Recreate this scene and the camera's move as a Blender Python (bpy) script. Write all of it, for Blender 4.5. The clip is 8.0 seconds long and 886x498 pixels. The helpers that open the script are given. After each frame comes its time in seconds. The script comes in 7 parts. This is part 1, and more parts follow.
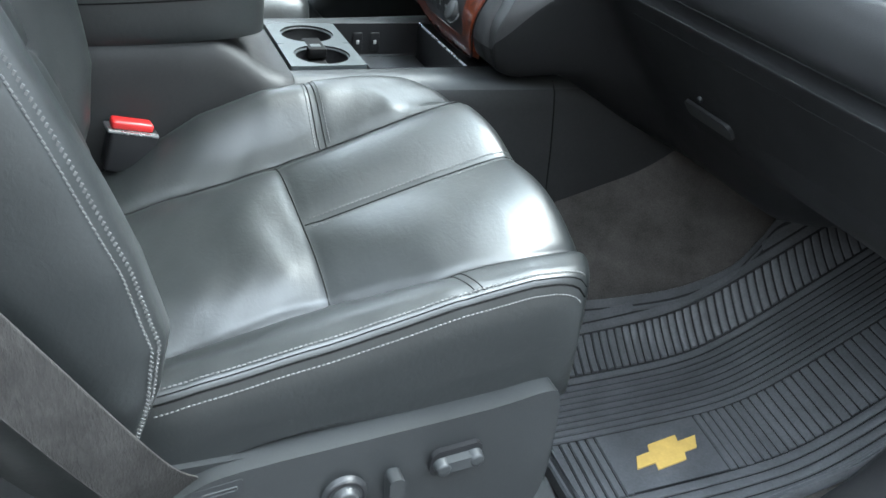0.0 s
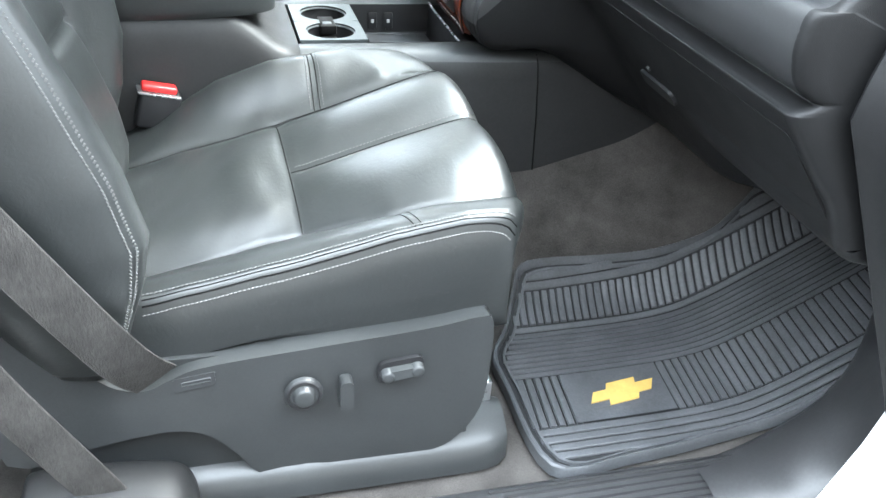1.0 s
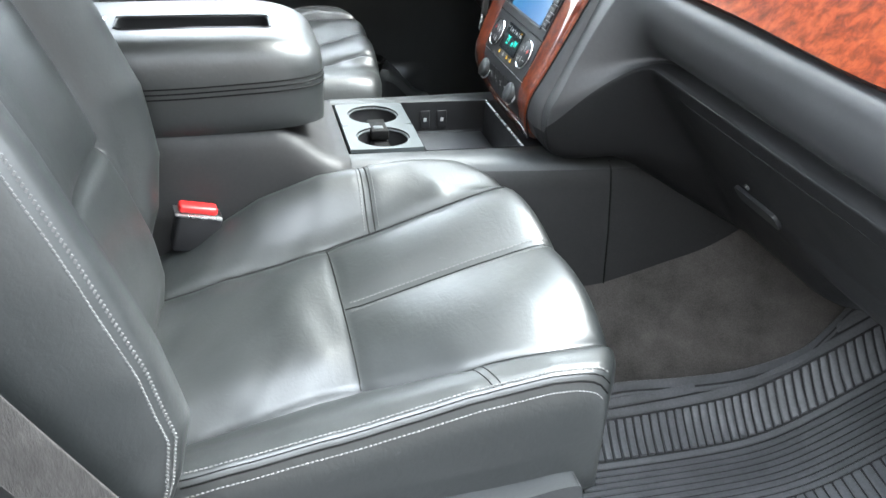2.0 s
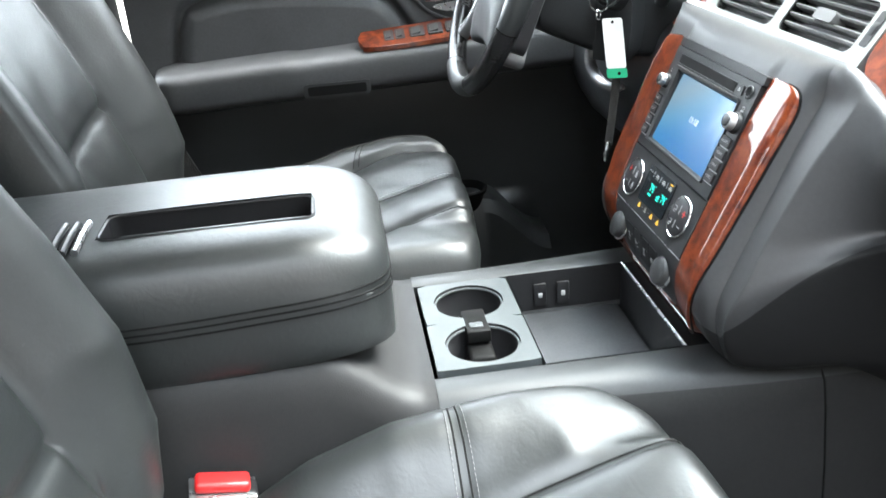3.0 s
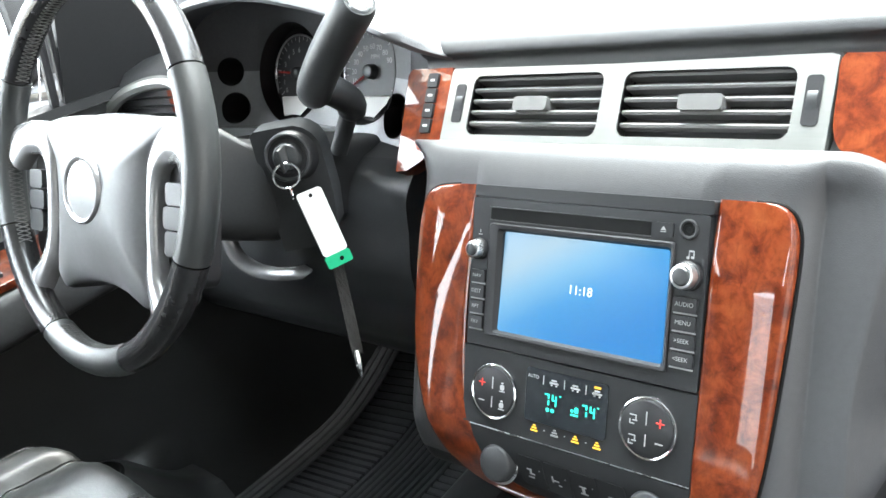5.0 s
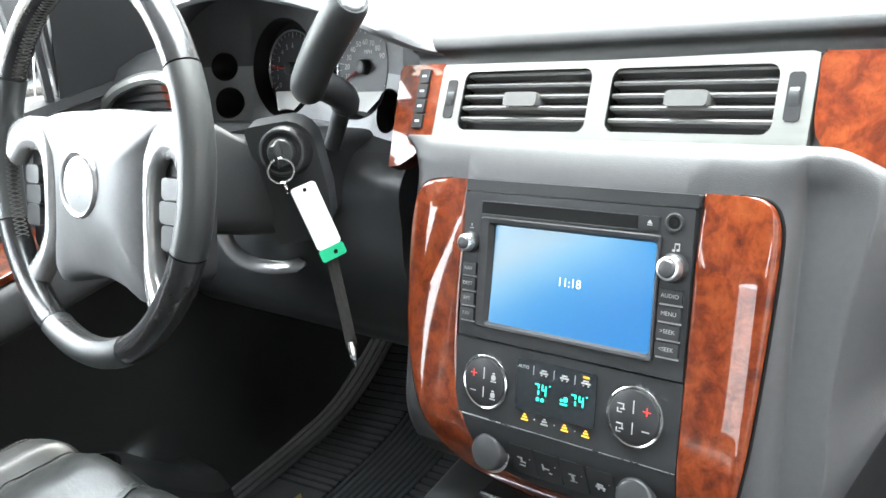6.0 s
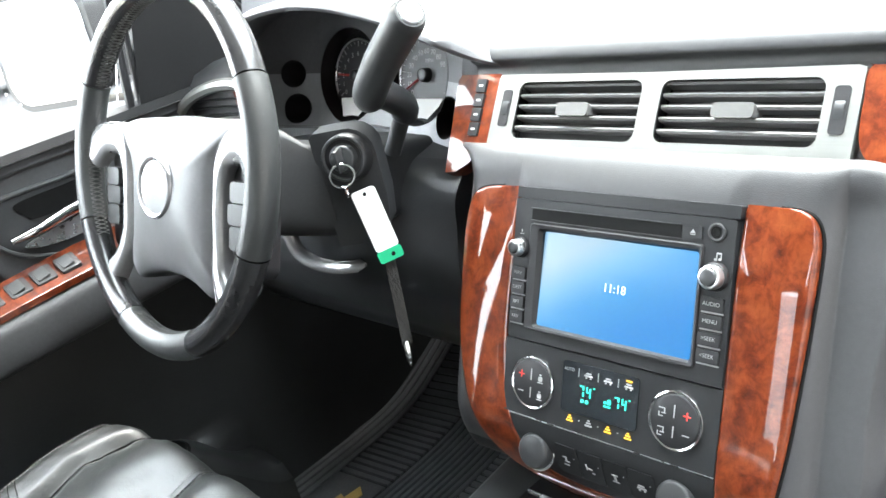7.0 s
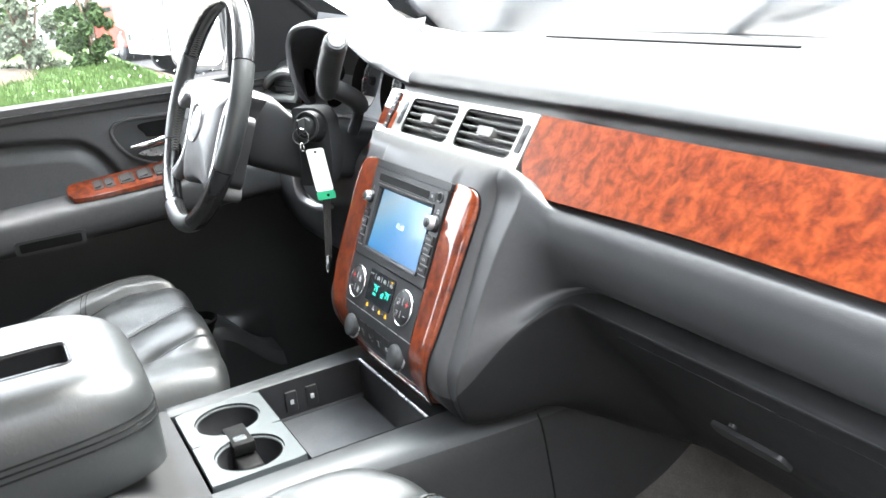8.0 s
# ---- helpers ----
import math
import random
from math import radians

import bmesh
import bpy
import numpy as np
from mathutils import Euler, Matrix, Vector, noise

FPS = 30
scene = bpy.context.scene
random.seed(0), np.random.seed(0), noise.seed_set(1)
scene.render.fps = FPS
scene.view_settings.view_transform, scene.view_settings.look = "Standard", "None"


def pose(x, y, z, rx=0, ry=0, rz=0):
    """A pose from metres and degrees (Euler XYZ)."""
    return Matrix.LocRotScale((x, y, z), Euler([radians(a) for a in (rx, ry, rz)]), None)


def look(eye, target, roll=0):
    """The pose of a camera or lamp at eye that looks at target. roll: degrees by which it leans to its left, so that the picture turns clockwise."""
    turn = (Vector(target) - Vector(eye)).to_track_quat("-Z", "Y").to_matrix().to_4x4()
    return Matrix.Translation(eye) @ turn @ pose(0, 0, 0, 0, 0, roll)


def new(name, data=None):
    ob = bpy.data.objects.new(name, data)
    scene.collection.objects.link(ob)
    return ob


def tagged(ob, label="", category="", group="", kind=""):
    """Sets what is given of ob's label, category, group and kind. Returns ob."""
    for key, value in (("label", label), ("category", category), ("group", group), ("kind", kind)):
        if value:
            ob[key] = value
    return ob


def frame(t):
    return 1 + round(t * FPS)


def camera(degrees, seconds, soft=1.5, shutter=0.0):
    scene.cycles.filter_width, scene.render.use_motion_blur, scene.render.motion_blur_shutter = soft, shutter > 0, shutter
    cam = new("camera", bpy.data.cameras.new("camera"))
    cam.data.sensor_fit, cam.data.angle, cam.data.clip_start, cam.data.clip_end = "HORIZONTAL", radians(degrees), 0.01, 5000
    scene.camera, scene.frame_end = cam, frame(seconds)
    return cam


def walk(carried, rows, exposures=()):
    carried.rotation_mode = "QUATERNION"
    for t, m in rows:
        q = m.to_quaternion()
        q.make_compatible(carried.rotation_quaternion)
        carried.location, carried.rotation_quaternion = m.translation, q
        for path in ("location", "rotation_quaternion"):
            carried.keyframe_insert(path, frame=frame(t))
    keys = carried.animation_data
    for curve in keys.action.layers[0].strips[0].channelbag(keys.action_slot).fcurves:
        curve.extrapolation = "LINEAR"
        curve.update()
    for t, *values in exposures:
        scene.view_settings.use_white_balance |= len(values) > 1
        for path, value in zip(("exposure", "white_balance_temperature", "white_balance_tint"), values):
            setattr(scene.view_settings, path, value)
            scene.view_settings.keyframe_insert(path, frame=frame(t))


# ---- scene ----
cam = camera(53.7, 8.0, shutter=0.1)
PATH = [
    (0, (-0.289, -1.367, 0.909), (0.429, 0.202, -0.102), 7.1),
    (0.5, (-0.211, -1.535, 0.936), (0.383, 0.051, -0.127), 6.1),
    (1, (-0.167, -1.595, 0.957), (0.333, 0.034, -0.09), 4.8),
    (1.2, (-0.158, -1.586, 0.96), (0.312, 0.07, -0.059), 4.1),
    (2.3, (-0.185, -1.279, 0.992), (0.243, 0.432, 0.049), 2.7),
    (2.5, (-0.148, -1.196, 0.982), (0.214, 0.539, 0.057), 1.8),
    (3, (-0.073, -0.936, 0.98), (0.121, 0.875, 0.152), -4.1),
    (3.5, (-0.11, -0.617, 0.981), (0.346, 1.189, 0.253), -11.2),
    (4, (-0.144, -0.435, 1.001), (0.793, 1.185, 0.296), -16.0),
    (4.5, (-0.172, -0.38, 1.001), (1.06, 1.003, 0.246), -14.6),
    (5, (-0.182, -0.382, 1.0), (1.113, 0.936, 0.234), -13.4),
    (6.5, (-0.195, -0.396, 1.013), (1.101, 0.905, 0.22), -13.4),
    (7, (-0.198, -0.425, 1.018), (0.995, 0.994, 0.269), -14.3),
    (7.5, (-0.18, -0.626, 1.017), (0.83, 0.965, 0.349), -11.7),
    (8, (-0.14, -1.053, 1.016), (0.715, 0.644, 0.393), -5.9),
]
walk(cam, [(t, look(eye, target, roll)) for t, eye, target, roll in PATH], [(0.0, 3.15, 5800, 2), (0.5, 3.74, 6000, 4), (1.2, 3.86, 6000, 4), (2.5, 3.72, 6200, 7), (3.5, 3.70, 6200, 5), (4.5, 4.02, 6300, 6), (5.0, 4.08, 6350, 6), (7.0, 4.20, 6400, 7), (7.5, 4.14, 6350, 8), (8.0, 4.03, 6400, 9)])

# ---- world and sun: a bright overcast day ----
world = bpy.data.worlds.new("overcast_sky")
scene.world = world
world.use_nodes = True
wn = world.node_tree
bg = wn.nodes["Background"]
sky = wn.nodes.new("ShaderNodeTexSky")
sky.sky_type, sky.sun_disc = "NISHITA", False
sky.sun_elevation, sky.sun_rotation = radians(58), radians(80)
sky.air_density, sky.dust_density, sky.ozone_density = 1.0, 4.0, 1.0
mixw = wn.nodes.new("ShaderNodeMixRGB")
mixw.inputs[0].default_value = 0.75
tcw = wn.nodes.new("ShaderNodeTexCoord")
sepw = wn.nodes.new("ShaderNodeSeparateXYZ")
wn.links.new(tcw.outputs["Generated"], sepw.inputs[0])
cloud = wn.nodes.new("ShaderNodeValToRGB")
cloud.color_ramp.elements[0].position, cloud.color_ramp.elements[0].color = 0.0, (0.95, 0.98, 1.02, 1)
cloud.color_ramp.elements[1].position, cloud.color_ramp.elements[1].color = 0.85, (1.85, 1.92, 2.02, 1)
wn.links.new(sepw.outputs["Z"], cloud.inputs[0])
bright = wn.nodes.new("ShaderNodeMixRGB")
bright.blend_type, bright.inputs[0].default_value = "MULTIPLY", 1.0
bright.inputs[2].default_value = (10, 10, 10, 1)
wn.links.new(cloud.outputs[0], bright.inputs[1])
wn.links.new(bright.outputs[0], mixw.inputs[2])
wn.links.new(sky.outputs[0], mixw.inputs[1])
wn.links.new(mixw.outputs[0], bg.inputs[0])
bg.inputs[1].default_value = 0.11
sun = new("sun", bpy.data.lights.new("sun", "SUN"))
sun.data.energy, sun.data.angle, sun.data.color = 1.2, radians(30), (1.0, 0.96, 0.9)
sun.matrix_world = look((5, 1.0, 8), (0, 0, 0))

# ---- materials ----


def ramp(nt, stops, fac):
    r = nt.nodes.new("ShaderNodeValToRGB")
    el = r.color_ramp.elements
    while len(el) < len(stops):
        el.new(0.5)
    for e, (p, c) in zip(el, stops):
        e.position, e.color = p, (*c, 1)
    nt.links.new(fac, r.inputs[0])
    return r.outputs[0]


def noise_tex(nt, scale, detail=4, rough=0.55, stretch=None, distort=0.0):
    tc = nt.nodes.new("ShaderNodeTexCoord")
    src = tc.outputs["Object"]
    if stretch:
        mp = nt.nodes.new("ShaderNodeMapping")
        mp.inputs["Scale"].default_value = stretch
        nt.links.new(src, mp.inputs[0])
        src = mp.outputs[0]
    n = nt.nodes.new("ShaderNodeTexNoise")
    n.inputs["Scale"].default_value, n.inputs["Detail"].default_value = scale, detail
    n.inputs["Roughness"].default_value, n.inputs["Distortion"].default_value = rough, distort
    nt.links.new(src, n.inputs["Vector"])
    return n.outputs["Fac"]


def voro_tex(nt, scale, feature="DISTANCE_TO_EDGE"):
    tc = nt.nodes.new("ShaderNodeTexCoord")
    v = nt.nodes.new("ShaderNodeTexVoronoi")
    v.feature = feature
    v.inputs["Scale"].default_value = scale
    nt.links.new(tc.outputs["Object"], v.inputs["Vector"])
    return v.outputs["Distance"]


def mat(name, color, rough=0.5, metal=0.0, var=0.15, vscale=8.0, grain=0.0, gscale=400.0, pebble=0.0, pscale=500.0,
        rvar=0.08, coat=0.0, spec=0.5, stretch=None, relief=0.0006):
    """A surface with stains at one scale, grain at another, uneven gloss and fine relief."""
    m = bpy.data.materials.new(name)
    m.use_nodes = True
    nt = m.node_tree
    b = nt.nodes["Principled BSDF"]
    lo = tuple(max(0.0, c * (1 - var)) for c in color)
    hi = tuple(min(1.0, c * (1 + var)) for c in color)
    big = noise_tex(nt, vscale, 5, 0.6)
    base = ramp(nt, [(0.3, lo), (0.7, hi)], big)
    fine = noise_tex(nt, gscale * 0.5, 3, 0.6, stretch)
    mx = nt.nodes.new("ShaderNodeMixRGB")
    mx.blend_type, mx.inputs[0].default_value = "OVERLAY", min(1.0, var * 1.5)
    nt.links.new(base, mx.inputs[1])
    nt.links.new(fine, mx.inputs[2])
    nt.links.new(mx.outputs[0], b.inputs["Base Color"])
    rr = nt.nodes.new("ShaderNodeMapRange")
    rr.inputs["To Min"].default_value, rr.inputs["To Max"].default_value = max(0.02, rough - rvar), min(1, rough + rvar)
    nt.links.new(noise_tex(nt, vscale * 2.7, 6, 0.65), rr.inputs["Value"])
    nt.links.new(rr.outputs[0], b.inputs["Roughness"])
    b.inputs["Metallic"].default_value = metal
    b.inputs["Coat Weight"].default_value = coat
    b.inputs["Coat Roughness"].default_value = 0.04
    b.inputs["Specular IOR Level"].default_value = spec
    height = None
    if grain:
        height, amount = noise_tex(nt, gscale, 4, 0.6, stretch), grain
    if pebble:
        height, amount = voro_tex(nt, pscale), pebble
    if height is not None:
        bp = nt.nodes.new("ShaderNodeBump")
        bp.inputs["Strength"].default_value, bp.inputs["Distance"].default_value = amount, relief
        nt.links.new(height, bp.inputs["Height"])
        nt.links.new(bp.outputs[0], b.inputs["Normal"])
    return m


def wood_mat():
    """Lacquered red-brown burl: dark clouds and short streaks under a clear coat."""
    m = bpy.data.materials.new("burl_wood")
    m.use_nodes = True
    nt = m.node_tree
    b = nt.nodes["Principled BSDF"]
    big = noise_tex(nt, 58, 5, 0.62, None, 0.4)
    c1 = ramp(nt, [(0.30, (0.032, 0.0070, 0.0030)), (0.44, (0.080, 0.0135, 0.0042)), (0.56, (0.125, 0.0250, 0.0072)), (0.75, (0.170, 0.043, 0.0125))], big)
    fine = noise_tex(nt, 120, 6, 0.7, (1, 1.6, 0.7), 1.2)
    c2 = ramp(nt, [(0.30, (0.30, 0.26, 0.23)), (0.5, (0.86, 0.82, 0.80)), (0.75, (1, 1, 1))], fine)
    mx = nt.nodes.new("ShaderNodeMixRGB")
    mx.blend_type, mx.inputs[0].default_value = "MULTIPLY", 0.45
    nt.links.new(c1, mx.inputs[1])
    nt.links.new(c2, mx.inputs[2])
    nt.links.new(mx.outputs[0], b.inputs["Base Color"])
    b.inputs["Roughness"].default_value = 0.32
    b.inputs["Specular IOR Level"].default_value = 0.1
    b.inputs["Coat Weight"].default_value, b.inputs["Coat Roughness"].default_value = 1.0, 0.03
    return m


def leather_mat(name="black_leather", rough=0.43, spec=0.85):
    """Black hide: fine pores, soft wrinkles, and gloss that wear has made uneven."""
    m = mat(name, (0.0105, 0.0122, 0.0122), rough, spec=spec, var=0.15, vscale=9, grain=0.36, gscale=190, rvar=0.07)
    nt = m.node_tree
    b = nt.nodes["Principled BSDF"]
    fine = b.inputs["Normal"].links[0].from_node
    wr = nt.nodes.new("ShaderNodeBump")
    wr.inputs["Strength"].default_value, wr.inputs["Distance"].default_value = 0.30, 0.0012
    nt.links.new(noise_tex(nt, 42, 5, 0.62, (1.0, 0.55, 1.0), 1.6), wr.inputs["Height"])
    nt.links.new(wr.outputs[0], fine.inputs["Normal"])
    base = b.inputs["Base Color"].links[0].from_socket
    worn = ramp(nt, [(0.60, (0, 0, 0)), (0.74, (1, 1, 1))], noise_tex(nt, 120, 6, 0.75, (0.35, 1.0, 1.0), 2.2))
    mx = nt.nodes.new("ShaderNodeMixRGB")
    mx.blend_type, mx.inputs[2].default_value = "ADD", (0.020, 0.020, 0.020, 1)
    nt.links.new(worn, mx.inputs[0])
    nt.links.new(base, mx.inputs[1])
    nt.links.new(mx.outputs[0], b.inputs["Base Color"])
    return m


def glow_mat(name, color, strength):
    m = bpy.data.materials.new(name)
    m.use_nodes = True
    b = m.node_tree.nodes["Principled BSDF"]
    b.inputs["Base Color"].default_value = (0.01, 0.01, 0.01, 1)
    b.inputs["Roughness"].default_value = 0.2
    b.inputs["Emission Color"].default_value = (*color, 1)
    b.inputs["Emission Strength"].default_value = strength
    return m


def screen_mat():
    """The lit display: blue, a reflection put in as paler colour towards one upper corner, behind a glossy sheet."""
    m = bpy.data.materials.new("lit_display")
    m.use_nodes = True
    nt = m.node_tree
    b = nt.nodes["Principled BSDF"]
    tc = nt.nodes.new("ShaderNodeTexCoord")
    sp = nt.nodes.new("ShaderNodeSeparateXYZ")
    nt.links.new(tc.outputs["Generated"], sp.inputs[0])
    mt = nt.nodes.new("ShaderNodeMath")
    mt.operation = "ADD"
    nt.links.new(sp.outputs["Y"], mt.inputs[0])
    nt.links.new(sp.outputs["Z"], mt.inputs[1])
    col = ramp(nt, [(0.25, (0.004, 0.235, 0.66)), (0.50, (0.010, 0.29, 0.68)), (0.64, (0.11, 0.40, 0.68)), (0.80, (0.30, 0.46, 0.58)), (1.0, (0.22, 0.42, 0.62))], mt.outputs[0])
    mt2 = nt.nodes.new("ShaderNodeMath")
    mt2.operation, mt2.inputs[1].default_value = "MULTIPLY", 0.5
    nt.links.new(mt.outputs[0], mt2.inputs[0])
    nt.links.new(mt2.outputs[0], col.node.inputs[0])
    b.inputs["Base Color"].default_value = (0.012, 0.014, 0.014, 1)
    b.inputs["Roughness"].default_value = 0.30
    b.inputs["Specular IOR Level"].default_value = 0.25
    b.inputs["Coat Weight"].default_value, b.inputs["Coat Roughness"].default_value, b.inputs["Coat IOR"].default_value = 1.0, 0.20, 1.42
    nt.links.new(col, b.inputs["Emission Color"])
    b.inputs["Emission Strength"].default_value = 0.065
    return m


def glass_mat(name, tint=(1, 1, 1), rough=0.0):
    m = bpy.data.materials.new(name)
    m.use_nodes = True
    b = m.node_tree.nodes["Principled BSDF"]
    b.inputs["Base Color"].default_value = (*tint, 1)
    b.inputs["Transmission Weight"].default_value = 1.0
    b.inputs["Roughness"].default_value = rough
    b.inputs["IOR"].default_value = 1.45
    return m


LEATHER = leather_mat()
WORN_LEATHER = leather_mat("worn_black_leather", 0.46, 0.65)
PLASTIC = mat("grained_dark_plastic", (0.0095, 0.0096, 0.0100), 0.54, spec=0.25, var=0.18, vscale=6, pebble=0.4, pscale=520)
CONSOLE_SIDE = mat("grained_console_side", (0.0155, 0.0155, 0.0158), 0.54, spec=0.3, var=0.18, vscale=6, pebble=0.4, pscale=520)
RIM_GLOSS = mat("polished_black_rim", (0.018, 0.018, 0.019), 0.20, var=0.2, vscale=20)
SILVER_PLASTIC = mat("satin_silver_plastic", (0.34, 0.34, 0.345), 0.24, metal=0.6, var=0.08, vscale=14)
SMOOTH_PLASTIC = mat("satin_dark_plastic", (0.024, 0.025, 0.026), 0.38, spec=0.4, var=0.15, vscale=10, grain=0.08, gscale=700)
DASH_PAD = mat("soft_dash_pad", (0.024, 0.0243, 0.0255), 0.47, spec=0.65, var=0.15, vscale=5, pebble=0.28, pscale=620)
SEAT_SHELL = mat("grey_shell_plastic", (0.024, 0.0255, 0.026), 0.38, spec=0.45, var=0.15, vscale=6, grain=0.3, gscale=650)
SILL = mat("satin_sill_plastic", (0.024, 0.024, 0.025), 0.42, spec=0.5, var=0.2, vscale=9, pebble=0.35, pscale=420)
CONSOLE_TOP = mat("grey_satin_console", (0.030, 0.032, 0.033), 0.46, spec=0.4, var=0.12, vscale=9, grain=0.1, gscale=600)
CUP_PLATE = mat("silver_grey_plate", (0.045, 0.052, 0.054), 0.48, var=0.1, vscale=14, grain=0.1, gscale=500)
TRIM_BLACK = mat("matt_black_trim", (0.012, 0.012, 0.013), 0.44, spec=0.35, var=0.2, vscale=14, grain=0.06, gscale=800)
DOOR_TRIM = mat("grey_door_trim", (0.058, 0.059, 0.061), 0.48, spec=0.4, var=0.15, vscale=6, pebble=0.4, pscale=520)
HOOD_GREY = mat("soft_grey_hood", (0.10, 0.101, 0.106), 0.48, spec=0.5, var=0.12, vscale=6, pebble=0.4, pscale=430)
DIAL_GREY = mat("matt_grey_dial", (0.045, 0.046, 0.049), 0.5, var=0.08, vscale=20)
GAUGE_GREY = mat("satin_gauge_surround", (0.30, 0.31, 0.32), 0.38, var=0.06, vscale=16)
HUB_GREY = mat("satin_grey_hub", (0.105, 0.107, 0.110), 0.40, var=0.10, vscale=12, grain=0.15, gscale=500)
VENT_GREY = mat("pale_vent_plastic", (0.090, 0.089, 0.087), 0.36, var=0.08, vscale=20)
FASCIA = mat("dark_grey_fascia", (0.0125, 0.013, 0.0138), 0.44, spec=0.30, var=0.12, vscale=16, grain=0.12, gscale=800)
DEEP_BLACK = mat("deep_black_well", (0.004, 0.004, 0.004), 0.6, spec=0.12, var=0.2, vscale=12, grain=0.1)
RUBBER = mat("greyish_black_rubber", (0.056, 0.058, 0.062), 0.48, spec=0.4, var=0.25, vscale=11, grain=0.3, gscale=500)
# Darker copy of RUBBER: the shade in the mat grooves as colour.
RUBBER_SHADE = mat("rubber_groove_shade", (0.012, 0.012, 0.013), 0.6, spec=0.25, var=0.2, vscale=14, grain=0.2, gscale=500)
CARPET = mat("charcoal_carpet", (0.048, 0.044, 0.041), 0.95, var=0.4, vscale=12, grain=1.0, gscale=900, spec=0.1)
WOOD = wood_mat()
BRUSHED = mat("brushed_silver", (0.24, 0.244, 0.232), 0.38, metal=0.8, var=0.06, vscale=12, grain=0.15, gscale=500, stretch=(1, 0.06, 1))
CHROME = mat("chrome", (0.75, 0.76, 0.77), 0.12, metal=1.0, var=0.05, vscale=20, rvar=0.05)
SATIN_CHROME = mat("satin_chrome", (0.55, 0.56, 0.57), 0.28, metal=0.95, var=0.06, vscale=20)
BELT = mat("seat_belt_webbing", (0.036, 0.034, 0.032), 0.72, var=0.35, vscale=15, grain=1.0, gscale=300, stretch=(1.6, 1, 0.5), spec=0.25, relief=0.002)
RED_PLASTIC = mat("red_plastic", (0.46, 0.018, 0.018), 0.35, var=0.08)
WHITE_CARD = mat("white_card", (0.82, 0.82, 0.80), 0.55, var=0.03)
GREEN_CARD = mat("green_band", (0.02, 0.38, 0.18), 0.5, var=0.08)
GOLD = mat("gold_emblem", (0.40, 0.27, 0.075), 0.5, var=0.12, vscale=30)
THREAD = mat("grey_thread", (0.10, 0.10, 0.098), 0.8, var=0.15, vscale=60)
PRINT = mat("pale_grey_print", (0.30, 0.30, 0.30), 0.5, var=0.05)
WHITE_MARK = mat("white_marking", (0.45, 0.45, 0.45), 0.5, var=0.03)
RED_MARK = mat("red_marking", (0.65, 0.04, 0.03), 0.5, var=0.05)
WHITE_PAINT = mat("white_car_paint", (0.62, 0.62, 0.61), 0.25, var=0.03, vscale=3, coat=0.6)
RED_PAINT = mat("red_car_paint", (0.42, 0.03, 0.02), 0.5, var=0.06, vscale=3, spec=0.25)
HEADLINER = mat("pale_headliner", (0.50, 0.48, 0.44), 0.95, var=0.08, vscale=10, grain=0.5)
ASPHALT = mat("asphalt", (0.020, 0.020, 0.021), 0.9, spec=0.12, var=0.3, vscale=3, grain=0.8, gscale=120)
GRASS = mat("grass_soil", (0.042, 0.068, 0.022), 0.9, spec=0.1, var=0.4, vscale=4, grain=0.8, gscale=90)
LEAF = mat("leaf", (0.040, 0.062, 0.026), 0.8, spec=0.06, var=0.4, vscale=6)
PALE_LEAF = mat("pale_leaf", (0.13, 0.15, 0.11), 0.8, spec=0.06, var=0.3, vscale=6)
BARK = mat("bark", (0.10, 0.07, 0.05), 0.9, var=0.3, vscale=12, grain=0.8, gscale=80)
BLOCKER_DARK = mat("dark_blocker_wall", (0.20, 0.18, 0.16), 0.9, var=0.25, vscale=2, grain=0.5, gscale=60)
KERB_STONE = mat("weathered_brown_kerb", (0.045, 0.034, 0.024), 0.9, spec=0.15, var=0.3, vscale=8, grain=0.6, gscale=120)
CONCRETE = mat("concrete", (0.36, 0.33, 0.28), 0.85, var=0.2, vscale=8, grain=0.6, gscale=150)
GLASS = glass_mat("green_tinted_glass", (0.90, 0.99, 0.965))
PRIVACY_GLASS = glass_mat("privacy_glass", (0.45, 0.47, 0.46))
CLEAR_GLASS = glass_mat("clear_side_glass", (0.98, 1.0, 0.99))
DARK_GLASS = mat("dark_tinted_glass", (0.01, 0.012, 0.014), 0.08, var=0.1)
MIRROR = mat("mirror_glass", (0.85, 0.87, 0.88), 0.02, metal=1.0, var=0.01, rvar=0.01)
SCREEN = screen_mat()
TEAL_GLOW = glow_mat("teal_digits", (0.05, 0.9, 0.65), 0.16)
WHITE_GLOW = glow_mat("white_digits", (0.95, 0.97, 1.0), 0.13)
AMBER_GLOW = glow_mat("amber_light", (1.0, 0.55, 0.05), 0.12)
RED_GLOW = glow_mat("red_needle", (1.0, 0.06, 0.04), 0.005)

# ---- mesh tools ----
ORIGIN = {}


def thing(name, at, label, category, group="", kind=""):
    ob = new(name)
    ob.location = at
    ob.empty_display_size = 0.05
    ORIGIN[ob] = Vector(at)
    return tagged(ob, label, category, group, kind)


def finish(bm, angle=40):
    bmesh.ops.remove_doubles(bm, verts=bm.verts, dist=1e-6)
    bmesh.ops.recalc_face_normals(bm, faces=bm.faces)
    lim = radians(angle)
    for f in bm.faces:
        f.smooth = True
    for e in bm.edges:
        if len(e.link_faces) == 2:
            e.smooth = e.calc_face_angle(0.0) < lim


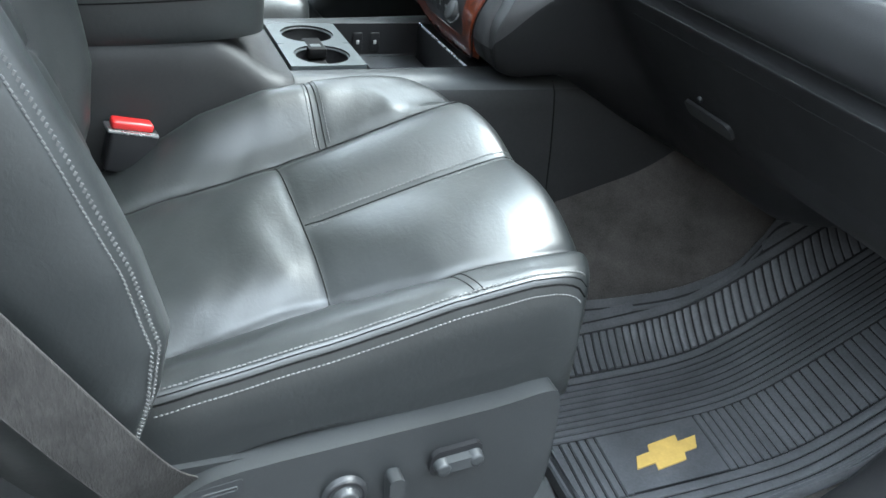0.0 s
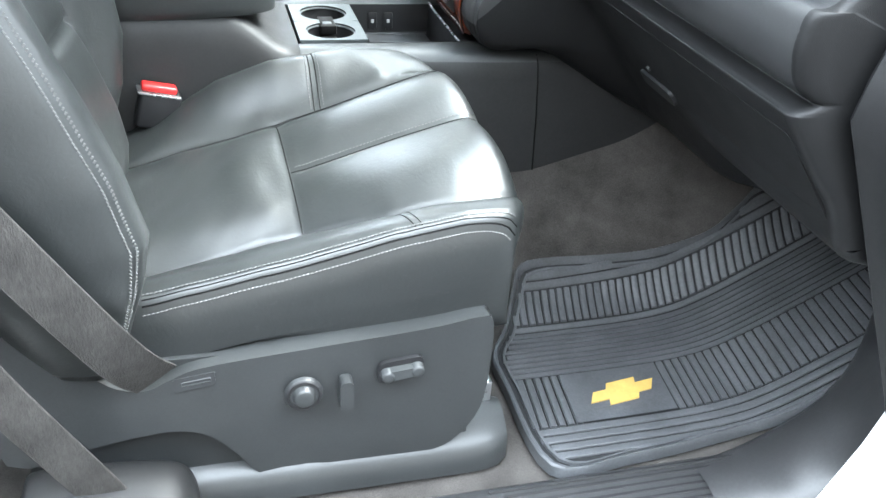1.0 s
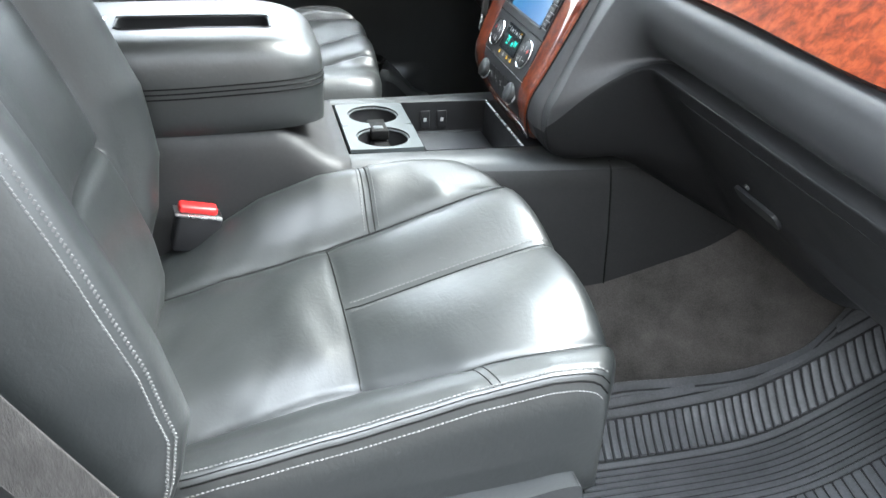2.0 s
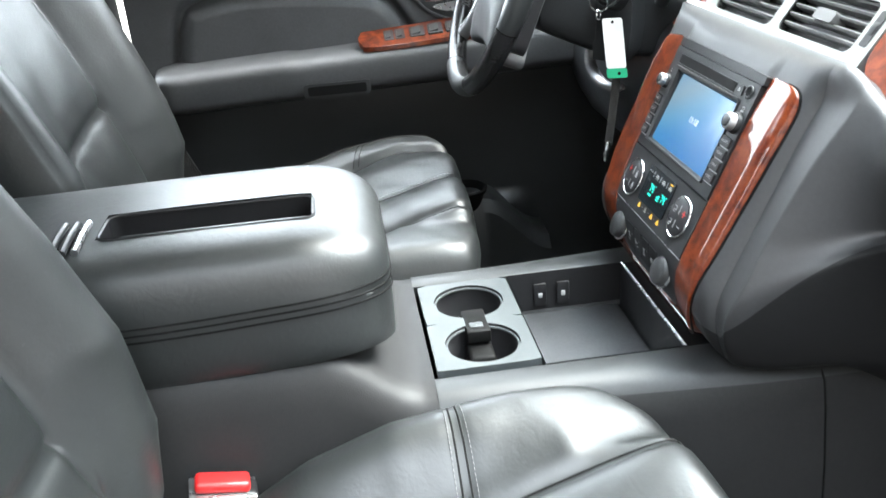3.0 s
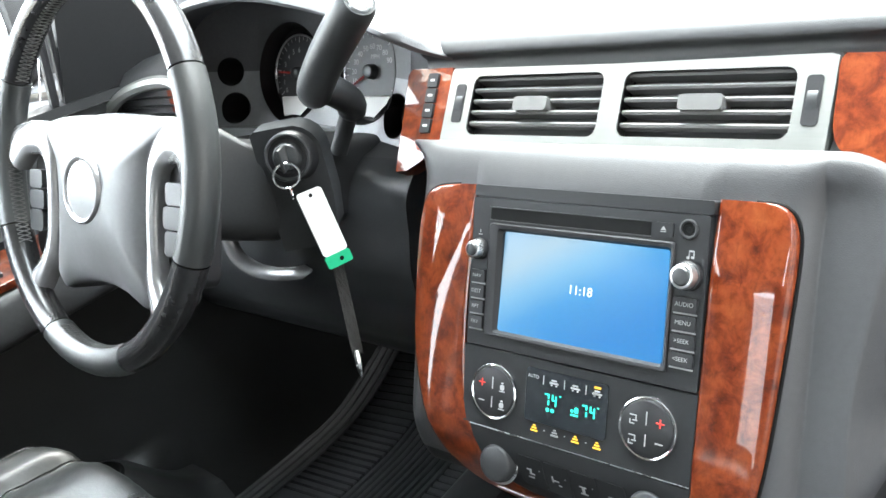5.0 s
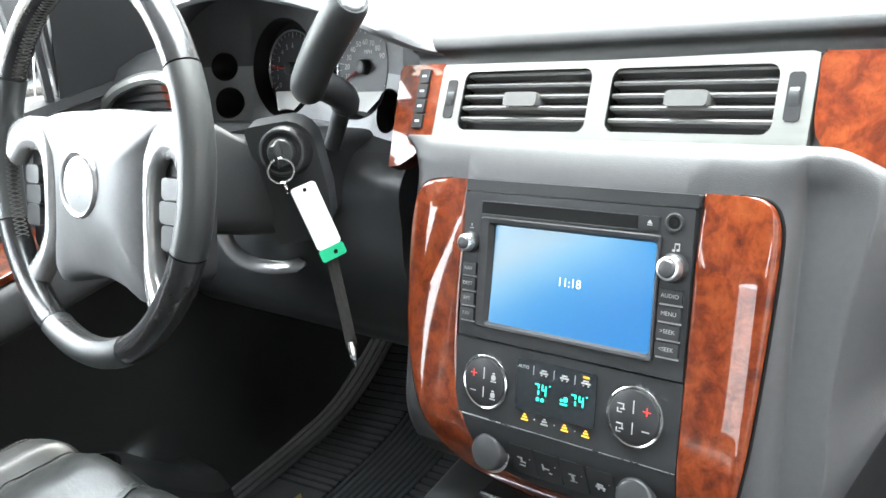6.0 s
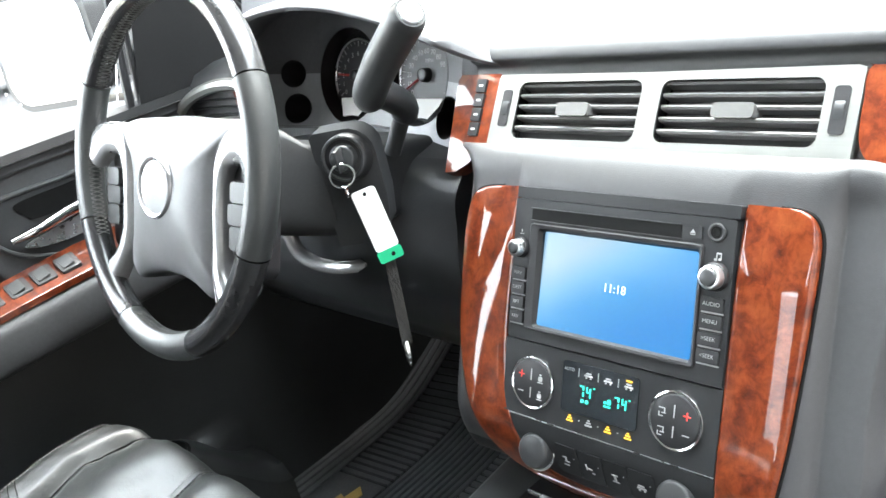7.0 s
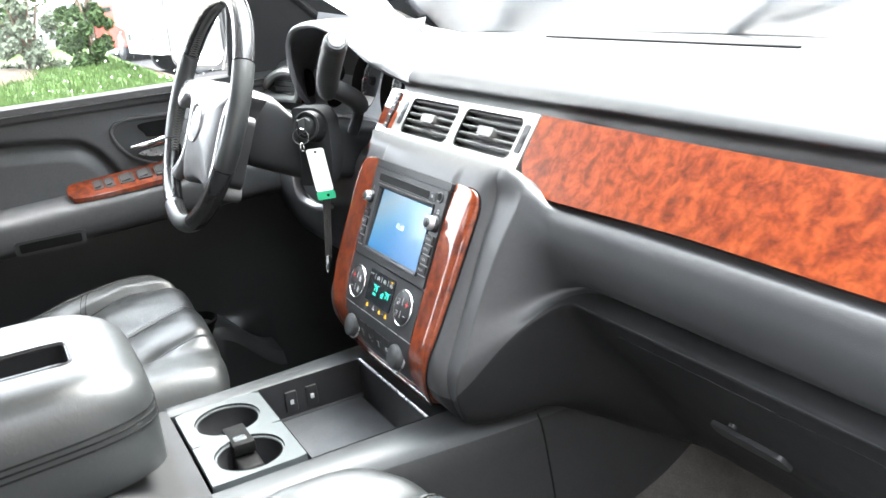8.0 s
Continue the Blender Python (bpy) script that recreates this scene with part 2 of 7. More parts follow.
def part(name, bm, material, parent, label="", angle=40, clean=True):
    """Links a bmesh, made in world coordinates, as one mesh under a thing or a part."""
    if clean:
        finish(bm, angle)
    me = bpy.data.meshes.new(name)
    bm.to_mesh(me)
    bm.free()
    org = ORIGIN.get(parent, Vector())
    me.transform(Matrix.Translation(-org))
    me.materials.append(material)
    ob = new(name, me)
    ob.parent = parent
    ORIGIN[ob] = org
    return tagged(ob, label)


def solo(name, bm, material, label, category, kind="", group="", angle=40, clean=True):
    """A thing or a piece of the setting that is one mesh."""
    ob = part(name, bm, material, None, "", angle, clean)
    return tagged(ob, label, category, group, kind)


def box(bm, c, s, r=0.0, seg=2, m=None):
    g = bmesh.ops.create_cube(bm, size=1.0)
    vs = g["verts"]
    for v in vs:
        v.co = Vector((v.co.x * s[0], v.co.y * s[1], v.co.z * s[2]))
    if r > 0:
        es = list({e for v in vs for e in v.link_edges})
        out = bmesh.ops.bevel(bm, geom=es, offset=min(r, min(s) * 0.49), segments=seg, affect="EDGES", profile=0.5)
        vs = list({v for f in out["faces"] for v in f.verts})
    t = Matrix.Translation(c) @ (m if m else Matrix())
    for v in vs:
        v.co = t @ v.co
    return vs


def loft(bm, rings, closed=True, caps=True):
    rows = [[bm.verts.new(p) for p in ring] for ring in rings]
    n = len(rows[0])
    for a, b in zip(rows, rows[1:]):
        for i in range(n if closed else n - 1):
            j = (i + 1) % n
            bm.faces.new((a[i], a[j], b[j], b[i]))
    if caps and closed:
        bm.faces.new(rows[0][::-1])
        bm.faces.new(rows[-1])
    return rows


def surf(bm, fn, nu, nv):
    loft(bm, [[fn(i / (nu - 1), j / (nv - 1)) for j in range(nv)] for i in range(nu)], closed=False)


def smooth_line(pts, n, closed=False):
    """n points on a Catmull-Rom curve through pts, in any dimension."""
    P = [np.array(p, float) for p in pts]
    k = len(P)
    out = []
    spans = k if closed else k - 1
    for i in range(n):
        u = i / n * spans if closed else i / (n - 1) * spans
        a = min(int(u), spans - 1)
        f = u - a
        if closed:
            p0, p1, p2, p3 = (P[(a + d) % k] for d in (-1, 0, 1, 2))
        else:
            p0, p1, p2, p3 = (P[min(max(a + d, 0), k - 1)] for d in (-1, 0, 1, 2))
        out.append(0.5 * (2 * p1 + (p2 - p0) * f + (2 * p0 - 5 * p1 + 4 * p2 - p3) * f * f + (3 * p1 - p0 - 3 * p2 + p3) * f ** 3))
    return out


def tube(bm, pts, r, seg=10, closed=False, flat=1.0, up=(0, 0, 1)):
    """A round or flattened bar along pts; r may be one radius or one for each point."""
    P = [Vector(p) for p in pts]
    n = len(P)
    rings = []
    side0 = None
    for i, p in enumerate(P):
        a, b = (P[i - 1], P[(i + 1) % n]) if closed else (P[max(i - 1, 0)], P[min(i + 1, n - 1)])
        d = (b - a).normalized()
        ref = Vector(up) if side0 is None else None
        if side0 is None:
            s = d.cross(ref)
            if s.length < 1e-4:
                s = d.cross(Vector((1, 0, 0)))
        else:
            s = side0 - d * side0.dot(d)
        s.normalize()
        side0 = s
        w = s.cross(d)
        rr = r[i] if isinstance(r, (list, tuple)) else r
        rings.append([p + s * (rr * math.cos(q)) + w * (rr * flat * math.sin(q)) for q in (2 * math.pi * k / seg for k in range(seg))])
    if closed:
        rings.append(rings[0])
    loft(bm, rings, True, not closed)


def disc(bm, c, axis, r0, r1, depth, seg=32, m=0.0):
    """A short turned piece: radius r0 at the foot, r1 at the head, with a rounded head edge m."""
    a = Vector(axis).normalized()
    s = a.orthogonal().normalized()
    w = a.cross(s)
    c = Vector(c)
    prof = [(r0, 0.0), (r1, depth - m), (r1 - m * 0.35, depth - m * 0.3), (r1 - m, depth)] if m else [(r0, 0.0), (r1, depth)]
    loft(bm, [[c + a * h + (s * math.cos(q) + w * math.sin(q)) * r for q in (2 * math.pi * k / seg for k in range(seg))] for r, h in prof])


def ring(bm, c, axis, R, r, seg=40, tseg=10, flat=1.0):
    a = Vector(axis).normalized()
    s = a.orthogonal().normalized()
    w = a.cross(s)
    tube(bm, [Vector(c) + (s * math.cos(q) + w * math.sin(q)) * R for q in (2 * math.pi * k / seg for k in range(seg))], r, tseg, True, flat, a)


def prism(bm, poly, fn, n0, n1, r=0.0, seg=2):
    """A flat plate of outline poly (u, v) between heights n0 and n1, laid by fn(u, v, n); r rounds its upper rim."""
    tmp = bmesh.new()
    vs = [tmp.verts.new((u, v, n0)) for u, v in poly]
    f = tmp.faces.new(vs)
    f.normal_update()
    if f.normal.z < 0:
        f.normal_flip()
    ext = bmesh.ops.extrude_face_region(tmp, geom=[f])
    top = [g for g in ext["geom"] if isinstance(g, bmesh.types.BMVert)]
    for v in top:
        v.co.z = n1
    if r > 0:
        es = [e for e in tmp.edges if all(v.co.z == n1 for v in e.verts)]
        bmesh.ops.bevel(tmp, geom=es, offset=r, segments=seg, affect="EDGES", profile=0.5)
    me = bpy.data.meshes.new("tmp")
    tmp.to_mesh(me)
    tmp.free()
    old = set(bm.verts)
    bm.from_mesh(me)
    bpy.data.meshes.remove(me)
    for v in bm.verts:
        if v not in old:
            v.co = fn(*v.co)


def rrect(u0, u1, v0, v1, r, n=5):
    out = []
    for cu, cv, a0 in ((u1 - r, v1 - r, 0), (u0 + r, v1 - r, 90), (u0 + r, v0 + r, 180), (u1 - r, v0 + r, 270)):
        for k in range(n + 1):
            q = radians(a0 + 90 * k / n)
            out.append((cu + r * math.cos(q), cv + r * math.sin(q)))
    return out


def plate_frame(bm, outer, inner, fn, n0, n1):
    """A plate with one hole: both outlines have the same number of points."""
    rows = [[fn(u, v, n) for u, v in o] for o, n in ((outer, n0), (outer, n1), (inner, n1), (inner, n0))]
    loft(bm, rows + [rows[0]], True, False)


def lettering(text, size, fn, n=0.0006, align="CENTER"):
    """Text in Blender's own font as a flat mesh, laid by fn(u, v, n)."""
    cu = bpy.data.curves.new("text", "FONT")
    cu.body, cu.size, cu.align_x, cu.align_y = text, size, align, "CENTER"
    cu.resolution_u = 3
    ob = bpy.data.objects.new("text", cu)
    me = bpy.data.meshes.new_from_object(ob)
    bm = bmesh.new()
    bm.from_mesh(me)
    for v in bm.verts:
        v.co = fn(v.co.x, v.co.y, n)
    bpy.data.objects.remove(ob)
    bpy.data.curves.remove(cu)
    bpy.data.meshes.remove(me)
    return bm


def slanted(x0, z0, k):
    """A panel's frame: u to the passenger's side, v up the slope, n out towards the seats."""
    c = 1 / math.hypot(1, k)
    s = k * c

    def fn(u, v, n):
        return Vector((x0 + v * s - n * c, -u, z0 + v * c + n * s))
    return fn


def blend(a, b, x):
    q = min(max((x - a) / (b - a), 0.0), 1.0)
    return q * q * (3 - 2 * q)


def bump(x, c, w):
    return math.exp(-((x - c) / w) ** 2)

# ---- the vehicle's shell: floor, sills, walls, roof ----


def floor_z(x, y):
    """The cabin floor: flat, with the toe board rising forward."""
    a = abs(y)
    hump = (0.27 + 0.08 * min(max((x - 0.4) / 0.3, 0), 1)) * max(0.0, 1 - max(0.0, a - 0.18) / 0.26) ** 1.5
    return hump + 0.3 * (x - 0.655 + math.sqrt((x - 0.655) ** 2 + 0.006)) * blend(0.0, 0.3, x) + 0.09 * blend(0.2, 0.5, y)


bm = bmesh.new()
surf(bm, lambda a, b: Vector((-1.5 + 2.85 * a, -0.77 + 1.60 * b, floor_z(-1.5 + 2.85 * a, -0.77 + 1.60 * b) - 0.012 + 0.003 * noise.noise(Vector((a * 40, b * 40, 0))))), 120, 100)
solo("floor", bm, CARPET, "charcoal cut-pile carpet on the cabin floor", "floor", "structure")

# passenger sill: raised scuff plate with ribs, then the white rocker outside
sill = thing("door_sill", (0.2, -0.82, 0.0), "black plastic door sill plate with moulded ribs", "door sill", kind="structure")
bm = bmesh.new()
prof = [(-0.765, -0.03), (-0.768, 0.012), (-0.775, 0.022), (-0.80, 0.026), (-0.862, 0.018), (-0.872, 0.006), (-0.875, -0.05)]
prof = smooth_line(prof, 26)
loft(bm, [[Vector((x, p[0] - 0.0, p[1] + 0.05 * blend(0.78, 1.0, x) - 0.006)) for p in prof] for x in np.linspace(-0.40, 0.60, 40)], False)
part("scuff_plate", bm, SILL, sill)
for i in range(6):
    bm = bmesh.new()
    y = -0.783 - 0.012 * i
    tube(bm, [(x, y, 0.0205 - 0.0012 * i) for x in np.linspace(0.18 + 0.02 * i, 0.62 - 0.01 * i, 14)], 0.0032, 6, flat=0.8)
    part("rib", bm, TRIM_BLACK, sill)

inn = smooth_line([(0.50, -0.766, 0.000), (0.57, -0.762, 0.008), (0.64, -0.752, 0.024), (0.72, -0.742, 0.062), (0.80, -0.712, 0.112), (0.89, -0.632, 0.172), (0.96, -0.54, 0.215)], 70)
outr = smooth_line([(0.50, -0.874, 0.002), (0.57, -0.880, 0.004), (0.635, -0.888, 0.014), (0.680, -0.889, 0.060), (0.704, -0.887, 0.130), (0.714, -0.883, 0.230), (0.72, -0.874, 0.38)], 70)
bm = bmesh.new()
rows = []
for a, b in zip(inn, outr):
    a, b = Vector(a), Vector(b)
    rows.append([a + Vector((0, 0, -0.03))] + [a.lerp(b, f) + Vector((0, 0, 0.023 * math.sin(math.pi * f) ** 0.6)) for f in np.linspace(0, 1, 17)])
loft(bm, rows, False)
part("front_trim", bm, SILL, sill, angle=60)

bm = bmesh.new()
prof = smooth_line([(-0.872, 0.0), (-0.89, -0.012), (-0.93, -0.03), (-0.955, -0.09), (-0.96, -0.2), (-0.93, -0.30), (-0.80, -0.32)], 24)
loft(bm, [[Vector((x, p[0] - 0.017 * blend(0.54, 0.64, x), p[1] + 0.50 * blend(0.62, 0.81, x))) for p in prof] for x in np.linspace(-1.5, 1.3, 60)], False)
solo("rocker_panel", bm, WHITE_PAINT, "white painted rocker panel below the door opening", "car body", "structure")

# kick panel and hinge pillar at the front of the passenger opening
bm = bmesh.new()
prof = smooth_line([(0.53, -0.955), (0.485, -0.945), (0.462, -0.925), (0.468, -0.905), (0.60, -0.890), (0.80, -0.82), (1.0, -0.78), (1.3, -0.765)], 26)
loft(bm, [[Vector((p[0] + (0.64 - max(z, -0.1) if z < 0.64 else 0.5 * (z - 0.64)) * 0.50 * blend(1.25, 0.6, p[0]), p[1], z)) for p in prof] for z in np.linspace(-0.03, 0.90, 22)], False)
solo("kick_panel", bm, PLASTIC, "dark plastic kick panel beside the footwell", "trim", "structure")
bm = bmesh.new()
prof = [(1.0, -0.90), (0.80, -0.905), (0.80, -0.96), (1.0, -1.0), (1.4, -1.0)]
loft(bm, [[Vector((p[0] + 0.10 * blend(0.3, -0.3, z), p[1], z)) for p in prof] for z in np.linspace(-0.32, 0.95, 16)], False)
solo("hinge_pillar", bm, WHITE_PAINT, "white painted hinge pillar of the passenger door opening", "car body", "structure")

bm = bmesh.new()
loft(bm, [[Vector((x, y, z)) for z in np.linspace(-0.04, 0.88, 12)] for x, y in ((0.70, 0.868), (0.80, 0.860), (0.90, 0.845), (1.05, 0.835), (1.22, 0.83), (1.38, 0.83))], False)
gm = bmesh.ops.extrude_face_region(bm, geom=bm.faces[:])
for v in gm["geom"]:
    if isinstance(v, bmesh.types.BMVert):
        v.co.y += 0.03
solo("kick_panel", bm, SEAT_SHELL, "dark plastic kick panel beside the pedals", "trim", "structure")

# firewall, rear bulkhead, roof, side walls behind the front doors
bm = bmesh.new()
box(bm, (1.36, 0.0, 0.45), (0.03, 1.75, 1.0))
solo("wall_front", bm, DEEP_BLACK, "black insulated bulkhead beyond the footwells", "wall", "structure")
bm = bmesh.new()
box(bm, (-1.52, 0.0, 0.33), (0.04, 1.8, 0.82))
solo("wall_rear", bm, PLASTIC, "dark trimmed wall below the rear window", "wall", "structure")
bm = bmesh.new()
surf(bm, lambda a, b: Vector((-1.55 + 1.75 * a, -0.74 + 1.48 * b, 1.27 + 0.05 * math.sin(math.pi * b) - 0.05 * a * a)), 16, 16)
gm = bmesh.ops.extrude_face_region(bm, geom=bm.faces[:])
for v in gm["geom"]:
    if isinstance(v, bmesh.types.BMVert):
        v.co.z += 0.03
solo("ceiling", bm, HEADLINER, "pale grey cloth headliner", "ceiling", "structure")
for name, side in (("wall_right", -1), ("wall_left", 1)):
    bm = bmesh.new()
    box(bm, (-1.05, side * 0.85, 0.38), (0.95, 0.05, 0.86))
    box(bm, (-0.60, side * 0.80, 1.05), (0.10, 0.05, 0.50), m=pose(0, 0, 0, side * 8))
    box(bm, (-1.48, side * 0.80, 1.05), (0.10, 0.05, 0.50), m=pose(0, 0, 0, side * 8))
    solo(name, bm, PLASTIC, "dark rear door trim with a window opening above", "wall", "structure")

# A-pillars and roof header
for side, nm in ((1, "pillar"), (-1, "pillar")):
    bm = bmesh.new()
    pts = smooth_line([(0.98, side * 0.86, 0.80), (0.72, side * 0.82, 0.98), (0.42, side * 0.77, 1.13), (0.18, side * 0.72, 1.24)], 14)
    tube(bm, pts, 0.045, 12, flat=0.8)
    solo(nm, bm, HEADLINER, "pale trimmed windscreen pillar", "pillar", "structure")
bm = bmesh.new()
tube(bm, [(0.19, y, 1.245 + 0.03 * math.cos(y * 2)) for y in np.linspace(-0.74, 0.74, 14)], 0.03, 10)
solo("trim", bm, HEADLINER, "pale roof header above the windscreen", "trim", "structure")

# windscreen
bm = bmesh.new()
surf(bm, lambda a, b: Vector((1.06 - 0.88 * a - 0.10 * (2 * b - 1) ** 2 * (1 - a * 0.5), -0.80 + 1.60 * b + 0.06 * a * (1 - 2 * b), 0.80 + 0.44 * a)), 14, 18)
ws = solo("window_1", bm, GLASS, "clear curved windscreen", "windscreen", "structure")
ws.visible_shadow = False
bm = bmesh.new()
tube(bm, [(1.003 - 0.18 * y * y, y, 0.861) for y in np.linspace(-0.78, 0.84, 28)], 0.0032, 8)
solo("trim_2", bm, DEEP_BLACK, "black seal along the foot of the windscreen", "trim", "structure")
# dark tinted panes at the back and beside the rear seats
for nm, lo, hi in (("window_3", (-1.50, -0.74, 0.75), (-1.50, 0.74, 1.27)), ("window_4", (-1.44, 0.80, 0.80), (-0.64, 0.80, 1.27)), ("window_5", (-1.44, -0.80, 0.80), (-0.64, -0.80, 1.27))):
    bm = bmesh.new()
    mid_, size_ = [(p + q) / 2 for p, q in zip(lo, hi)], [max(q - p, 0.005) for p, q in zip(lo, hi)]
    box(bm, mid_, size_)
    solo(nm, bm, PRIVACY_GLASS, "dark tinted rear pane", "window", "structure")

# ---- dashboard ----
DASH = thing("dashboard", (0.45, 0.0, 0.45), "dark grey soft-touch dashboard with burl wood and silver trim", "dashboard")
STACK = slanted(0.347, 0.713, 0.43)
VENTS = slanted(0.445, 0.793, 0.71)


def stack_back(u, v):
    """How far the bowed face of the centre stack falls back from its plane."""
    return 0.004 * min(1.2, max(0.0, (u - 0.105) / 0.065)) ** 8 + 0.9 * max(0.0, v + 0.030) ** 2 * blend(0.100, 0.114, abs(u)) + 0.008 * max(0.0, (-u - 0.135) / 0.045) ** 6 + 8.0 * max(0.0, -0.17 - v) ** 2


def stack_at(u, v, n):
    return STACK(u, v, n - stack_back(u, v))


def under_stack(x, y, z):
    """Lets the pad pass just behind the stack's face."""
    c = 1 / math.hypot(1, 0.43)
    dx, dz = x - 0.347, z - 0.713
    v, n = (dx * 0.43 + dz) * c, (dz * 0.43 - dx) * c
    if abs(y) < 0.262 and -0.30 < v < 0.11:
        lim = 0.003 - stack_back(min(-y, 0.182), v)
        if n > lim:
            n += (lim - n) * (1 - blend(0.034, 0.080, v))
    return Vector((0.347 + (v * 0.43 - n) * c, y, 0.713 + (v + n * 0.43) * c))


PASS = [(1.05, 0.845), (0.90, 0.862), (0.72, 0.868), (0.56, 0.866), (0.490, 0.857), (0.468, 0.842), (0.484, 0.828), (0.470, 0.800), (0.424, 0.746),
        (0.396, 0.738), (0.390, 0.715), (0.391, 0.692), (0.400, 0.667), (0.416, 0.651), (0.428, 0.645), (0.418, 0.640), (0.404, 0.635), (0.403, 0.627), (0.440, 0.578), (0.490, 0.518), (0.548, 0.442), (0.69, 0.315), (1.1, 0.27)]
MID = [(1.05, 0.845), (0.90, 0.862), (0.72, 0.868), (0.56, 0.866), (0.490, 0.857), (0.468, 0.842), (0.476, 0.828), (0.458, 0.800), (0.421, 0.761),
       (0.394, 0.777), (0.372, 0.766), (0.352, 0.737), (0.331, 0.691), (0.312, 0.643), (0.294, 0.602), (0.280, 0.570), (0.270, 0.535), (0.278, 0.505), (0.295, 0.475), (0.33, 0.458), (0.42, 0.455), (0.75, 0.42), (1.1, 0.42)]
DRIV = [(1.05, 0.845), (0.90, 0.862), (0.76, 0.868), (0.70, 0.868), (0.66, 0.862), (0.640, 0.850), (0.63, 0.83), (0.62, 0.80), (0.60, 0.745),
        (0.50, 0.732), (0.450, 0.725), (0.42, 0.70), (0.41, 0.66), (0.40, 0.62), (0.40, 0.585), (0.405, 0.56), (0.42, 0.52), (0.435, 0.495), (0.45, 0.47), (0.48, 0.445), (0.52, 0.43), (0.75, 0.42), (1.1, 0.42)]


def dash_profile(y):
    a = blend(-0.275, -0.190, y) if y < 0 else 1 - blend(0.205, 0.252, y)
    low = blend(-0.310, -0.186, y) ** 1.6 if y < 0 else a
    out = []
    for i, (p, m, d) in enumerate(zip(PASS, MID, DRIV)):
        far = p if y < 0 else d
        w = a + (low - a) * min(max((i - 9) / 4, 0), 1)
        if i < 9 and y > 0:
            w = 1 - blend(0.248, 0.275, y)
        x, z = far[0] + (m[0] - far[0]) * w, far[1] + (m[1] - far[1]) * w
        if i > 20 and y < 0:
            k = blend(-0.64, -0.46, y)
            x, z = (0.75 - 0.06 * k, 0.425 - 0.11 * k) if i == 21 else (1.1, 0.42 - 0.15 * k)
        if i < 4:
            x -= 0.16 * blend(0.35, 0.9, abs(y)) * (4 - i) / 4
        out.append((x, z))
    return smooth_line(out, 132)


YS = sorted(set([round(v, 4) for v in np.linspace(-0.885, 0.80, 104)] + [round(v, 4) for v in np.linspace(-0.30, 0.30, 110)] + [round(v, 4) for v in np.linspace(-0.27, -0.176, 64)]))
bm = bmesh.new()
whole = [[under_stack(p[0], y, p[1]) for p in dash_profile(y)] for y in YS]
SPLIT = next(i for i, y in enumerate(YS) if y > 0.262)
knee = next(i for i, p in enumerate(whole[-1]) if p.z < 0.728)


def dash_sheet(rows, first, last, n):
    """The strip of the dash between two limits along each section, which follow y smoothly."""
    b2 = bmesh.new()
    out = []
    for r in rows:
        row = []
        for f in np.linspace(first(r[0].y), last(r[0].y), n):
            k = min(int(f), len(r) - 2)
            row.append(r[k].lerp(r[k + 1], f - k))
        out.append(row)
    loft(b2, out, False)
    return b2


def roll_edge(y):
    """Where the soft pad ends and the hard lower panel begins; beside the stack, where painted shade begins."""
    return 85 + 16 * blend(-0.330, -0.200, y)


part("pad", dash_sheet(whole[:SPLIT + 1], lambda y: 0, roll_edge, 100), DASH_PAD, DASH, "grained soft dash pad", angle=60)
part("pad", dash_sheet(whole[SPLIT:], lambda y: 0, lambda y: knee, 80), DASH_PAD, DASH, "grained soft dash pad", angle=60)
# Beside the stack this dark tone is painted shade, not another material.
part("lower_panel", dash_sheet(whole[:SPLIT + 1], roll_edge, lambda y: 131, 44), PLASTIC, DASH, "dark hard lower dash panel, its tone standing for shade beside the stack", angle=60)
bm = bmesh.new()
loft(bm, [r[knee:] for r in whole[SPLIT:]], False)
part("knee_panel", bm, SMOOTH_PLASTIC, DASH, "dark knee panel below the steering column", angle=60)

# slot for the defroster along the top, and the glovebox latch
bm = bmesh.new()
prism(bm, rrect(-0.278, 0.278, -0.004, 0.004, 0.003), lambda u, v, n: Vector((0.790 + v, -u + 0.010, 0.8672 + n)), -0.002, 0.002)
part("defroster_slot", bm, DEEP_BLACK, DASH)
bm = bmesh.new()
tube(bm, [(0.945 - 0.06 * (y / 0.65) ** 2, y, 0.8605) for y in np.linspace(-0.62, 0.66, 24)], 0.003, 6, flat=0.5)
part("rear_seam", bm, DEEP_BLACK, DASH)

# end cap at the passenger's side
bm = bmesh.new()
cap = [p for p in dash_profile(-0.885) if p[0] < 0.80]
rows = []
for f, y in ((0.0, -0.884), (0.0, -0.889), (0.003, -0.894), (0.009, -0.898), (0.03, -0.899)):
    rows.append([Vector((p[0] + f * (1 if p[0] < 0.62 else 0), y, p[1] + f * (-1 if p[1] > 0.8 else 1 if p[1] < 0.46 else 0))) for p in cap])
cen = Vector((0.70, -0.899, 0.63))
rows.append([r.lerp(cen, 0.98) for r in rows[-1]])
loft(bm, rows, False)
part("end_cap", bm, PLASTIC, DASH, angle=60)

# glovebox door with its latch
bm = bmesh.new()


def glove_at(u, v, n):
    k = 0.5 + v / 0.223
    return Vector((0.546 - 0.138 * k - 0.785 * n, u, 0.444 + 0.178 * k - 0.62 * n))


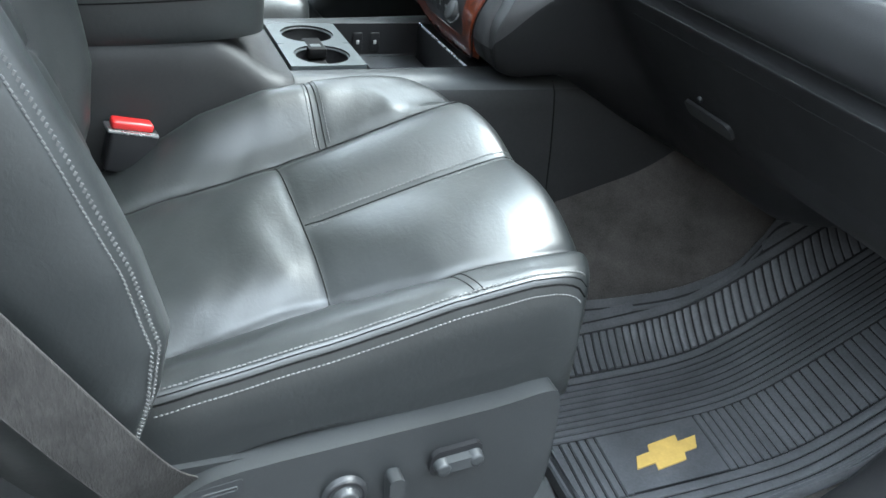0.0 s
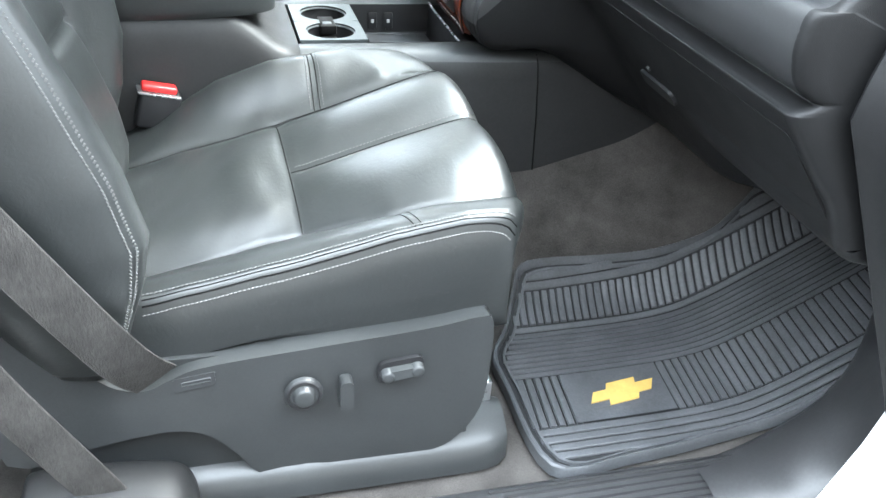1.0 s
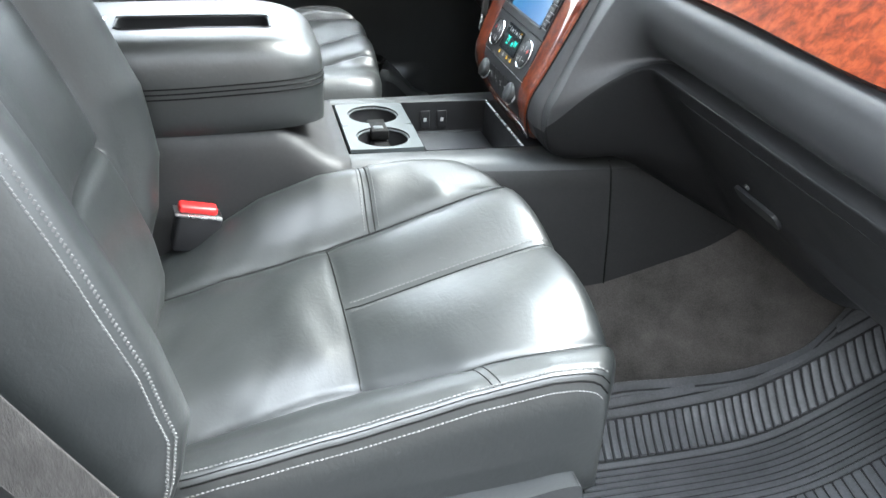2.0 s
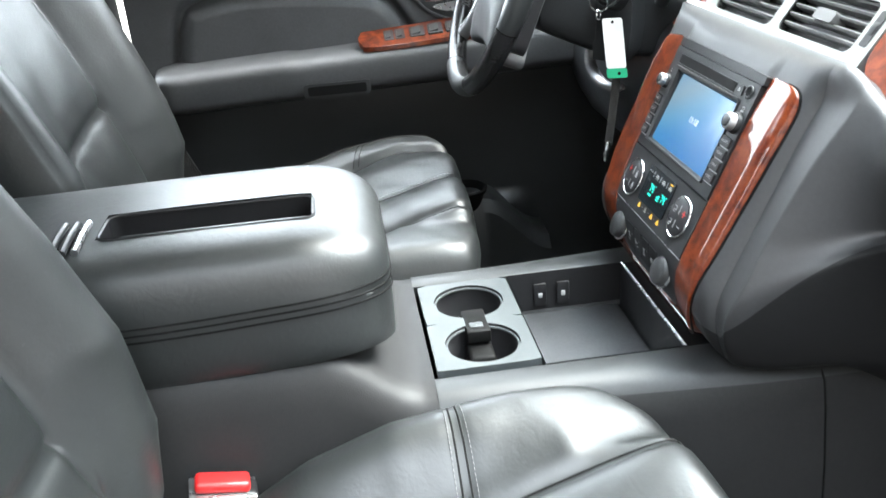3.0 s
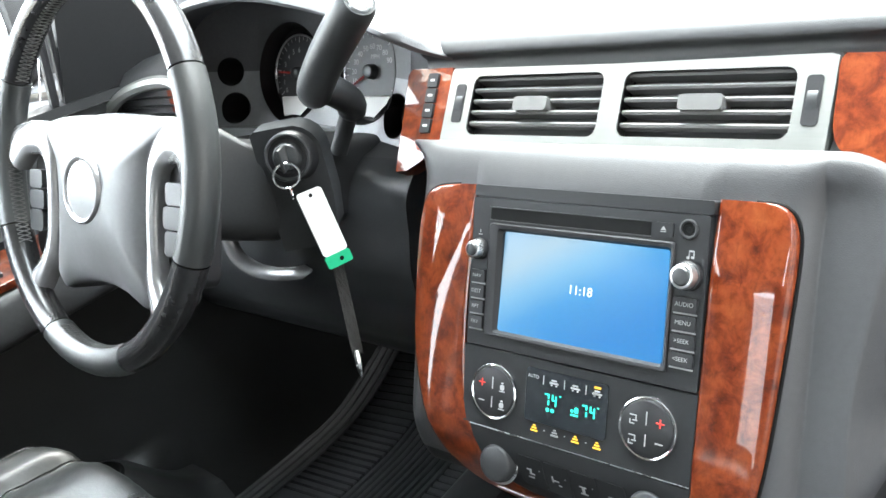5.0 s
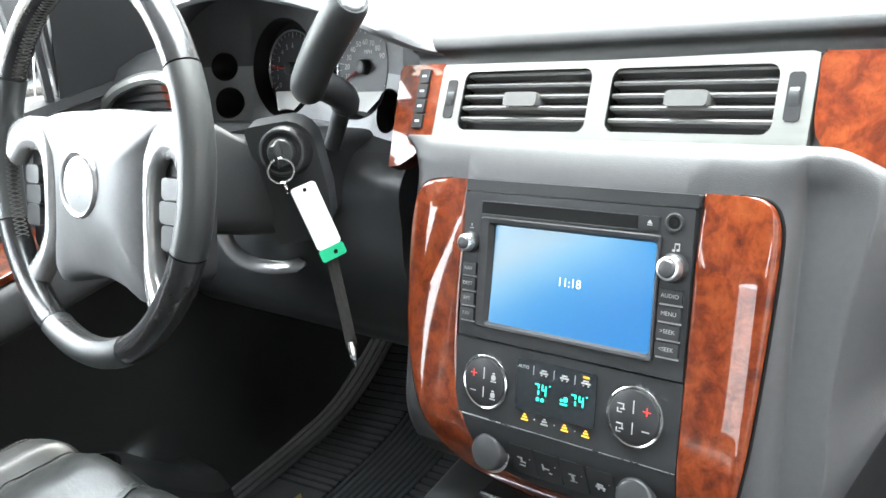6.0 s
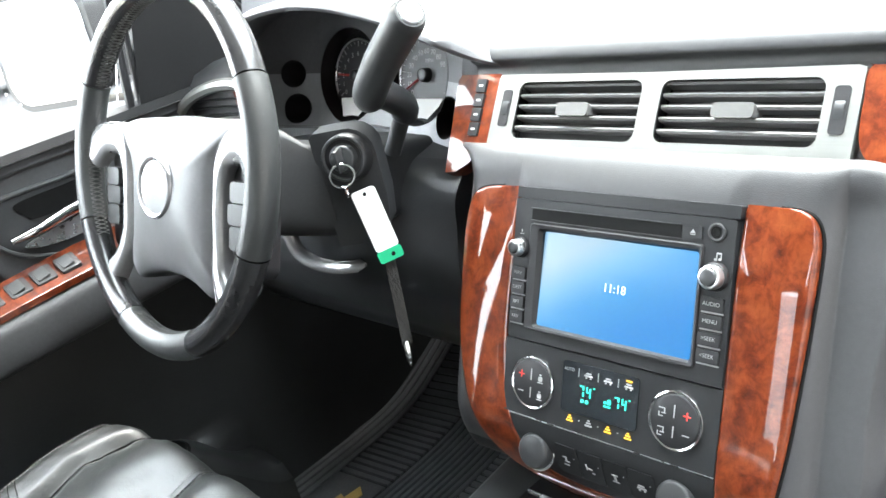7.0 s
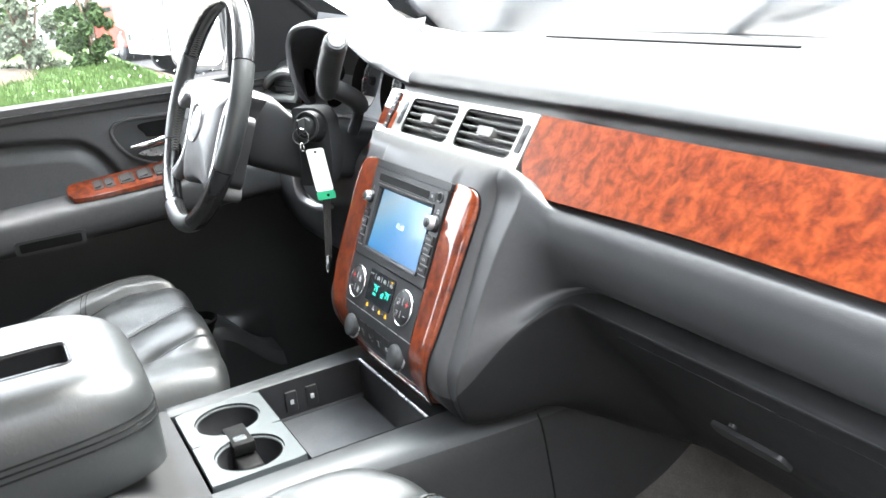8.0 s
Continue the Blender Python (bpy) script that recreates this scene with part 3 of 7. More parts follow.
prism(bm, rrect(-0.882, -0.345, -0.098, 0.094, 0.012), glove_at, -0.01, 0.0025, 0.002, 3)
glove = part("glovebox_door", bm, PLASTIC, DASH, "dark grained glovebox door")
bm = bmesh.new()
prism(bm, rrect(-0.512, -0.408, -0.062, -0.034, 0.010), glove_at, 0.003, 0.0085, 0.003)
part("latch", bm, SMOOTH_PLASTIC, glove)
bm = bmesh.new()
disc(bm, glove_at(-0.455, -0.014, 0.003), (-0.785, 0, -0.62), 0.0045, 0.0045, 0.004, 14)
part("lock", bm, CONSOLE_TOP, glove)

# passenger wood panel
wood_poly = smooth_line([(0.1720, 0.0335), (0.20, 0.0345), (0.45, 0.0325), (0.775, 0.029), (0.790, 0.005), (0.775, -0.054), (0.45, -0.0575), (0.235, -0.0625), (0.211, -0.057), (0.190, -0.045), (0.1735, -0.026), (0.1705, 0.010)], 96, True)


def wood_at(u, v, n):
    return VENTS(u, v, n + 0.002)


bm = bmesh.new()
prism(bm, [tuple(p) for p in wood_poly], wood_at, -0.006, 0.007, 0.003, 3)
part("passenger_wood_panel", bm, WOOD, DASH, "glossy red-brown burl wood panel")

# vent panel: brushed silver plate with two openings
VO = [rrect(-0.1655, -0.0215, -0.0305, 0.0270, 0.009), rrect(-0.0015, 0.1415, -0.0295, 0.0262, 0.009)]
bm = bmesh.new()
us = (-0.1955, -0.0125, 0.1690)
for (a, b), hole in zip(zip(us, us[1:]), VO):
    outer = []
    cu, cv = (a + b) / 2, 0.0
    for u, v in hole:
        du, dv = u - cu, v - cv
        s = min((b - a) / 2 / abs(du) if du else 9, (0.0350 if dv > 0 else 0.0425) / abs(dv) if dv else 9)
        outer.append((cu + du * s, cv + dv * s))
    plate_frame(bm, outer, hole, VENTS, -0.004, 0.010)
panel = part("vent_panel", bm, BRUSHED, DASH, "brushed silver air vent panel", angle=30)
bm = bmesh.new()
prism(bm, [(-0.1965, 0.0365), (-0.1945, -0.0415), (-0.206, -0.050), (-0.217, -0.060), (-0.232, -0.069), (-0.247, -0.071), (-0.256, 0.030), (-0.252, 0.0365)][::-1], VENTS, -0.008, 0.0095, 0.003)
lw = part("side_wood_panel", bm, WOOD, DASH, "small burl wood panel with a column of buttons")
for i in range(4):
    bm = bmesh.new()
    prism(bm, rrect(-0.2180 + 0.0004 * i - 0.0065, -0.2180 + 0.0004 * i + 0.0065, 0.0165 - 0.0155 * i, 0.0305 - 0.0155 * i, 0.001), VENTS, 0.008, 0.0125, 0.0012)
    bt = part("button", bm, TRIM_BLACK, lw)
    bm = bmesh.new()
    prism(bm, rrect(-0.2210 + 0.0004 * i, -0.2150 + 0.0004 * i, 0.0222 - 0.0155 * i, 0.0246 - 0.0155 * i, 0.0006), VENTS, 0.0125, 0.0128)
    part("marking", bm, WHITE_MARK, bt)

for hole, cu in zip(VO, (-0.0935, 0.070)):
    u0, u1 = min(p[0] for p in hole), max(p[0] for p in hole)
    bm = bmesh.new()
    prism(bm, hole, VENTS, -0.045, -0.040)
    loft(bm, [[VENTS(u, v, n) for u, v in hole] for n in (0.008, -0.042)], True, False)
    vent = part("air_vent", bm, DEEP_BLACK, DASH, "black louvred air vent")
    for k in range(5):
        bm = bmesh.new()
        v = -0.021 + 0.0108 * k
        pts = [(u, q) for u, q in ((0.012, 0.0005), (0.0135, 0.0025), (0.012, 0.0045), (-0.016, 0.0012), (-0.016, -0.0012))]
        loft(bm, [[VENTS(u, v + q, n - 0.006) for n, q in pts] for u in np.linspace(u0 + 0.001, u1 - 0.001, 3)])
        part("louvre", bm, VENT_GREY, vent)
    bm = bmesh.new()
    prism(bm, rrect(cu - 0.0185, cu + 0.0185, -0.0075, 0.0055, 0.0035), VENTS, -0.004, 0.013, 0.003, 3)
    part("tab", bm, VENT_GREY, vent, "grey vent tab")
for u in (-0.1795, 0.1550):
    bm = bmesh.new()
    prism(bm, rrect(u - 0.006, u + 0.006, -0.019, 0.019, 0.003), VENTS, 0.006, 0.0108)
    wl = part("vent_wheel_slot", bm, TRIM_BLACK, panel)
    bm = bmesh.new()
    c = VENTS(u, 0, -0.004)
    ax = (VENTS(1, 0, 0) - VENTS(0, 0, 0)).normalized()
    disc(bm, c - ax * 0.004, ax, 0.0165, 0.0165, 0.008, 28, 0.001)
    part("vent_wheel", bm, SMOOTH_PLASTIC, panel)

# side vent at the passenger's end
bm = bmesh.new()
hole = rrect(0.806, 0.872, -0.036, 0.028, 0.014)
tube(bm, [VENTS(u, v, 0.006) for u, v in hole], 0.006, 8, True)
sv = part("side_vent", bm, BRUSHED, DASH, "air vent with a silver rim")
bm = bmesh.new()
prism(bm, hole, VENTS, -0.03, -0.004)
part("vent_back", bm, DEEP_BLACK, sv)
for k in range(4):
    bm = bmesh.new()
    tube(bm, [VENTS(u, -0.028 + 0.016 * k, 0.001) for u in np.linspace(0.808, 0.870, 4)], 0.004, 6, flat=0.4)
    part("louvre", bm, VENT_GREY, sv)

# centre stack: wood bezel, radio, climate panel
BEZEL_OUT = [(-0.130, 0.0385), (-0.158, 0.034), (-0.173, 0.018), (-0.180, -0.02), (-0.180, -0.075), (-0.171, -0.125), (-0.150, -0.185), (-0.118, -0.231), (-0.068, -0.254), (0.0, -0.258),
             (0.070, -0.256), (0.120, -0.246), (0.150, -0.205), (0.1615, -0.155), (0.1685, -0.07), (0.1718, 0.0), (0.1690, 0.027), (0.159, 0.0385), (0.140, 0.0405)]
BEZEL_IN = [(-0.1065, 0.0392), (-0.1067, 0.033), (-0.107, 0.018), (-0.108, -0.02), (-0.110, -0.075), (-0.1085, -0.125), (-0.100, -0.168), (-0.083, -0.208), (-0.050, -0.2265), (0.0, -0.229),
            (0.070, -0.228), (0.108, -0.2235), (0.1115, -0.195), (0.112, -0.150), (0.113, -0.07), (0.1142, 0.0), (0.1148, 0.024), (0.115, 0.034), (0.1152, 0.0405)]
bo, bi = smooth_line(BEZEL_OUT, 110), smooth_line(BEZEL_IN, 110)
bm = bmesh.new()
rows = []
for o, i in zip(bo, bi):
    row = [(0.0, -0.012), (0.0, 0.0060), (0.025, 0.0070)]
    row += [(f, 0.0072 + 0.0003 * math.sin(math.pi * f)) for f in np.linspace(0.06, 0.93, 9)]
    row += [(0.965, 0.0068), (0.988, 0.0058), (1.0, 0.0035), (1.004, -0.012)]
    rows.append([stack_at(*(i + (o - i) * f), n) for f, n in row])
loft(bm, rows, False)
for r in (rows[0], rows[-1]):
    bm.faces.new([bm.verts.new(p) for p in r])
part("wood_bezel", bm, WOOD, DASH, "glossy burl wood bezel round the centre stack", angle=50)
bm = bmesh.new()
tube(bm, [stack_at(*(o + (o - i) * 0.018), 0.0030) for o, i in zip(bo, bi)], 0.0014, 8)
part("bezel_gap", bm, DEEP_BLACK, DASH)

# radio: a top strip, the face with its disc slot, and the framed screen
bm = bmesh.new()
prism(bm, rrect(-0.1055, 0.1140, 0.0292, 0.0392, 0.0015), STACK, -0.012, 0.0080, 0.0015)
part("top_strip", bm, FASCIA, DASH, "dark blank strip above the radio")
bm = bmesh.new()
plate_frame(bm, rrect(-0.1058, 0.1120, -0.1002, 0.0284, 0.002), rrect(-0.0862, 0.0868, -0.0895, 0.0068, 0.003), STACK, -0.010, 0.0085)
radio = part("radio", bm, FASCIA, DASH, "black navigation radio with a lit blue screen", angle=30)
bm = bmesh.new()
for va, vb in ((0.0205, 0.0212), (0.0092, 0.0099)):
    prism(bm, rrect(-0.0872, 0.0665, va, vb, 0.0003), STACK, 0.0084, 0.0094)
part("slot_edge", bm, SMOOTH_PLASTIC, radio)
bm = bmesh.new()
prism(bm, rrect(-0.0862, 0.0660, 0.0100, 0.0203, 0.001), STACK, 0.0084, 0.0089)
part("disc_slot", bm, DEEP_BLACK, radio)
bm = bmesh.new()
o, i = rrect(-0.0866, 0.0872, -0.0900, 0.0072, 0.003), rrect(-0.0740, 0.0822, -0.0848, 0.0008, 0.003)
loft(bm, [[STACK(u, v, n) for u, v in q] for q, n in ((o, -0.004), (o, 0.0098), (rrect(-0.0856, 0.0862, -0.0890, 0.0062, 0.003), 0.0106), (rrect(-0.0775, 0.0845, -0.0868, 0.0030, 0.003), 0.0100), (i, 0.0066), (i, 0.000))], True, False)
part("screen_surround", bm, TRIM_BLACK, radio, angle=30)
bm = bmesh.new()
prism(bm, rrect(-0.0742, 0.0824, -0.0850, 0.0010, 0.002), lambda u, v, n: STACK(u, v, n - 0.045 * (v + 0.042)), 0.002, 0.0050)
screen = part("screen", bm, SCREEN, radio, "lit blue display showing the time")
part("clock_digits", lettering("11:18", 0.0105, lambda u, v, n: STACK(u + 0.0062, v - 0.0405, 0.0054 + n - 0.045 * (v + 0.0015))), WHITE_GLOW, screen, clean=False)


def knob(parent, fn, u, v, r, depth, n0=0.008, ringmat=SATIN_CHROME):
    ax = fn(0, 0, 1) - fn(0, 0, 0)
    b2 = bmesh.new()
    disc(b2, fn(u, v, n0), ax, r * 1.16, r * 1.10, depth * 0.40, 30, 0.0012)
    kn = part("knob", b2, TRIM_BLACK, parent, "chrome-ringed rotary knob")
    b2 = bmesh.new()
    disc(b2, fn(u, v, n0 + depth * 0.3), ax, r * 1.00, r * 0.92, depth * 0.6, 30, 0.0012)
    part("skirt", b2, ringmat, kn, "chrome skirt")
    b2 = bmesh.new()
    disc(b2, fn(u, v, n0 + depth * 0.85), ax, r * 0.74, r * 0.66, depth * 0.2, 30, 0.0012)
    part("cap", b2, SMOOTH_PLASTIC, kn)


def marks(name, parent, bars, fn, n0, material, h=0.0006):
    """A printed sign made of a few flat bars (u0, u1, v0, v1)."""
    b2 = bmesh.new()
    for u0, u1, v0, v1 in bars:
        prism(b2, rrect(u0, u1, v0, v1, min(u1 - u0, v1 - v0) * 0.3, 2), fn, n0, n0 + h)
    part(name, b2, material, parent)


knob(radio, STACK, -0.0970, -0.0165, 0.0082, 0.013)
knob(radio, STACK, 0.0985, -0.0160, 0.0100, 0.014)
marks("power_mark", radio, [(-0.0972, -0.0966, -0.0022, 0.0004), (-0.0990, -0.0948, -0.0040, -0.0034)], STACK, 0.0085, PRINT)
marks("note_mark", radio, [(0.0978, 0.0984, -0.0030, 0.0020), (0.1014, 0.1020, -0.0026, 0.0024), (0.0978, 0.1020, 0.0012, 0.0024), (0.0960, 0.0984, -0.0040, -0.0022), (0.0996, 0.1020, -0.0036, -0.0018)], STACK, 0.0085, PRINT)
for i in range(4):
    for u, txt, w in ((-0.0960, ("NAV", "DEST", "RPT", "FAV")[i], 0.0078), (0.0985, ("AUDIO", "MENU", ">SEEK", "<SEEK")[i], 0.0095)):
        v = (-0.0396 if u < 0 else -0.0372) - 0.0135 * i
        bm = bmesh.new()
        prism(bm, rrect(u - w, u + w, v - 0.0058, v + 0.0050, 0.001), STACK, 0.006, 0.0112, 0.001)
        bt = part("button", bm, TRIM_BLACK, radio)
        part("lettering", lettering(txt, 0.0046, lambda a, b, n, u=u, v=v: STACK(a + u, b + v, 0.0112 + n)), PRINT, bt, clean=False)
        marks("line", radio, [(u - w, u + w, v - 0.0076, v - 0.0064)], STACK, 0.0086, PRINT)
AX = STACK(0, 0, 1) - STACK(0, 0, 0)
bm = bmesh.new()
ring(bm, STACK(0.0965, 0.0175, 0.0092), AX, 0.0062, 0.0013, 24, 8)
part("audio_jack", bm, SMOOTH_PLASTIC, radio)
bm = bmesh.new()
disc(bm, STACK(0.0965, 0.0175, 0.0083), AX, 0.0050, 0.0050, 0.001, 20)
ring(bm, STACK(0.0965, 0.0175, 0.0090), AX, 0.0026, 0.0008, 18, 6)
part("jack_socket", bm, DEEP_BLACK, radio)
bm = bmesh.new()
prism(bm, rrect(0.0690, 0.0845, 0.0105, 0.0208, 0.001), STACK, 0.0082, 0.0098, 0.0008)
ej = part("eject_button", bm, FASCIA, radio)
bm = bmesh.new()
prism(bm, [(0.0745, 0.0152), (0.0790, 0.0152), (0.07675, 0.0182)], STACK, 0.0098, 0.0102)
prism(bm, rrect(0.0745, 0.0790, 0.0138, 0.0145, 0.0002), STACK, 0.0098, 0.0102)
part("marking", bm, PRINT, ej)

# climate panel
bm = bmesh.new()
prism(bm, [(-0.1065, -0.1716), (0.1115, -0.1716), (0.1128, -0.1022), (-0.1085, -0.1022)], STACK, -0.012, 0.0072, 0.0012)
climate = part("climate_panel", bm, FASCIA, DASH, "black climate control panel with a lit display")
for u, v in ((-0.0720, -0.1385), (0.0755, -0.1355)):
    bm = bmesh.new()
    disc(bm, STACK(u, v, 0.0062), AX, 0.0230, 0.0222, 0.0048, 44, 0.0015)
    dial = part("dial_pad", bm, TRIM_BLACK, climate, "round button pad with a chrome ring")
    bm = bmesh.new()
    ring(bm, STACK(u, v, 0.0090), AX, 0.0233, 0.0014, 52, 8)
    part("chrome_ring", bm, CHROME, dial)
    s = 1 if u > 0 else -1
    a = u + s * 0.0115
    b = u - s * 0.0105
    marks("plus_mark", dial, [(a - 0.0034, a + 0.0034, v + 0.0062, v + 0.0072), (a - 0.0005, a + 0.0005, v + 0.0033, v + 0.0101)], STACK, 0.0110, RED_MARK)
    marks("divider", dial, [(u - 0.0004, u + 0.0004, v + 0.003, v + 0.0135), (u - 0.0004, u + 0.0004, v - 0.0135, v - 0.004), (a - 0.0032, a + 0.0032, v - 0.0095, v - 0.0086)], STACK, 0.0110, PRINT)
    for q in (0.0062, -0.0095):
        if s < 0:
            marks("seat_sign", dial, [(b - 0.0022, b + 0.0022, v + q - 0.0026, v + q + 0.0020), (b - 0.0012, b + 0.0012, v + q + 0.0028, v + q + 0.0040), (b - 0.0030, b + 0.0030, v + q - 0.0042, v + q - 0.0034)], STACK, 0.0110, PRINT)
        else:
            marks("air_sign", dial, [(b - 0.0036, b + 0.0022, v + q + 0.0022, v + q + 0.0030), (b + 0.0014, b + 0.0022, v + q - 0.0010, v + q + 0.0030), (b - 0.0010, b + 0.0030, v + q - 0.0018, v + q - 0.0010), (b - 0.0036, b - 0.0028, v + q - 0.0045, v + q - 0.0008), (b - 0.0036, b + 0.0006, v + q - 0.0045, v + q - 0.0037)], STACK, 0.0110, PRINT)
bm = bmesh.new()
prism(bm, rrect(-0.0385, 0.0400, -0.1545, -0.1095, 0.003), STACK, 0.0068, 0.0088, 0.0008)
disp = part("display", bm, DARK_GLASS, climate, "dark display with teal digits")


def segments(txt, u, v, h, parent):
    """Upright digits made of lit bars."""
    on = {"7": "abc", "4": "fgbc"}
    w, t = h * 0.50, h * 0.13
    for k, ch in enumerate(txt):
        c = u + (k - (len(txt) - 1) / 2) * h * 0.78
        at_ = {"a": (c - w / 2, c + w / 2, v + h / 2 - t, v + h / 2), "g": (c - w / 2, c + w / 2, v - t / 2, v + t / 2), "b": (c + w / 2 - t, c + w / 2, v + t * 0.6, v + h / 2 - t * 0.6),
               "c": (c + w / 2 - t, c + w / 2, v - h / 2, v - t * 0.6), "f": (c - w / 2, c - w / 2 + t, v + t * 0.6, v + h / 2)}
        marks("digit", parent, [at_[q] for q in on[ch]], STACK, 0.0088, TEAL_GLOW, 0.0005)


segments("74", -0.0130, -0.1330, 0.0092, disp)
segments("74", 0.0235, -0.1345, 0.0092, disp)
marks("display_marks", disp, [(-0.0045, -0.0030, -0.1290, -0.1278), (0.0315, 0.0330, -0.1305, -0.1293), (-0.0170, -0.0140, -0.1432, -0.1402), (-0.0122, -0.0092, -0.1432, -0.1402), (0.0070, 0.0095, -0.1385, -0.1362), (0.0105, 0.0140, -0.1385, -0.1340), (0.0070, 0.0140, -0.1412, -0.1398)], STACK, 0.0088, TEAL_GLOW, 0.0005)
for i in range(4):
    u = -0.0310 + 0.0205 * i
    if i == 0:
        part("lettering", lettering("AUTO", 0.0040, lambda a, b, n, u=u: STACK(a + u, b - 0.1165, 0.0089 + n)), PRINT, disp, clean=False)
    else:
        marks("symbol", disp, [(u - 0.0042, u + 0.0042, -0.1195, -0.1180), (u - 0.0026, u + 0.0026, -0.1172, -0.1160), (u - 0.0030, u - 0.0016, -0.1212, -0.1200), (u + 0.0016, u + 0.0030, -0.1212, -0.1200)], STACK, 0.0088, PRINT)
        marks("divider", disp, [(u - 0.0106, u - 0.0102, -0.1215, -0.1140)], STACK, 0.0088, PRINT)
    if i == 3:
        marks("lamp", disp, [(u - 0.0030, u + 0.0030, -0.1145, -0.1128)], STACK, 0.0088, AMBER_GLOW)
    u = -0.0285 + 0.0203 * i
    marks("symbol", climate, [(u - 0.0036, u + 0.0036, -0.1632, -0.1618), (u - 0.0024, u + 0.0024, -0.1608, -0.1594), (u - 0.0012, u + 0.0012, -0.1586, -0.1574)], STACK, 0.0072, AMBER_GLOW if i != 1 else PRINT)
    if i < 3:
        marks("divider", climate, [(u + 0.0095, u + 0.0106, -0.1610, -0.1600)], STACK, 0.0072, PRINT)

# lower switch row, following the curve of the bezel
bm = bmesh.new()
rows = []
for v in np.linspace(-0.2300, -0.1736, 20):
    lo = float(np.interp(-v, [0.165, 0.185, 0.205, 0.220, 0.230], [-0.1005, -0.0945, -0.0850, -0.0700, -0.0520]))
    rows.append([stack_at(lo + (0.1118 - lo) * f, v, 0.0066) for f in np.linspace(0, 1, 22)])
loft(bm, rows, False)
gm = bmesh.ops.extrude_face_region(bm, geom=bm.faces[:])
for q in gm["geom"]:
    if isinstance(q, bmesh.types.BMVert):
        q.co -= AX * 0.016
joint = bmesh.new()
tube(joint, [stack_at(-0.0985 + 0.2095 * f, -0.1722, 0.0064) for f in np.linspace(0, 1, 12)], 0.0006, 6)
part("joint_line", joint, SATIN_CHROME, DASH)
row = part("switch_plate", bm, FASCIA, DASH, "row of switches between two knobs")
for u, v in ((-0.0690, -0.2030), (0.0790, -0.2010)):
    bm = bmesh.new()
    disc(bm, stack_at(u, v, 0.003), AX, 0.0182, 0.0166, 0.0135, 36, 0.003)
    kn = part("heater_knob", bm, SMOOTH_PLASTIC, row, "satin grey rotary knob")
    bm = bmesh.new()
    ring(bm, stack_at(u, v, 0.0068), AX, 0.0188, 0.0013, 40, 6)
    part("knob_ring", bm, SATIN_CHROME, kn)
SIGNS = [[(-0.004, 0.001, 0.003, 0.0042), (-0.0012, 0.0004, -0.001, 0.0045), (-0.002, 0.0035, -0.0012, 0.0002), (-0.004, 0.002, -0.0048, -0.0036)],
         [(-0.0048, -0.0034, -0.002, 0.004), (-0.0036, 0.002, -0.0006, 0.0008), (0.0008, 0.004, -0.0044, -0.003)],
         [(-0.0036, 0.003, 0.0024, 0.0036), (-0.0014, 0.001, -0.003, 0.0026), (-0.0036, 0.0034, -0.0042, -0.0030)],
         [(-0.0046, 0.0046, -0.0016, 0.0002), (-0.003, 0.003, 0.0008, 0.0026), (-0.0034, -0.0016, -0.0036, -0.002), (0.0016, 0.0034, -0.0036, -0.002)]]
for i in range(4):
    u = -0.0335 + 0.0262 * i
    bm = bmesh.new()
    prism(bm, rrect(u - 0.0126, u + 0.0126, -0.2170, -0.1880, 0.002), lambda a, b, n, u=u: stack_at(u, -0.2025, 0) + (STACK(a, b, n) - STACK(u, -0.2025, 0)) + (stack_at(u, b, 0) - STACK(u, b, 0) - stack_at(u, -0.2025, 0) + STACK(u, -0.2025, 0)), 0.004, 0.0082, 0.0012)
    bt = part("switch", bm, FASCIA, row)
    marks("symbol", bt, [(u + a, u + b, -0.2030 + c, -0.2030 + d) for a, b, c, d in SIGNS[i]], stack_at, 0.0082, PRINT)
    marks("lamp_dot", bt, [(u + 0.0086, u + 0.0096, -0.1990, -0.1980)], stack_at, 0.0082, PRINT)

# ---- centre console ----
CONS = thing("center_console", (0.0, 0.0, 0.0), "grey centre console with cup holders, open tray and padded armrest", "console")
TOPZ = 0.447


def console_half(x):
    """Half width of the console's top at x."""
    return 0.160 + 0.022 * blend(0.05, 0.45, x) - 0.014 * blend(0.03, -0.12, x)


bm = bmesh.new()
rows = []
for x in np.linspace(-0.005, 0.95, 50):
    w = console_half(x)
    top = TOPZ + 0.060 * blend(-0.015, -0.125, x)
    rows.append([Vector((x, s * q, z)) for s, q, z in ((-1, w + 0.030, -0.02), (-1, w + 0.026, 0.16), (-1, w + 0.020, 0.33), (-1, w + 0.012, top - 0.045), (-1, w + 0.006, top - 0.018), (-1, w - 0.006, top - 0.004))])
loft(bm, rows, False)
part("side_panel", bm, CONSOLE_SIDE, CONS, "dark grained console side", angle=60)
bm = bmesh.new()
loft(bm, [[Vector((p.x, -p.y, p.z)) for p in r] for r in rows], False)
part("side_panel", bm, CONSOLE_SIDE, CONS, "dark grained console side", angle=60)
# upright seam on the passenger's side
bm = bmesh.new()
tube(bm, [(0.413 + 0.02 * (1 - z / 0.44), -(console_half(0.415) + float(np.interp(z, [0.16, 0.33, 0.402, 0.429, 0.443], [0.026, 0.020, 0.012, 0.006, -0.006]))), z) for z in np.linspace(0.10, 0.443, 24)], 0.0016, 6)
part("panel_seam", bm, DEEP_BLACK, CONS)
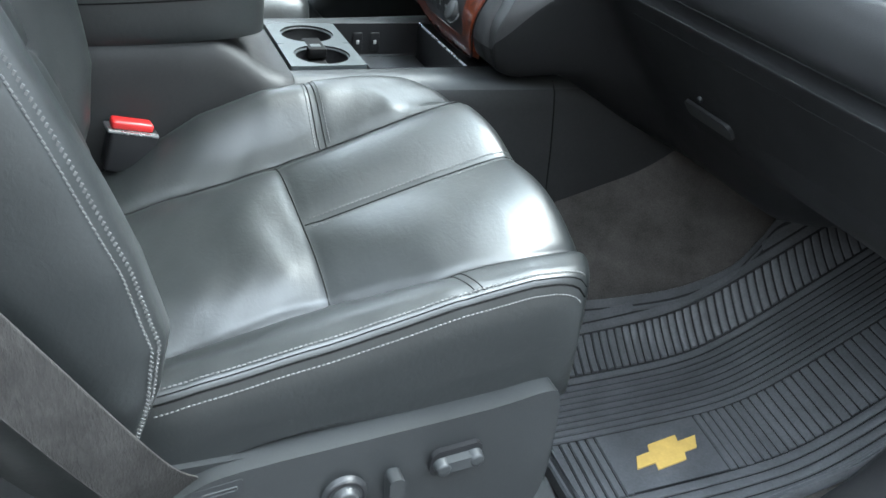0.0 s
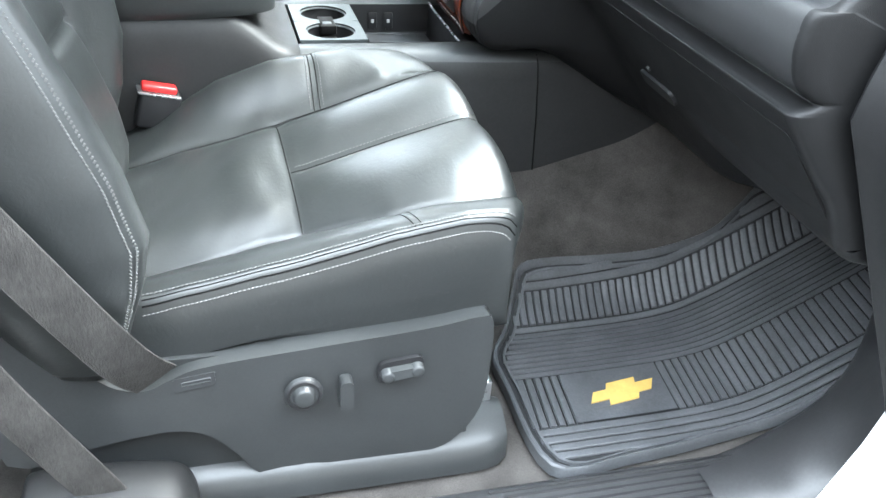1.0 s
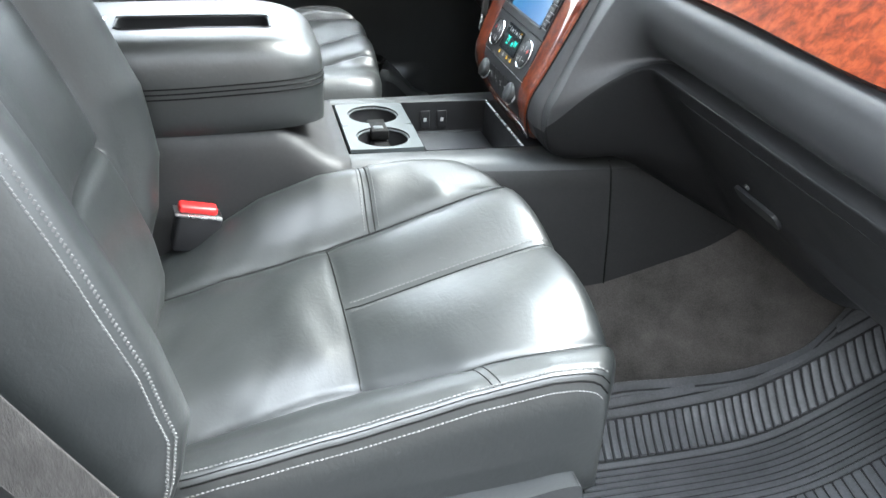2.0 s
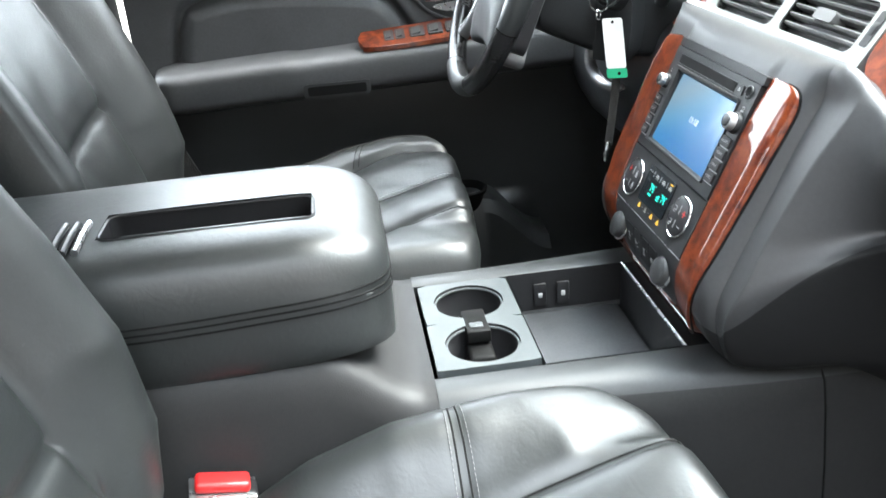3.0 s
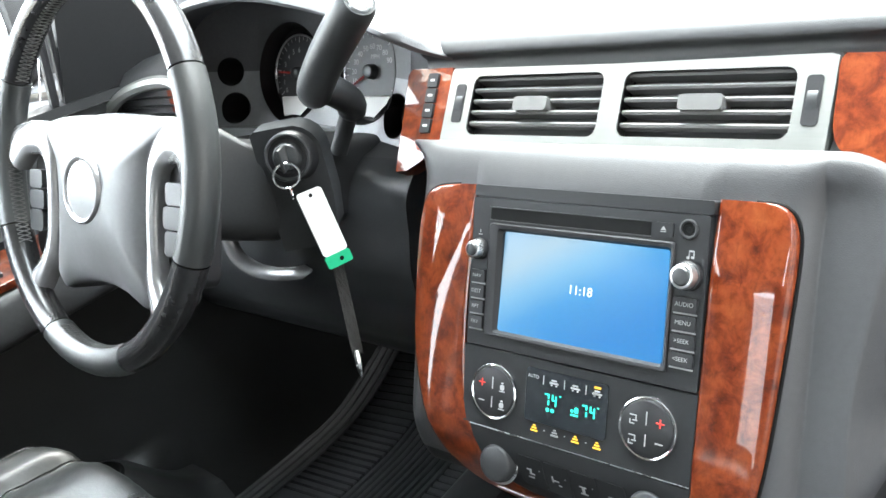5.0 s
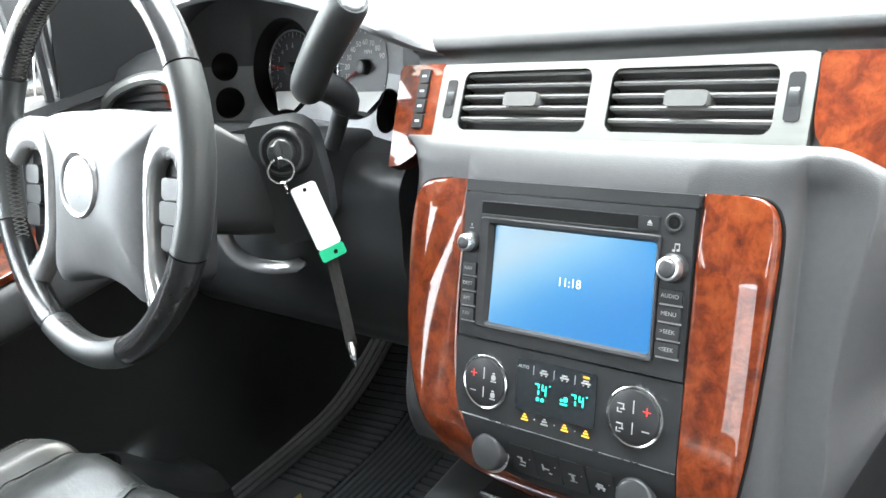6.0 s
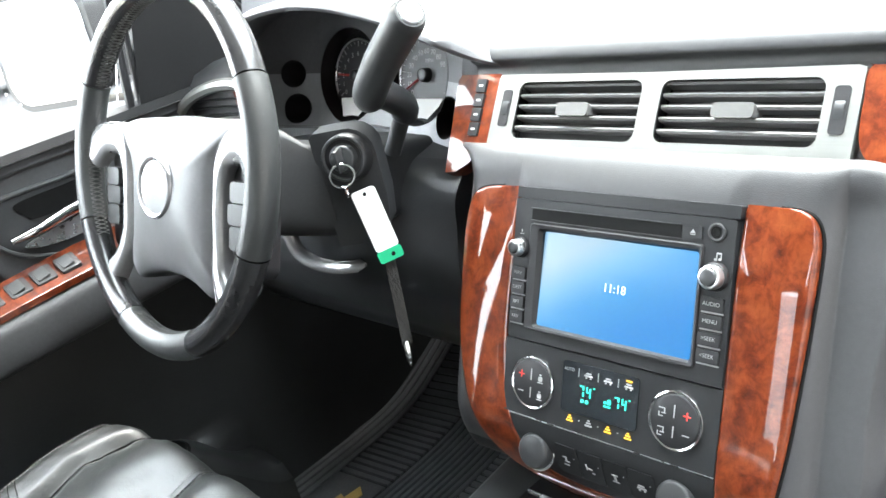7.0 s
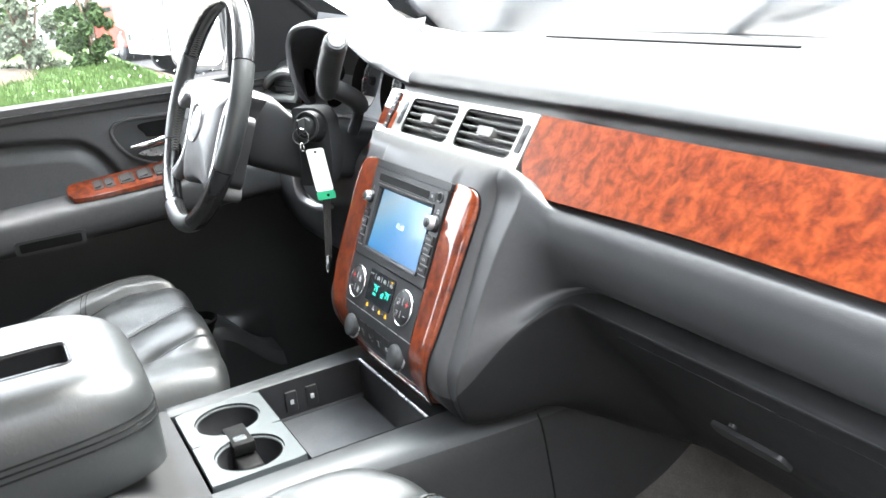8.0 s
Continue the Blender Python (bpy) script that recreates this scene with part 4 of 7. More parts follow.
# top rim round plate and tray
bm = bmesh.new()
PX0, PX1, TX1 = -0.005, 0.122, 0.284
for s in (-1, 1):
    rows = []
    for x in np.linspace(PX0, 0.60, 34):
        w = console_half(x)
        rows.append([Vector((x, s * q, z)) for q, z in ((0.1145, TOPZ - 0.012), (0.1150, TOPZ + 0.001), (0.120, TOPZ + 0.003), (0.140, TOPZ + 0.003), (w - 0.012, TOPZ + 0.001), (w - 0.002, TOPZ - 0.006), (w + 0.004, TOPZ - 0.016))])
    loft(bm, rows, False)
part("rim", bm, CONSOLE_TOP, CONS, "satin grey console rim", angle=50)

# rear housing, rising in a soft curve to the armrest
bm = bmesh.new()
rows = []
for x in [-0.62, -0.45, -0.30] + list(np.linspace(-0.20, PX0, 40)) + [PX0 + 0.001]:
    w = console_half(x)
    z = TOPZ + 0.060 * blend(-0.015, -0.125, x) - (0.013 if x > PX0 else 0)
    half = [(w + 0.030, -0.02), (w + 0.026, 0.16), (w + 0.020, 0.33), (w + 0.013, z - 0.050), (w + 0.008, z - 0.026), (w + 0.002, z - 0.012), (w - 0.006, z - 0.004), (w - 0.018, z + 0.002), (w - 0.040, z + 0.003), (0.05, z + 0.003)]
    rows.append([Vector((x, s * q, h)) for s, q, h in [(-1, *p) for p in half] + [(1, *p) for p in half[::-1]]])
loft(bm, rows, False)
part("rear_housing", bm, CONSOLE_SIDE, CONS, "dark grained rear console housing", angle=70)

# cup holder plate with two wells joined by a slot
bm = bmesh.new()
PC = [(0.0605, 0.0505), (0.0605, -0.0545)]
N = 40
halves = [(PC[0], 0.0, 0.107), (PC[1], -0.107, 0.0)]
for (cx, cy), y0, y1 in halves:
    hole, outer = [], []
    for k in range(N):
        q = 2 * math.pi * (k + 0.5) / N
        hole.append((cx + 0.0445 * math.cos(q), cy + 0.0445 * math.sin(q)))
        du, dv = math.cos(q), math.sin(q)
        s = min((0.1195 - cx if du > 0 else cx) / abs(du), (y1 - cy if dv > 0 else cy - y0) / abs(dv))
        outer.append((cx + du * s, cy + dv * s))
    plate_frame(bm, outer, hole, lambda u, v, n: Vector((u, v, TOPZ + n)), -0.004, 0.005)
plate = part("cup_holder_plate", bm, CUP_PLATE, CONS, "pale silver-grey plate with two cup wells", angle=30)
for (cx, cy) in PC:
    bm = bmesh.new()
    prof_ = [(0.0445, 0.005), (0.0435, -0.004), (0.042, -0.010), (0.034, -0.050), (0.030, -0.054), (0.001, -0.054)]
    loft(bm, [[Vector((cx + r * math.cos(q), cy + r * math.sin(q), TOPZ + h)) for q in (2 * math.pi * k / 40 for k in range(40))] for r, h in prof_], True, False)
    well = part("cup_well", bm, TRIM_BLACK, plate)
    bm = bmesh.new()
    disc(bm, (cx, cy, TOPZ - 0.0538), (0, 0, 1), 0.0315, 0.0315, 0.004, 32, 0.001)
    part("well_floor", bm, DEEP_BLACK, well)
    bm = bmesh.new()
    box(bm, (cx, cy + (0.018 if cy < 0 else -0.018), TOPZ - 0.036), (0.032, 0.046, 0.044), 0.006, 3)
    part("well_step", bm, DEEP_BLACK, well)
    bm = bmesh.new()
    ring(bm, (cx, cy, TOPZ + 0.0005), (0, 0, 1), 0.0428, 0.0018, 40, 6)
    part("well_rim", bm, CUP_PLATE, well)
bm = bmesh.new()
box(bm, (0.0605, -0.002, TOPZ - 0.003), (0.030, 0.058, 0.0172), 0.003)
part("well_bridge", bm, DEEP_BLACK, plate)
bm = bmesh.new()
box(bm, (0.0595, -0.0145, TOPZ + 0.001), (0.017, 0.013, 0.012), 0.002)
part("bridge_label", bm, CUP_PLATE, plate, "pale label on the divider")

# open tray with two sockets on its driver-side wall
bm = bmesh.new()
x0, x1, y1, zb = PX1, TX1, 0.114, TOPZ - 0.060
V = lambda x, y, z: Vector((x, y, z))
o = [(x0, -y1), (x1, -y1), (x1, y1), (x0, y1)]
loft(bm, [[V(x, y, TOPZ + 0.002) for x, y in o], [V(x * 0.985 + 0.003, y * 0.97, zb + 0.006) for x, y in o], [V(x * 0.96 + 0.008, y * 0.93, zb) for x, y in o]], True, False)
bm.faces.new([v for v in bm.verts if abs(v.co.z - zb) < 1e-6])
tray = part("tray", bm, TRIM_BLACK, CONS, "deep matt black open tray", angle=20)
bm = bmesh.new()
box(bm, ((x0 + x1) / 2, 0, zb + 0.003), (x1 - x0 - 0.016, 2 * y1 - 0.02, 0.004), 0.001)
part("tray_liner", bm, RUBBER, tray, "black rubber liner")
for x in (0.168, 0.200):
    bm = bmesh.new()
    box(bm, (x, y1 - 0.0055, TOPZ - 0.030), (0.018, 0.004, 0.034), 0.002)
    sk = part("socket_cover", bm, TRIM_BLACK, tray)
    bm = bmesh.new()
    box(bm, (x, y1 - 0.0078, TOPZ - 0.030), (0.0055, 0.002, 0.007), 0.0007)
    part("socket_mark", bm, WHITE_MARK, sk)
bm = bmesh.new()
tube(bm, [(TX1 + 0.001, y, TOPZ + 0.001) for y in np.linspace(-0.113, 0.113, 8)], 0.0022, 8)
part("tray_lip", bm, SATIN_CHROME, tray, "thin bright lip")
bm = bmesh.new()
surf(bm, lambda a, b: Vector((TX1 + 0.002 + 0.14 * a, -0.115 + 0.23 * b, TOPZ + 0.001 - 0.004 * a)), 4, 6)
part("stack_base", bm, TRIM_BLACK, CONS)

# padded armrest lid
ARM = thing("armrest", (-0.25, 0.0, 0.5), "padded black leather armrest lid with a long slot", "armrest")


def arm_ring(x):
    f = blend(-0.040, -0.125, x)
    e = 0.045 + 0.955 * math.sqrt(max(0.0, 1 - (1 - min(1.0, (-0.0405 - x) / 0.11)) ** 2.4))
    w = 0.150 * (0.62 + 0.38 * e)
    t = 0.505 + 0.135 * (0.66 + 0.34 * e) - 0.004 * blend(-0.2, -0.5, x)
    b = 0.507 - 0.010 * blend(-0.05, -0.3, x)
    pts = [(-w * 0.955, b), (-w * 0.985, b + 0.012), (-w, b + 0.030), (-w, b + 0.062), (-w * 0.990, t - 0.052), (-w * 0.955, t - 0.030), (-w * 0.88, t - 0.013), (-w * 0.76, t - 0.004), (-w * 0.5, t), (0, t + 0.001)]
    pts = pts + [(-y, z) for y, z in pts[-2::-1]]
    return [Vector((x, y, z)) for y, z in [tuple(p) for p in smooth_line(pts, 61)]]


xs = [-0.0405 - 0.11 * (1 - math.cos(radians(a))) for a in np.linspace(0, 90, 16)] + list(np.linspace(-0.165, -0.60, 26))
bm = bmesh.new()
rings_ = [arm_ring(x) for x in xs]
loft(bm, rings_, True, True)
gone = [f for f in bm.faces if -0.333 < f.calc_center_median().x < -0.118 and -0.070 < f.calc_center_median().y < -0.008 and f.calc_center_median().z > 0.6]
bmesh.ops.delete(bm, geom=gone, context="FACES")
cover = part("cover", bm, LEATHER, ARM, "black leather cover", angle=60)
bm = bmesh.new()
well_ = rrect(-0.337, -0.114, -0.074, -0.004, 0.013)
loft(bm, [[Vector((u, v, z)) for u, v in well_] for z in (0.641, 0.615)], True, False)
bm.faces.new([v for v in bm.verts if v.co.z < 0.62])
part("slot_well", bm, TRIM_BLACK, ARM, "matt black recessed slot", angle=30)
bm = bmesh.new()
tube(bm, [Vector((u, v, 0.6385)) for u, v in well_], 0.0018, 8, True)
part("slot_rim", bm, TRIM_BLACK, ARM)
for k in range(3):
    bm = bmesh.new()
    pts = []
    for r in rings_:
        h = 0.507 - 0.010 * blend(-0.05, -0.3, r[0].x) + 0.060 + 0.0075 * k
        a, b = next((p, q) for p, q in zip(r, r[1:]) if q.z >= h)
        p = a.lerp(b, (h - a.z) / max(1e-6, b.z - a.z))
        pts.append(p + Vector((0.0008 if r[0].x > -0.06 else 0, -0.0006, 0.0003)))
    left = [Vector((p.x, -p.y, p.z)) for p in pts]
    tube(bm, pts[::-1] + left, 0.0011, 6)
    part("piping", bm, DEEP_BLACK, cover)
bm = bmesh.new()
tube(bm, [(-0.36 - 0.25 * f, -0.085, 0.6395) for f in np.linspace(0, 1, 6)], 0.0010, 6)
part("top_seam", bm, DEEP_BLACK, cover)
for k in range(3):
    bm = bmesh.new()
    tube(bm, [(-0.352 - 0.012 * k, y, 0.640 + 0.004 * math.sin((y + 0.10) * 30)) for y in np.linspace(-0.10, -0.03, 8)], 0.004, 8)
    part("release_rib", bm, SATIN_CHROME if k == 0 else SMOOTH_PLASTIC, ARM)

# ---- front seats ----


def seat_center(x):
    return 0.28 + (x + 0.32) * 0.30


def pipe_z(x):
    return float(np.interp(x, [-0.45, -0.263, -0.09, 0.067, 0.16, 0.24], [0.285, 0.312, 0.346, 0.384, 0.398, 0.398]))


def outer_seam(x):
    return float(np.interp(x, [-0.34, -0.10, -0.05, 0.0, 0.065, 0.157, 0.24], [0.557, 0.546, 0.552, 0.572, 0.600, 0.612, 0.604]))


def cushion_section(x):
    """Control points (outboard distance, height) over the cushion at x."""
    zc, pz, so = seat_center(min(x, 0.22)), pipe_z(x), outer_seam(x)
    ci = float(np.interp(x, [-0.40, -0.30, -0.24, -0.20, -0.15, -0.06, 0.02, 0.115, 0.18, 0.24], [0.30, 0.322, 0.350, 0.378, 0.410, 0.444, 0.456, 0.462, 0.462, 0.46]))
    za = min(zc - 0.042, pz - 0.008)
    za += (pz + 0.004 - za) * blend(-0.06, 0.15, x)
    ya, yb = 0.432 + 0.5 * (so - 0.432), 0.432 + 0.85 * (so - 0.432)
    return [(0.172, 0.22), (0.160, 0.30), (0.154, ci - 0.06), (0.160, ci - 0.022), (0.180, ci), (0.215, ci - 0.003), (0.262, min(ci - 0.012, zc + 0.036)), (0.287, zc + 0.024),
            (0.32, zc + 0.026), (0.37, zc + 0.018), (0.432, zc + 0.004), (ya, zc + 0.004 + (za - zc - 0.004) * 0.32), (yb, zc + 0.004 + (za - zc - 0.004) * 0.80), (so, za),
            (so + 0.36 * (0.655 - so), za + 0.62 * (pz + 0.010 - za) + 0.002), (so + 0.74 * (0.655 - so), pz + 0.0095), (0.6535, pz + 0.0085), (0.6645, pz + 0.0035), (0.672, pz - 0.010), (0.679, pz - 0.040), (0.681, pz - 0.085), (0.676, 0.25), (0.662, 0.22)]


def build_seat(side, dx, dz, tilt, trim, label, crease, seed):
    base = (-0.1 + dx, side * 0.42, 0.0)
    seat = thing("front_seat", base, label, "seat", "front seats")

    def at(x, yl, z):
        return Vector((x + dx, side * yl, z + dz + tilt * (yl - 0.2) * blend(0.2, 0.3, z)))
    def cut(x, yl):
        return (0.030 * blend(0.56, 0.20, yl) + 0.060 * blend(0.27, 0.15, yl) ** 1.6) * blend(-0.02, 0.21, x) * trim + 0.040 * blend(0.575, 0.70, yl) ** 2 * blend(0.08, 0.24, x)
    # cushion stations, the last of them rolling over the front edge
    st = [(x, 1.0, 0.0) for x in np.linspace(-0.46, 0.185, 88)]
    st += [(0.198, 0.999, 0.0), (0.210, 0.996, 0.001), (0.222, 0.990, 0.003), (0.231, 0.978, 0.005), (0.238, 0.955, 0.008), (0.243, 0.92, 0.011), (0.246, 0.87, 0.014), (0.247, 0.80, 0.017), (0.245, 0.70, 0.019), (0.240, 0.58, 0.021), (0.232, 0.42, 0.022), (0.222, 0.26, 0.022), (0.210, 0.10, 0.022), (0.200, 0.0, 0.022)]
    NS = 221
    rows, flat = [], []
    for x, f, shrink in st:
        ctl = cushion_section(min(x, 0.24))
        line = smooth_line(ctl, NS)
        row, low = [], []
        for p in line:
            yl, z = float(p[0]), float(p[1])
            so = ctl[13][0]
            xx = min(x, 0.235)
            inside = blend(0.282, 0.292, yl) * (1 - blend(so - 0.005, so + 0.005, yl))
            # seams sink, panels puff up between them
            g = 0.004 * bump(yl, 0.287, 0.008) + 0.004 * bump(yl, so, 0.008)
            g += inside * (0.0025 * bump(xx, -0.055 + 0.05 * (yl - 0.42), 0.008) + 0.004 * bump(min(xx, -0.055), -0.055, 0.035))
            g += inside * blend(-0.06, -0.03, xx) * (0.0020 * bump(yl, 0.426, 0.006) + 0.0035 * bump(yl, 0.426, 0.028))
            g += 0.0015 * bump(xx, 0.002, 0.008) * (1 - blend(0.275, 0.287, yl)) * blend(0.150, 0.165, yl) + 0.0015 * bump(xx, 0.012, 0.008) * (1 - blend(0.275, 0.287, yl)) * blend(0.150, 0.165, yl)
            g += 0.0015 * bump(xx - 0.10 * (yl - 0.64), 0.067, 0.009) * blend(so, so + 0.01, yl) * (1 - blend(0.665, 0.672, yl))
            g += 0.0022 * bump(yl, 0.671, 0.004)
            puff = inside * 0.0055 * (math.sin(math.pi * min(max((yl - 0.29) / 0.136, 0), 1)) + math.sin(math.pi * min(max((yl - 0.426) / (so - 0.426), 0), 1))) * blend(-0.06, 0.02, xx)
            puff += inside * 0.008 * blend(-0.05, -0.14, xx) * math.sin(math.pi * min(max((yl - 0.29) / (so - 0.29), 0), 1))
            puff += inside * 0.0025 * math.sin(math.pi * min(max((xx + 0.055) / 0.29, 0), 1))
            wv = noise.noise(Vector((xx * 7, yl * 12, seed))) * 0.0022 * crease * (1.0 if xx < -0.05 or crease > 1.2 else 0.45) + noise.noise(Vector((xx * 26 + yl * 20, yl * 14, seed + 5))) * 0.0012 * crease * (1.0 if xx < -0.05 or crease > 1.2 else 0.4)
            wv += 0.0045 * crease * inside * blend(-0.05, -0.10, xx) * noise.noise(Vector((xx * 16 - yl * 6, yl * 9, seed + 9)))
            if crease > 1.2:
                g += 0.0018 * inside * max(0.0, 1 - 7 * abs(noise.noise(Vector((xx * 15 + 2 * math.sin(yl * 14), yl * 4, seed + 3))))) + 0.0012 * inside * max(0.0, 1 - 6 * abs(noise.noise(Vector((xx * 24 - yl * 5, yl * 7, seed + 6)))))
            z += puff - g + wv * blend(0.16, 0.2, yl)
            yl = 0.425 + (yl - 0.425) * (1 - shrink * 1.5)
            z = 0.235 + (z - 0.235) * f if z > 0.235 else z
            low.append((yl, z))
            row.append(at(x - cut(x, yl), yl, z))
        rows.append(row)
        flat.append((x, low))
    b2 = bmesh.new()
    loft(b2, rows, False)
    cushion = part("cushion", b2, LEATHER if crease < 1.2 else WORN_LEATHER, seat, "black leather cushion with sewn panels and creases", angle=75)
    tops = []
    for x, low in flat[:96]:
        k0 = min(range(len(low)), key=lambda k: low[k][0] if k < 60 else 9)
        k1 = max(range(len(low)), key=lambda k: low[k][0])
        tops.append((x, [q[0] for q in low[k0:k1]], [q[1] for q in low[k0:k1]]))
    sx = [q[0] for q in tops]

    def on_top(x, yl, lift=0.0):
        k = min(max(int(np.searchsorted(sx, x)), 1), len(sx) - 1)
        f = min(max((x - sx[k - 1]) / (sx[k] - sx[k - 1]), 0.0), 1.0)
        za, zb = (float(np.interp(yl, q[1], q[2])) for q in tops[k - 1:k + 1])
        return at(x - cut(x, yl), yl, za + (zb - za) * f + lift)

    def seam(pts, r=0.0011):
        b3 = bmesh.new()
        tube(b3, [on_top(x, yl, 0.0002) for x, yl in pts], r, 6)
        part("seam", b3, DEEP_BLACK, cushion)

    def stitches(pts, long, lift=0.0012, thick=0.0006):
        """A row of short raised threads along a line on the cushion."""
        b3 = bmesh.new()
        q = [on_top(x, yl, lift) for x, yl in pts]
        for a, b in zip(q, q[1:]):
            d = (b - a) * long
            tube(b3, [a, a + d * 0.5 + Vector((0, 0, 0.0005)), a + d], thick, 4)
        tagged(part("stitching", b3, THREAD, cushion, "grey thread", clean=False), kind="stuff")
    xs_ = np.linspace(-0.38, 0.243, 60)
    seam([(x, 0.287) for x in xs_])
    seam([(x, outer_seam(x)) for x in xs_])
    seam([(-0.055 + 0.05 * (v - 0.42), v) for v in np.linspace(0.289, 0.543, 24)])
    seam([(x, 0.426) for x in np.linspace(-0.052, 0.243, 30)])
    for x in (0.002, 0.012):
        seam([(x, v) for v in np.linspace(0.168, 0.286, 16)], 0.0011)
    for q in (0.0, 0.010):
        seam([(0.063 + q + 0.25 * (v - 0.60) + 0.8 * (v - 0.60) ** 2, v) for v in np.linspace(0.607, 0.660, 14)], 0.0007)
    seam([(x, 0.6680) for x in np.linspace(-0.26, 0.243, 50)], 0.0013)
    seam([(x, 0.6635) for x in np.linspace(-0.26, 0.243, 50)], 0.0009)
    for v in (0.4185, 0.4335):
        stitches([(x, v) for x in np.linspace(-0.046, 0.236, 52)], 0.62)
    for v in (0.6585, 0.6725):
        stitches([(x, v) for x in np.linspace(-0.26, 0.240, 96)], 0.66, 0.0014, 0.0010)
    for x in (-0.004, 0.018):
        stitches([(x, v) for v in np.linspace(0.176, 0.283, 26)], 0.6)

    # backrest
    lean = Vector((-0.345, 0, 0.94))
    zf = [0.24, 0.30, 0.36, 0.42, 0.50, 0.60, 0.70, 0.80, 0.90, 0.97, 1.01, 1.03]
    bol = [0.45, 0.62, 0.80, 0.95, 1.0, 1.0, 0.98, 0.94, 0.88, 0.80, 0.6, 0.3]
    ins = [0.55, 0.75, 0.92, 1.0, 1.05, 1.05, 1.0, 0.98, 0.98, 0.95, 0.75, 0.45]
    wid = [0.90, 0.95, 0.99, 1.0, 1.01, 1.01, 1.0, 0.98, 0.94, 0.90, 0.85, 0.78]
    rows = []
    for z in np.linspace(0.24, 1.03, 80):
        BI = float(np.interp(z, [0.24, 0.34, 0.42, 0.50, 0.60], [0.60, 0.66, 0.76, 0.90, 1.0]))
        B, I, Wd = (float(np.interp(z, zf, q)) for q in (bol, ins, wid))
        d0 = 0.10
        pts = [(0.20, -0.02), (0.172, 0.03), (0.163, 0.10), (0.166, 0.165 * B * BI), (0.182, 0.205 * B * BI), (0.208, 0.222 * B * BI), (0.240, 0.212 * B * BI), (0.270, 0.180 * B * BI), (0.288, 0.150 * I), (0.33, 0.148 * I), (0.432, 0.140 * I),
               (0.53, 0.148 * I), (0.580, 0.152 * I), (0.612, 0.182 * B), (0.655, 0.214 * B), (0.692, 0.222 * B), (0.718, 0.208 * B), (0.738, 0.165 * B), (0.745, 0.10), (0.738, 0.03), (0.70, -0.02)]
        row = []
        for p in smooth_line(pts, 121):
            yl, d = float(p[0]), float(p[1])
            if d > 0.04:
                for c in (0.288, 0.580):
                    d -= 0.008 * bump(yl, c, 0.006)
                for c in (0.190, 0.716):
                    d -= 0.0035 * bump(yl, c, 0.003)
                if 0.285 < yl < 0.585:
                    for c in (0.55, 0.80):
                        d -= 0.008 * bump(z, c, 0.008)
                    d += 0.006 * abs(math.sin((z - 0.30) / 0.25 * math.pi))
                d += 0.0025 * crease * noise.noise(Vector((yl * 18, z * 10, seed + 2)))
            yl = 0.430 + (yl - 0.430) * Wd
            row.append(at(-0.40 + lean.x / lean.z * (z - 0.28) + d, yl, z))
        rows.append(row)
    b2 = bmesh.new()
    loft(b2, rows, True, True)
    back = part("backrest", b2, LEATHER if crease < 1.2 else WORN_LEATHER, seat, "reclined black leather backrest with thick bolsters", angle=75)
    b2 = bmesh.new()
    for i in range(4, 76):
        for f in (0.25, 0.75):
            for off in (95, 97):
                p = rows[i][off].lerp(rows[i + 1][off], f)
                n_ = Vector((0.5, side * 0.6, 0.1))
                box(b2, p + n_ * 0.0010, (0.0022 if off == 95 else 0.0016, 0.0014, 0.0036), m=pose(0, 0, 0, 0, 35 if off == 95 else -35))
    tagged(part("stitching", b2, THREAD, back, "grey double stitching"), kind="stuff")

    # outboard shell with the power controls
    sh = [(-0.44, 0.33), (-0.376, 0.296), (-0.335, 0.250), (-0.300, 0.220), (-0.265, 0.212), (-0.235, 0.224), (-0.19, 0.238), (-0.05, 0.250), (0.10, 0.262), (0.168, 0.272), (0.186, 0.262), (0.186, 0.20),
          (0.178, 0.12), (0.150, 0.066), (0.110, 0.040), (0.0, 0.024), (-0.10, 0.020), (-0.135, 0.045), (-0.165, 0.095), (-0.20, 0.132), (-0.245, 0.143), (-0.32, 0.135), (-0.44, 0.12)]
    sh = [tuple(p) for p in smooth_line(sh, 90, True)]

    def shell_at(u, v, n):
        return at(u, 0.685 + n + 0.018 * math.sin(min(max((v - 0.02) / 0.25, 0), 1) * math.pi) * 0.6, v)
    b2 = bmesh.new()
    prism(b2, sh, shell_at, -0.02, 0.018, 0.014, 5)
    shell = part("side_shell", b2, SEAT_SHELL, seat, "satin dark grey side shell with power switches")
    b2 = bmesh.new()
    disc(b2, shell_at(-0.070, 0.180, 0.016), (0, side, 0.1), 0.026, 0.024, 0.006, 36, 0.002)
    kb = part("lumbar_knob", b2, SMOOTH_PLASTIC, shell, "round dark control knob")
    b2 = bmesh.new()
    disc(b2, shell_at(-0.070, 0.180, 0.021), (0, side, 0.1), 0.0165, 0.0135, 0.010, 30, 0.003)
    part("knob_cap", b2, SEAT_SHELL, kb)
    b2 = bmesh.new()
    ring(b2, shell_at(-0.070, 0.180, 0.0215), (0, side, 0.1), 0.021, 0.0022, 36, 8)
    part("knob_ring", b2, TRIM_BLACK, kb)
    b2 = bmesh.new()
    prism(b2, rrect(-0.024, -0.006, 0.157, 0.203, 0.007), shell_at, 0.014, 0.034, 0.006, 3)
    part("recline_lever", b2, SEAT_SHELL, shell)
    b2 = bmesh.new()
    prism(b2, [(u + (v - 0.2) * 0.1, v + u * 0.10) for u, v in rrect(0.028, 0.090, 0.182, 0.214, 0.010)], shell_at, 0.014, 0.021, 0.002)
